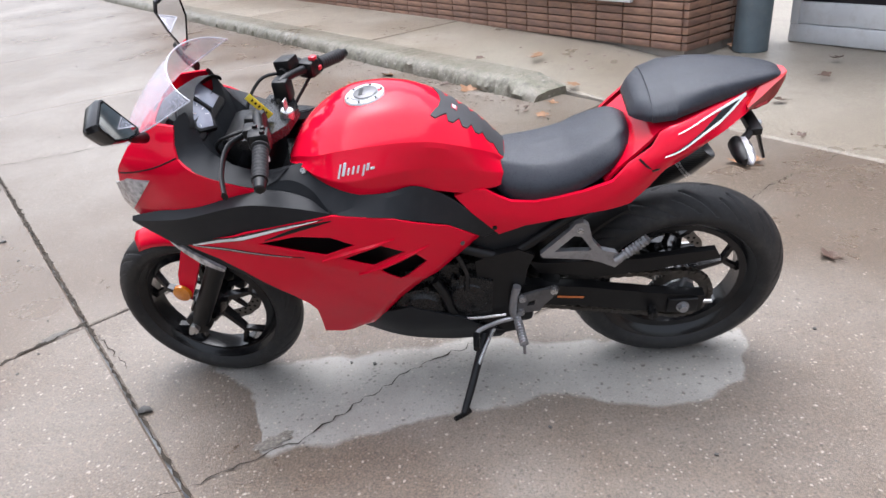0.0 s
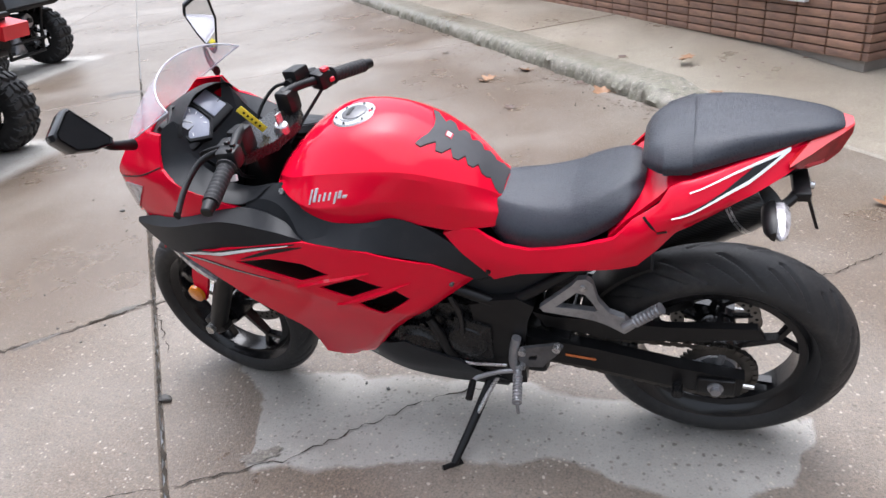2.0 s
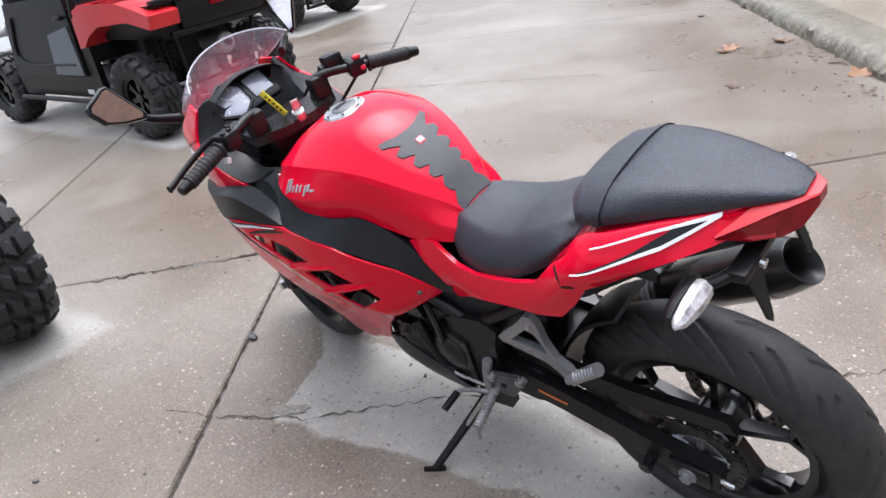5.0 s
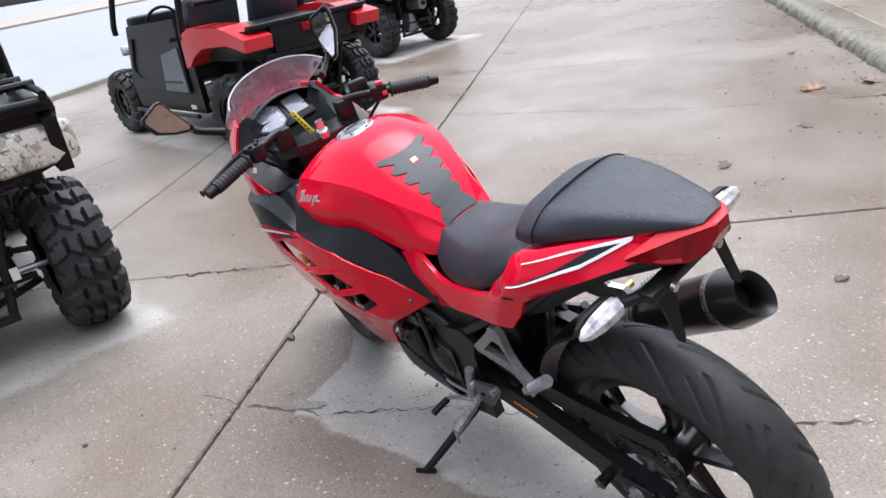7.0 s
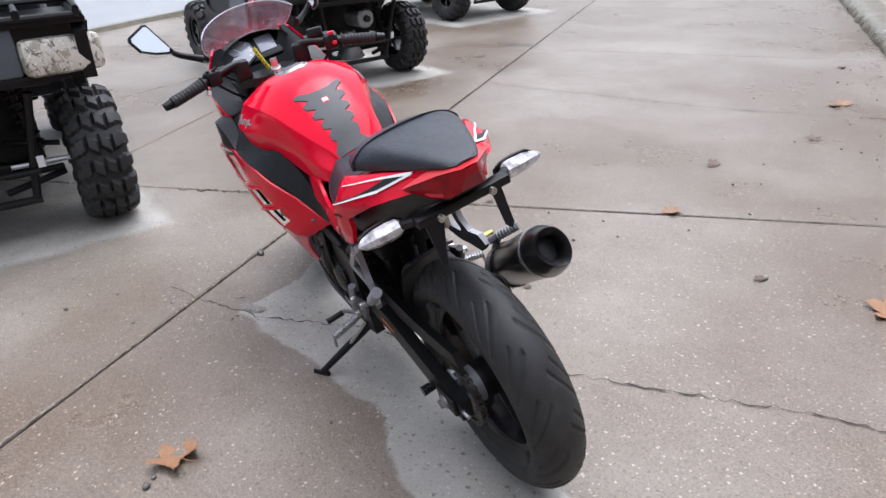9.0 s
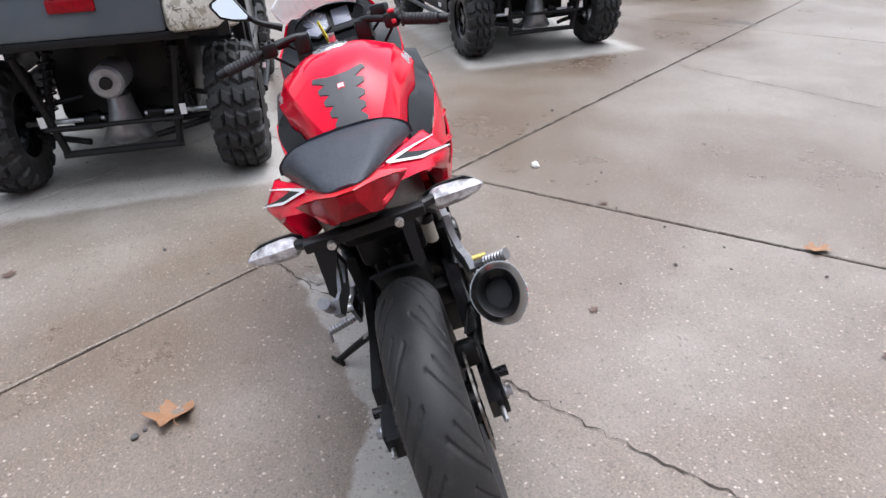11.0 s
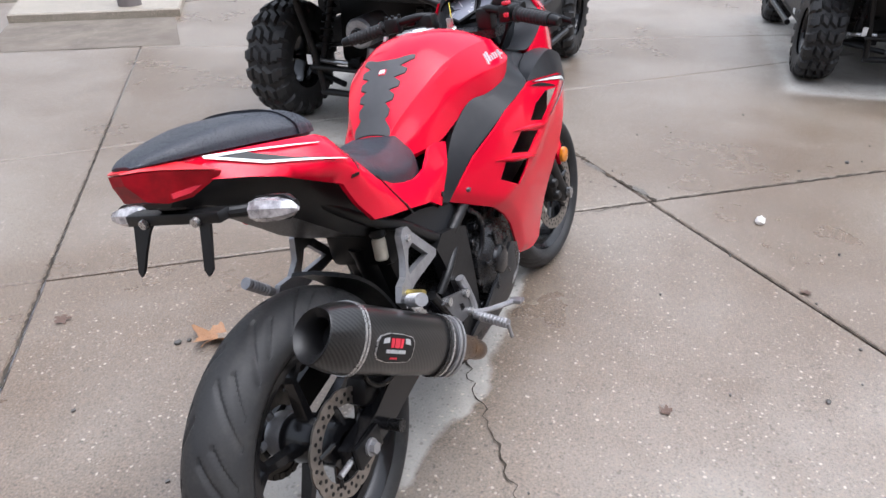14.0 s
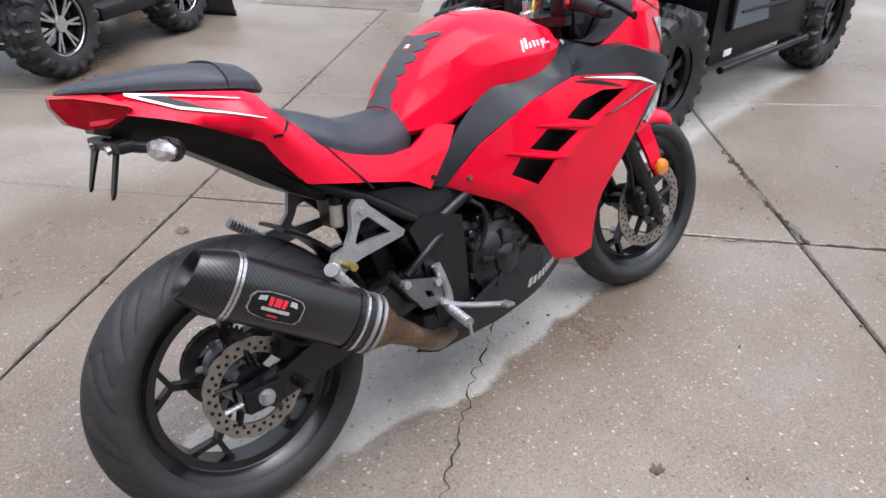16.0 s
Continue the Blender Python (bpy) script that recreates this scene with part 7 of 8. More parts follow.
def running_gear(v, base, half, r=0.335):
    """Arms, shafts, gearbox and silencer under the tail and the nose."""
    for x, f in ((0, -1), (base, 1)):
        for s in (1, -1):
            for dx in (-0.14, 0.14):
                part("lower_arm", tube(bmesh.new(), [(x + dx, s * 0.16, r - 0.08), (x + dx * 0.3, s * (half - 0.16), r - 0.05)], 0.017, 8, smooth=False), BLACK, v)
            part("upper_arm", tube(bmesh.new(), [(x + 0.08, s * 0.20, r + 0.10), (x, s * (half - 0.15), r + 0.08)], 0.014, 8, smooth=False), BLACK, v)
            part("drive_shaft", tube(bmesh.new(), [(x, s * 0.10, r), (x, s * (half - 0.10), r)], 0.014, 8, smooth=False), STEEL, v)
            part("boot", cyl(bmesh.new(), (x, s * 0.12, r), (x, s * 0.20, r), 0.045, 0.026, 14), BLACK, v)
            sh = part("shock_absorber", cyl(bmesh.new(), (x + 0.05 * f, s * 0.34, r + 0.03), (x - 0.02 * f, s * 0.28, r + 0.44), 0.020, seg=12), BLACK, v)
            bm = bmesh.new()
            a, b = Vector((x + 0.045 * f, s * 0.335, r + 0.08)), Vector((x - 0.01 * f, s * 0.29, r + 0.38))
            pts = []
            u, w = across(b - a)
            for i in range(64):
                t = 2 * math.pi * i / 8
                pts.append(a + (b - a) * i / 63 + (u * math.cos(t) + w * math.sin(t)) * 0.036)
            part("spring", tube(bm, pts, 0.006, 6, smooth=False), BLACK, sh)
    bm = bmesh.new()
    rings = []
    for z, a, b in ((r - 0.115, 0.115, 0.10), (r - 0.10, 0.135, 0.11), (r - 0.03, 0.085, 0.12), (r + 0.05, 0.065, 0.10), (r + 0.12, 0.055, 0.08)):
        rings.append([Vector((-0.02 + b * math.cos(t), a * math.sin(t), z)) for t in [2 * math.pi * i / 16 for i in range(16)]])
    loft(bm, rings)
    part("gearbox", bm, ALLOY, v, "silver cast gearbox casing")
    bm = bmesh.new()
    lathe(bm, [(0.030, -0.30), (0.066, -0.30), (0.078, -0.285), (0.078, -0.06), (0.05, -0.04)], 28, "X", (0.0, -0.03, r + 0.24))
    part("silencer", bm, ALLOY, v, "dull metal silencer")
    part("tail_pipe", cyl(bmesh.new(), (-0.295, -0.03, r + 0.24), (-0.33, -0.03, r + 0.24), 0.026, seg=16), BLACK, v)
    for s in (1, -1):
        part("frame_post", tube(bmesh.new(), [(-0.25, s * 0.36, r + 0.38), (-0.20, s * 0.31, r + 0.12), (-0.17, s * 0.27, r - 0.12)], 0.019, 10, smooth=False), BLACK, v)
        part("paper_label", box(bmesh.new(), (-0.214, s * 0.33 - 0.0, r + 0.06), (0.004, 0.030, 0.055), (0, -8, 0)), WHITE, v)
    part("rear_bar", tube(bmesh.new(), [(-0.17, -0.29, r - 0.125), (-0.17, 0.29, r - 0.125)], 0.019, 10, smooth=False), BLACK, v)
    part("cross_bar", tube(bmesh.new(), [(-0.21, -0.32, r + 0.02), (-0.21, 0.32, r + 0.02)], 0.012, 10, smooth=False), BLACK, v)
    part("skid_plate", box(bmesh.new(), (base / 2, 0, r - 0.05), (base - 0.30, 0.62, 0.05), bevel=0.015), BLACK, v)


def side_by_side(label, m, panel, fender, tail, doors, base=2.0, half=0.56, rack=False, wheel_r=0.335, group="parked off-road vehicles"):
    v = thing("side_by_side", label, "off-road vehicle", m, group)
    put_wheels(v, base, half, wheel_r)
    running_gear(v, base, half, wheel_r)
    # black block added to darken the open space under the bed
    part("underbody_filler", box(bmesh.new(), (0.42, 0, wheel_r + 0.20), (0.50, 0.72, 0.52), bevel=0.05), BLACK, v)
    # cargo bed
    bw = 0.66 if tail else 0.57
    bm = bmesh.new()
    loft(bm, [[Vector((x, y, z)) for y, z in ((-bw, 0.93), (bw, 0.93), (bw - 0.04, 0.73), (0.50, 0.70), (-0.50, 0.70), (0.04 - bw, 0.73))] for x in (-0.36, 0.44)])
    up = pose(0, 0, 0.065 if rack else 0.0)
    part("cargo_bed", bm, BLACK, v, "black plastic cargo bed", m=up)
    tg = part("tailgate", box(bmesh.new(), (-0.375, 0, 0.835), (0.045, 0.74, 0.20), (0, 4, 0), 0.016), panel, v, "plain tailgate panel", m=up)
    part("tailgate_lip", box(bmesh.new(), (-0.385, 0, 0.945), (0.06, 2 * bw - 0.02, 0.035), bevel=0.012), BLACK, tg)
    part("tail_lamp", box(bmesh.new(), (-0.402, 0, 0.875), (0.02, 0.20, 0.060), bevel=0.010), TAILRED, tg, "wide red tail lamp")
    part("bumper", box(bmesh.new(), (-0.365, 0, 0.715), (0.05, 0.92, 0.045), bevel=0.015), BLACK, v, m=up)
    for s in (1, -1):
        bm = sheet(bmesh.new(), [[(-0.40, 0.70), (-0.41, 0.90), (-0.30, 0.955), (0.20, 0.965), (0.42, 0.94), (0.44, 0.80), (0.38, 0.66), (0.30, 0.76), (0.16, 0.80), (-0.12, 0.80), (-0.28, 0.72)] if tail else [(-0.44, 0.79), (-0.46, 0.88), (-0.12, 0.975), (0.28, 0.985), (0.44, 0.93), (0.47, 0.68), (0.39, 0.69), (0.30, 0.76), (0.14, 0.83), (-0.18, 0.845)]], lambda x, z, s=s: Vector((x, s * (0.66 + 0.02 * math.sin(x * 5)), z)), (0, (-0.05 if tail else -0.24) * s, 0), 0.08)
        part("rear_fender", bm, fender, v, "moulded fender over the rear wheel", m=up)
        if tail:
            part("corner_panel", box(bmesh.new(), (-0.365, s * 0.53, 0.805), (0.10, 0.32, 0.155), (0, 6, s * -10), 0.030), tail, v, m=up)
        # side of the cabin
        bm = sheet(bmesh.new(), [[(0.42, 0.30), (base - 0.42, 0.30), (base - 0.36, 0.52), (base - 0.46, 0.66), (base - 0.50, 0.46), (0.55, 0.46), (0.50, 0.95), (0.42, 0.95)]], lambda x, z, s=s: Vector((x, s * 0.64, z)), (0, -0.05 * s, 0), 0.10)
        part("rocker_panel", bm, BLACK, v)
        part("side_step", tube(bmesh.new(), [(0.45, s * 0.70, 0.29), (base - 0.45, s * 0.70, 0.29)], 0.020, 10, smooth=False), BLACK, v)
        if doors:
            d = part("cabin_door", sheet(bmesh.new(), [[(0.56, 0.47), (base - 0.52, 0.47), (base - 0.48, 0.66), (base - 0.60, 1.02), (0.56, 1.06)]], lambda x, z, s=s: Vector((x, s * (0.662 - 0.04 * (z - 0.5)), z)), (0, -0.03 * s, 0), 0.12), BLACK, v, "black cabin door")
            part("grey_panel", sheet(bmesh.new(), [[(0.57, 0.48), (0.98, 0.48), (0.92, 0.78), (0.60, 0.84)]], lambda x, z, s=s: Vector((x, s * (0.672 - 0.04 * (z - 0.5)), z)), (0, -0.02 * s, 0), 0.12), GREYBODY, d, "grey lower door panel")
            part("door_handle", box(bmesh.new(), (0.66, s * 0.668, 0.90), (0.10, 0.03, 0.03), bevel=0.008), DARK, d)
            part("door_rib", tube(bmesh.new(), [(0.64, s * 0.664, 0.56), (base - 0.62, s * 0.664, 0.58), (base - 0.68, s * 0.655, 0.92)], 0.012, 8), DARK, d)
        part("sticker", box(bmesh.new(), (0.62, s * 0.643, 0.345), (0.085, 0.004, 0.035)), WHITE, v)
        # front fender
        bm = sheet(bmesh.new(), [[(base - 0.42, 0.62), (base - 0.40, 0.86), (base - 0.20, 0.98), (base + 0.25, 0.92), (base + 0.48, 0.78), (base + 0.46, 0.66), (base + 0.32, 0.72), (base + 0.16, 0.79), (base - 0.14, 0.79), (base - 0.30, 0.72)]], lambda x, z, s=s: Vector((x, s * 0.66, z)), (0, -0.16 * s, 0), 0.10)
        if tail:
            part("front_fender", bm, fender, v)
        else:
            bm.free()
        part("head_lamp", box(bmesh.new(), (base + (0.45 if tail else 0.26), s * (0.42 if tail else 0.30), 0.80 if tail else 0.76), (0.06, 0.22, 0.10), (0, 20, s * -14), 0.02), CLEARLENS, v)
        # cage
        for pts in (((0.43, s * 0.66, 0.90), (0.34, s * 0.64, 1.30), (0.44, s * 0.55, 1.86)), ((0.44, s * 0.55, 1.86), (1.30, s * 0.52, 1.88), (1.48, s * 0.54, 1.78)), ((1.48, s * 0.54, 1.78), (base - 0.28, s * 0.60, 1.10), (base - 0.22, s * 0.60, 0.95))):
            part("cage_tube", tube(bmesh.new(), pts, 0.026, 10, 4), BLACK, v)
        # seat
        st = part("seat", box(bmesh.new(), (0.82, s * 0.30, 0.62), (0.50, 0.50, 0.14), (0, -6, 0), 0.05), VINYL, v)
        part("seat_back", box(bmesh.new(), (0.57, s * 0.30, 0.92), (0.13, 0.48, 0.56), (0, -12, 0), 0.05), VINYL, st)
    for x, z in ((0.44, 1.86), (1.48, 1.78), (0.37, 1.15)):
        part("cage_cross", tube(bmesh.new(), [(x, -0.53, z), (x, 0.53, z)], 0.024, 10, smooth=False), BLACK, v)
    part("roof", box(bmesh.new(), (1.02, 0, 1.90), (1.0, 1.08, 0.03), bevel=0.012), BLACK, v)
    bm = bmesh.new()
    loft(bm, [[Vector((x, y * w, z)) for y, z in ((-1, zb), (-0.9, zt), (0.9, zt), (1, zb))] for x, w, zt, zb in (((base - 0.45, 0.62, 1.05, 0.60), (base - 0.10, 0.60, 1.02, 0.58), (base + 0.35, 0.52, 0.92, 0.52), (base + 0.52, 0.45, 0.78, 0.50)) if tail else ((base - 0.45, 0.60, 1.02, 0.60), (base - 0.20, 0.48, 0.95, 0.56), (base + 0.20, 0.38, 0.82, 0.52), (base + 0.32, 0.32, 0.70, 0.50)))])
    part("hood", bm, fender if tail else BLACK, v)
    part("dashboard", box(bmesh.new(), (base - 0.46, 0, 0.98), (0.14, 1.10, 0.22), bevel=0.04), BLACK, v)
    bm = bmesh.new()
    cyl(bm, (base - 0.60, 0.30, 0.98), (base - 0.48, 0.30, 0.93), 0.02, seg=10)
    tube(bm, [Vector((base - 0.61, 0.30, 0.985)) + Vector((-0.05 * math.sin(t), 0.16 * math.cos(t), 0.15 * math.sin(t))) for t in [2 * math.pi * i / 12 for i in range(12)]], 0.014, 8, 2, closed=True)
    part("steering_wheel", bm, BLACK, v)
    if rack:
        for y in (-0.62, -0.40, -0.18, 0.18, 0.40, 0.62):
            part("rack_rail", tube(bmesh.new(), [(-0.42, y, 0.96), (-0.38, y, 1.00), (0.36, y, 1.00)], 0.014, 8, 3), BLACK, v, m=up)
        for x, z in ((-0.42, 0.965), (-0.25, 1.015), (0.0, 1.015), (0.28, 1.015)):
            part("rack_bar", tube(bmesh.new(), [(x, -0.64, z), (x, 0.64, z)], 0.014, 8, smooth=False), BLACK, v, m=up)
    return v


side_by_side("camouflage and grey side-by-side with a rear rack on wet concrete", pose(-1.99, 0.73, 0, 0, 0, 177.7), GREYBODY, BLACK, CAMO, True, half=0.58, rack=True)
side_by_side("red side-by-side with black doors and a roll cage", pose(-3.92, 3.72, 0, 0, 0, 183), BLACK, RED_FAR, None, True, base=2.1, wheel_r=0.312)
side_by_side("dark grey side-by-side parked behind the red one", pose(-6.28, 6.98, 0, 0, 0, 184), GREYBODY, GREYBODY, BLACK, False, base=2.0)

# quad with a plough blade
quad = thing("quad_bike", "camouflage quad bike with a black plough blade and machined rims", "off-road vehicle", pose(-0.05, -2.32, 0, 0, 0, 210), "parked off-road vehicles")
put_wheels(quad, 1.34, 0.45, 0.335, True)
running_gear(quad, 1.34, 0.45)
bm = bmesh.new()
loft(bm, [[Vector((x, y * w, z)) for y, z in ((-1, zb), (-0.85, zt), (0.85, zt), (1, zb))] for x, w, zt, zb in ((-0.38, 0.42, 0.86, 0.74), (0.10, 0.45, 0.90, 0.70), (0.35, 0.30, 0.86, 0.48), (0.75, 0.28, 0.84, 0.46), (0.95, 0.38, 0.95, 0.55), (1.30, 0.44, 0.98, 0.70), (1.66, 0.38, 0.84, 0.66))])
part("body", bm, CAMO, quad, "camouflage plastic body")
for x in (0, 1.34):
    for s in (1, -1):
        part("fender", sheet(bmesh.new(), [[(x - 0.42, 0.68), (x - 0.34, 0.80), (x, 0.88), (x + 0.34, 0.80), (x + 0.42, 0.66), (x + 0.34, 0.72), (x, 0.80), (x - 0.34, 0.72)]], lambda a, z, s=s: Vector((a, s * 0.54, z)), (0, -0.24 * s, 0), 0.08), CAMO if x else BLACK, quad)
for s in (1, -1):
    part("foot_well", box(bmesh.new(), (0.67, s * 0.42, 0.32), (0.62, 0.26, 0.10), bevel=0.03), BLACK, quad)
part("seat", box(bmesh.new(), (0.42, 0, 0.92), (0.70, 0.30, 0.12), bevel=0.05), VINYL, quad)
part("handlebar", tube(bmesh.new(), [(0.86, -0.40, 1.12), (0.96, -0.12, 1.08), (0.96, 0.12, 1.08), (0.86, 0.40, 1.12)], 0.014, 10), BLACK, quad)
for x0 in (-0.10, 1.34):
    for k in range(4):
        part("rack_rail", tube(bmesh.new(), [(x0 - 0.28, -0.30 + 0.2 * k, 1.0), (x0 + 0.28, -0.30 + 0.2 * k, 1.0)], 0.012, 8, smooth=False), BLACK, quad)
    for dx in (-0.28, 0.28):
        part("rack_bar", tube(bmesh.new(), [(x0 + dx, -0.36, 1.0), (x0 + dx, 0.36, 1.0)], 0.012, 8, smooth=False), BLACK, quad)
bm = bmesh.new()
rows = []
for i in range(9):
    t = radians(-50 + 100 * i / 8)
    rows.append([Vector((2.06 - 0.16 * math.cos(t), y, 0.27 + 0.27 * math.sin(t) / math.sin(radians(50)))) for y in (-0.62, 0.62)])
loft(bm, rows, closed=False)
pl = part("plough_blade", bm, GLOSS_BLACK, quad, "curved black plough blade")
pl.modifiers.new("thick", "SOLIDIFY").thickness = 0.012
part("blade_edge", box(bmesh.new(), (1.955, 0, 0.03), (0.02, 1.24, 0.05), bevel=0.003), STEEL, quad)
part("blade_top", box(bmesh.new(), (1.955, 0, 0.545), (0.03, 1.24, 0.02), bevel=0.004), YELLOW, quad)
for s in (1, -1):
    part("push_arm", tube(bmesh.new(), [(0.80, s * 0.20, 0.24), (1.90, s * 0.26, 0.22)], 0.025, 8, smooth=False), BLACK, quad)

# white car parked on the far side of the street
car = thing("car", "white car parked far across the street", "car", pose(-48.6, 8.3, 0.12, 0, 0, 124))
CAR_PAINT = surface("white_car_paint", (0.72, 0.72, 0.72), (0.66, 0.66, 0.66), (0.15, 0.25), big=2, fine=60, bump=0.0, coat=0.4)
bm = bmesh.new()
rings = []
for x, w, z0, z1 in ((-2.2, 0.62, 0.45, 0.80), (-2.05, 0.80, 0.30, 0.95), (-1.2, 0.90, 0.25, 1.0), (1.0, 0.90, 0.25, 0.95), (1.9, 0.84, 0.28, 0.80), (2.2, 0.65, 0.40, 0.65)):
    rings.append([Vector((x, y * w, z)) for y, z in ((-1, z0), (1, z0), (1.02, (z0 + z1) / 2), (0.92, z1), (-0.92, z1), (-1.02, (z0 + z1) / 2))])
part("body", loft(bm, rings), CAR_PAINT, car)
part("cabin", loft(bmesh.new(), [[Vector((x, y, z)) for y, z in ((-w, 0.92), (w, 0.92), (w * 0.8, zt), (-w * 0.8, zt))] for x, w, zt in ((-1.75, 0.74, 0.96), (-1.05, 0.78, 1.42), (0.15, 0.78, 1.45), (0.95, 0.76, 0.96))]), BROWNGLASS, car, "dark glazed cabin")
part("roof", box(bmesh.new(), (-0.45, 0, 1.46), (1.15, 1.20, 0.05), bevel=0.02), CAR_PAINT, car)
for x in (-1.35, 1.35):
    for sd in (1, -1):
        w = part("wheel", lathe(bmesh.new(), [(0.18, 0.10), (0.30, 0.10), (0.33, 0.06), (0.33, -0.06), (0.30, -0.10), (0.18, -0.10)], 28, "Y", closed=True), RUBBER, car, m=pose(x, sd * 0.80, 0.33))
        part("rim", cyl(bmesh.new(), (0, -0.07, 0), (0, 0.07, 0), 0.19, seg=20), ALLOY, w)

# ---- fallen leaves and grit ----
def leaf_mesh(seed, size):
    """A dry maple leaf: five ragged lobes, curled, with a stalk."""
    rnd = random.Random(seed)
    pts = []
    n = 40
    for i in range(n):
        t = 2 * math.pi * i / n
        r = 0.55 + 0.38 * abs(math.cos(2.5 * t)) ** 1.3 + rnd.uniform(-0.07, 0.07)
        r *= 1.0 if abs(t - math.pi) > 0.35 else 0.55
        pts.append((r * math.cos(t), r * math.sin(t) * rnd.uniform(0.85, 1.05)))
    bm = bmesh.new()
    cx, cy = rnd.uniform(-1, 1), rnd.uniform(-1, 1)
    lift = lambda x, y: 0.16 * (x * x + y * y) + 0.20 * math.sin(2.2 * x + cx * 3) * math.cos(1.9 * y + cy * 3) + 0.12
    mid = [bm.verts.new(Vector((x * 0.5, y * 0.5, lift(x * 0.5, y * 0.5))) * size) for x, y in pts]
    rim_ = [bm.verts.new(Vector((x, y, lift(x, y))) * size) for x, y in pts]
    c = bm.verts.new(Vector((0, 0, lift(0, 0))) * size)
    ring_faces(bm, mid, rim_)
    for a, b in zip(mid, mid[1:] + mid[:1]):
        bm.faces.new((a, b, c))
    tube(bm, [Vector((-0.3, 0, lift(-0.3, 0))) * size, Vector((-0.9, 0.08, 0.28)) * size, Vector((-1.45, 0.02, 0.40)) * size], 0.018 * size, 5, 3)
    return bm


LEAVES = [finish(leaf_mesh(s, 1.0), LEAF, "leaf", 60) for s in range(5)] + [finish(leaf_mesh(s + 9, 1.0), LEAF_DARK, "leaf", 60) for s in range(2)]
leafrng = random.Random(4)
for x, y, z, size, kind in ((0.32, 5.29, 0, .085, 0), (0.74, 4.45, 0, .05, 1), (2.02, 3.60, 0, .05, 5), (1.60, 3.30, 0, .10, 2), (2.55, 5.70, .05, .07, 3), (0.93, 5.72, .12, .06, 1), (1.48, 2.28, 0, .05, 5), (-0.60, 5.83, 0, .07, 2), (-0.32, 6.04, 0, .07, 0), (0.46, 5.80, .12, .05, 6), (0.90, 5.66, .12, .06, 3), (-0.42, 4.17, 0, .045, 6),
                            (-0.13, 3.47, 0, .055, 0), (-0.62, 5.74, 0, .06, 2), (-0.31, 4.96, 0, .05, 5), (-0.41, 4.13, 0, .03, 6), (0.51, 3.20, 0, .028, 6), (0.93, 3.34, 0, .09, 3), (-0.57, 0.22, 0, .035, 5), (-0.98, 0.34, 0, .035, 6), (-1.31, 0.14, 0, .04, 6), (-0.01, 2.47, 0, .022, 5), (0.21, 0.54, 0, .03, 6), (-0.12, -0.60, 0, .03, 5),
                            (-0.80, 2.89, 0, .025, 6), (1.05, 4.95, .05, .06, 1), (0.86, 4.72, 0, .05, 2), (1.45, 4.55, .04, .05, 0), (-1.2, 6.9, 0, .05, 5), (0.15, 5.55, 0, .04, 6), (2.2, 4.2, .03, .05, 5), (2.7, 4.6, .04, .05, 6), (3.0, 5.0, .05, .06, 5), (-0.9, 7.2, 0, .06, 0)):
    o = new("fallen_leaf", LEAVES[kind])
    o.matrix_world = pose(x, y, z + 0.002, leafrng.uniform(-8, 8), leafrng.uniform(-8, 8), leafrng.uniform(0, 360)) @ Matrix.Diagonal((size, size, size * 0.8, 1))
    tagged(o, "dry brown maple leaf lying on damp concrete" if kind < 5 else "dark rotten leaf stuck to damp concrete", "leaf", "fallen leaves")
near_leaf = new("fallen_leaf", LEAVES[2])
near_leaf.matrix_world = pose(0.13, 1.085, 0.002, 0, 6, 200) @ Matrix.Diagonal((0.078, 0.085, 0.095, 1))
tagged(near_leaf, "large curled orange maple leaf lying on damp concrete", "leaf", "fallen leaves")


def lump(name, x, y, size, mat, label, cat):
    bm = bmesh.new()
    bmesh.ops.create_icosphere(bm, subdivisions=2, radius=size, matrix=Matrix.Diagonal((1, 0.7, 0.45, 1)))
    for v in bm.verts:
        v.co += v.co.normalized() * noise.noise(v.co * 60 + Vector((x, y, 0))) * size * 0.5
    o = part(name, bm, mat)
    o.location = (x, y, size * 0.35)
    tagged(o, label, cat)


for q in ((0.185, 0.985, .013), (0.16, 1.01, .008), (-0.985, 1.745, .022), (0.52, 3.22, .012), (-1.0, 0.95, .012), (-2.2, 3.2, .015), (-0.2, 2.9, .010)):
    lump("pebble", *q, PEBBLE, "small dark pebble on the concrete", "pebble")
lump("chip", -1.34, 2.76, .030, PALE, "pale broken chip on the concrete", "debris")
grit = bmesh.new()
gr = random.Random(8)
for k in range(500):
    c_, d_ = gr.uniform(2.7, 3.3) if k % 2 else gr.uniform(-3, 3.2), gr.uniform(3, 12) if k % 2 else gr.uniform(-3, 9)
    p = lot(c_, d_)
    s_ = gr.uniform(0.003, 0.009)
    box(grit, (p.x, p.y, s_ * 0.3), (s_, s_ * gr.uniform(0.6, 1.6), s_ * 0.6), (0, 0, gr.uniform(0, 90)))
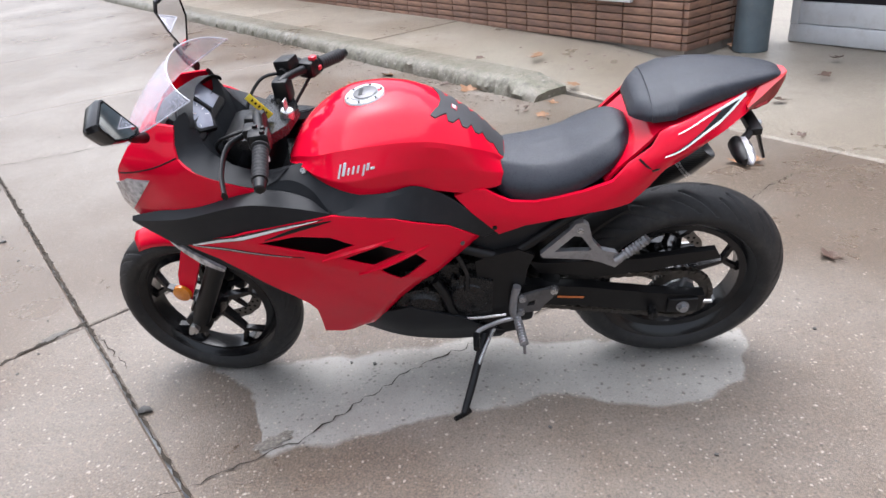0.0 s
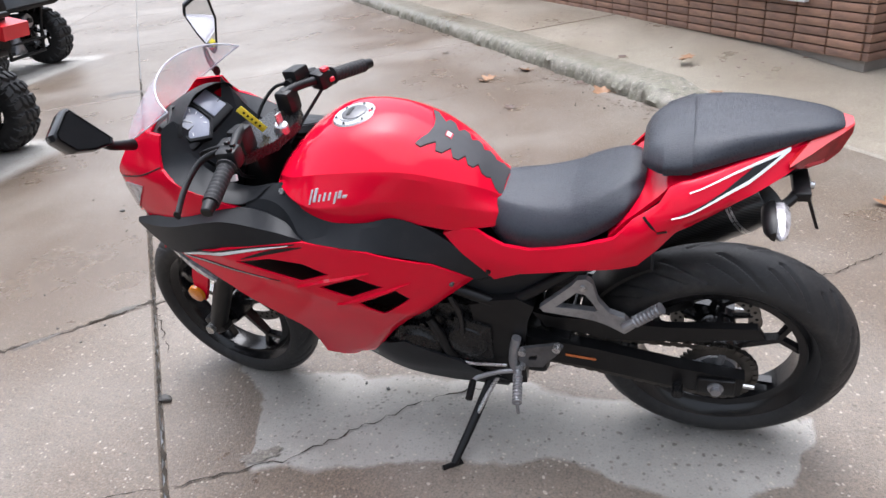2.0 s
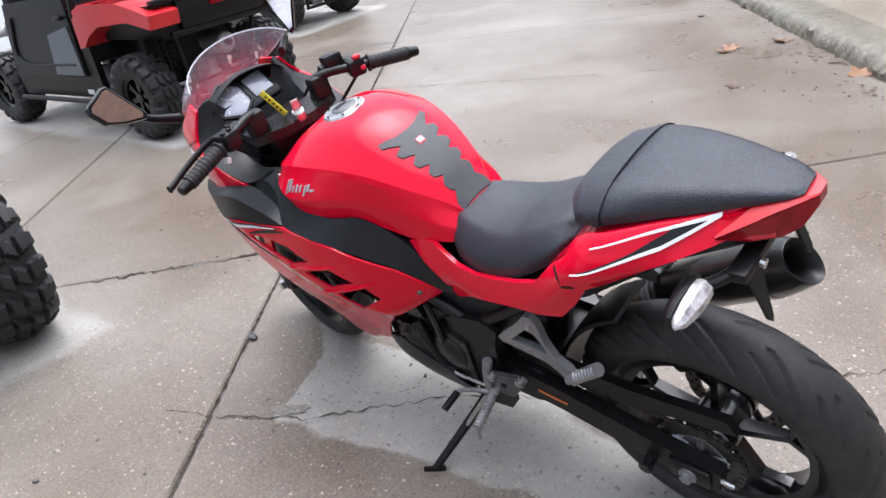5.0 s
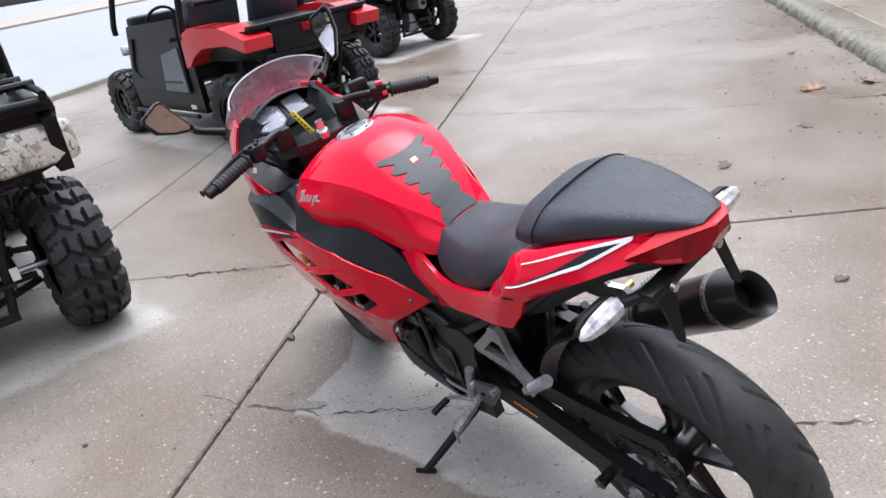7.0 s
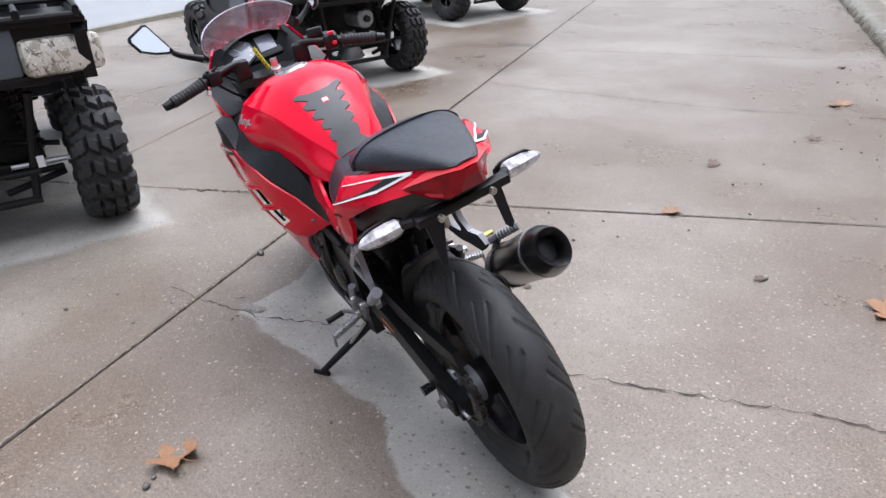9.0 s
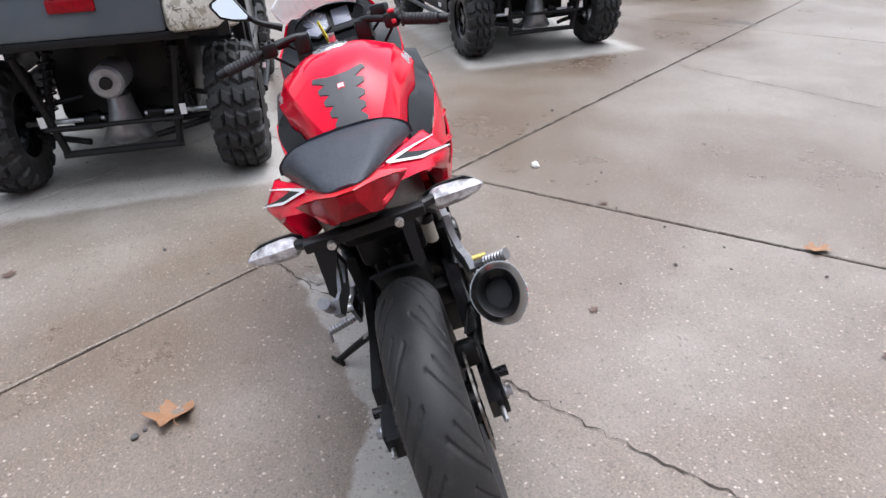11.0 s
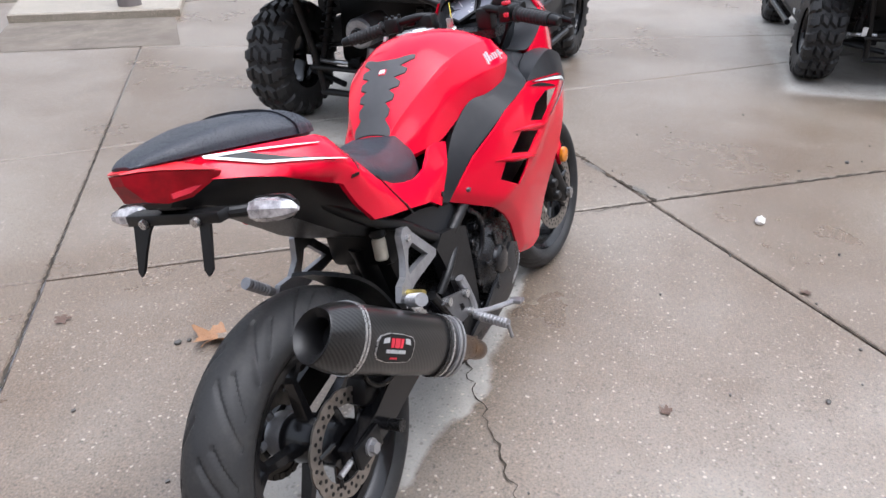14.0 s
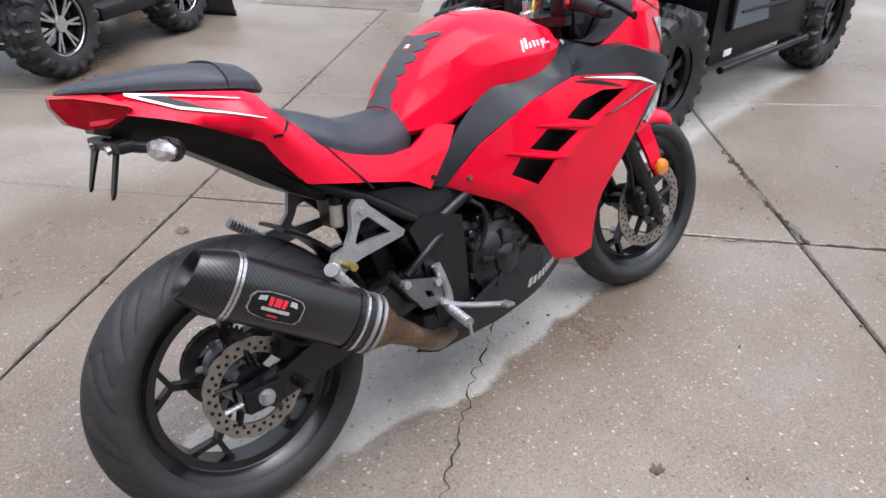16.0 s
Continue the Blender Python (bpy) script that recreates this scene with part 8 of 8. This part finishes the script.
tagged(part("grit", grit, PEBBLE, smooth=False), "loose dark grit along the kerb", "grit", kind="stuff")

# wet leaf scraps gathered along the kerb
scraps = bmesh.new()
lr = random.Random(21)
for k in range(260):
    d_ = 3.4 + 8.5 * lr.random() ** 1.5
    p = lot(lr.gauss(3.20, 0.07) if k % 3 else lr.uniform(3.7, 4.6), d_)
    z_ = 0.004 if k % 3 else 0.15
    s_, a_ = lr.uniform(0.006, 0.024), lr.uniform(0, 6.28)
    vs = []
    for j in range(6):
        t = a_ + j * math.pi / 3
        r = s_ * lr.uniform(0.5, 1.2)
        vs.append(scraps.verts.new((p.x + r * math.cos(t), p.y + r * math.sin(t) * 0.7, z_ + lr.uniform(0, 0.006))))
    scraps.faces.new(vs)
tagged(part("leaf_scraps", scraps, LEAF_DARK, smooth=False), "wet brown scraps of leaf along the kerb", "leaf litter", kind="stuff")


# spalled spots and stains at the joints
def spot(x, y, a, b, turn, mat, seed):
    rnd = random.Random(seed)
    bm = bmesh.new()
    c = bm.verts.new((x, y, 0.0042))
    ring = []
    for i in range(26):
        t = 2 * math.pi * i / 26
        r = rnd.uniform(0.55, 1.0)
        u, w = a * r * math.cos(t), b * r * math.sin(t)
        q = radians(turn)
        ring.append(bm.verts.new((x + u * math.cos(q) - w * math.sin(q), y + u * math.sin(q) + w * math.cos(q), 0.0032)))
    for p_, q_ in zip(ring, ring[1:] + ring[:1]):
        bm.faces.new((c, p_, q_))
    part("spalled_spot", bm, mat, ground)


SPALL = concrete("spalled_concrete", (0.30, 0.28, 0.25), (0.17, 0.15, 0.125), (), 0.5, pits=0.5)
STAIN = concrete("stained_concrete", (0.12, 0.105, 0.09), (0.075, 0.065, 0.055), (), 0.5)
for q in ((-1.50, 2.25, 0.07, 0.022, 42, STAIN, 1), (-0.54, 1.55, 0.08, 0.03, 30, SPALL, 3), (-4.08, 5.86, 0.26, 0.09, 20, STAIN, 4), (-1.72, 2.0, 0.10, 0.02, 48, STAIN, 6)):
    spot(*q)
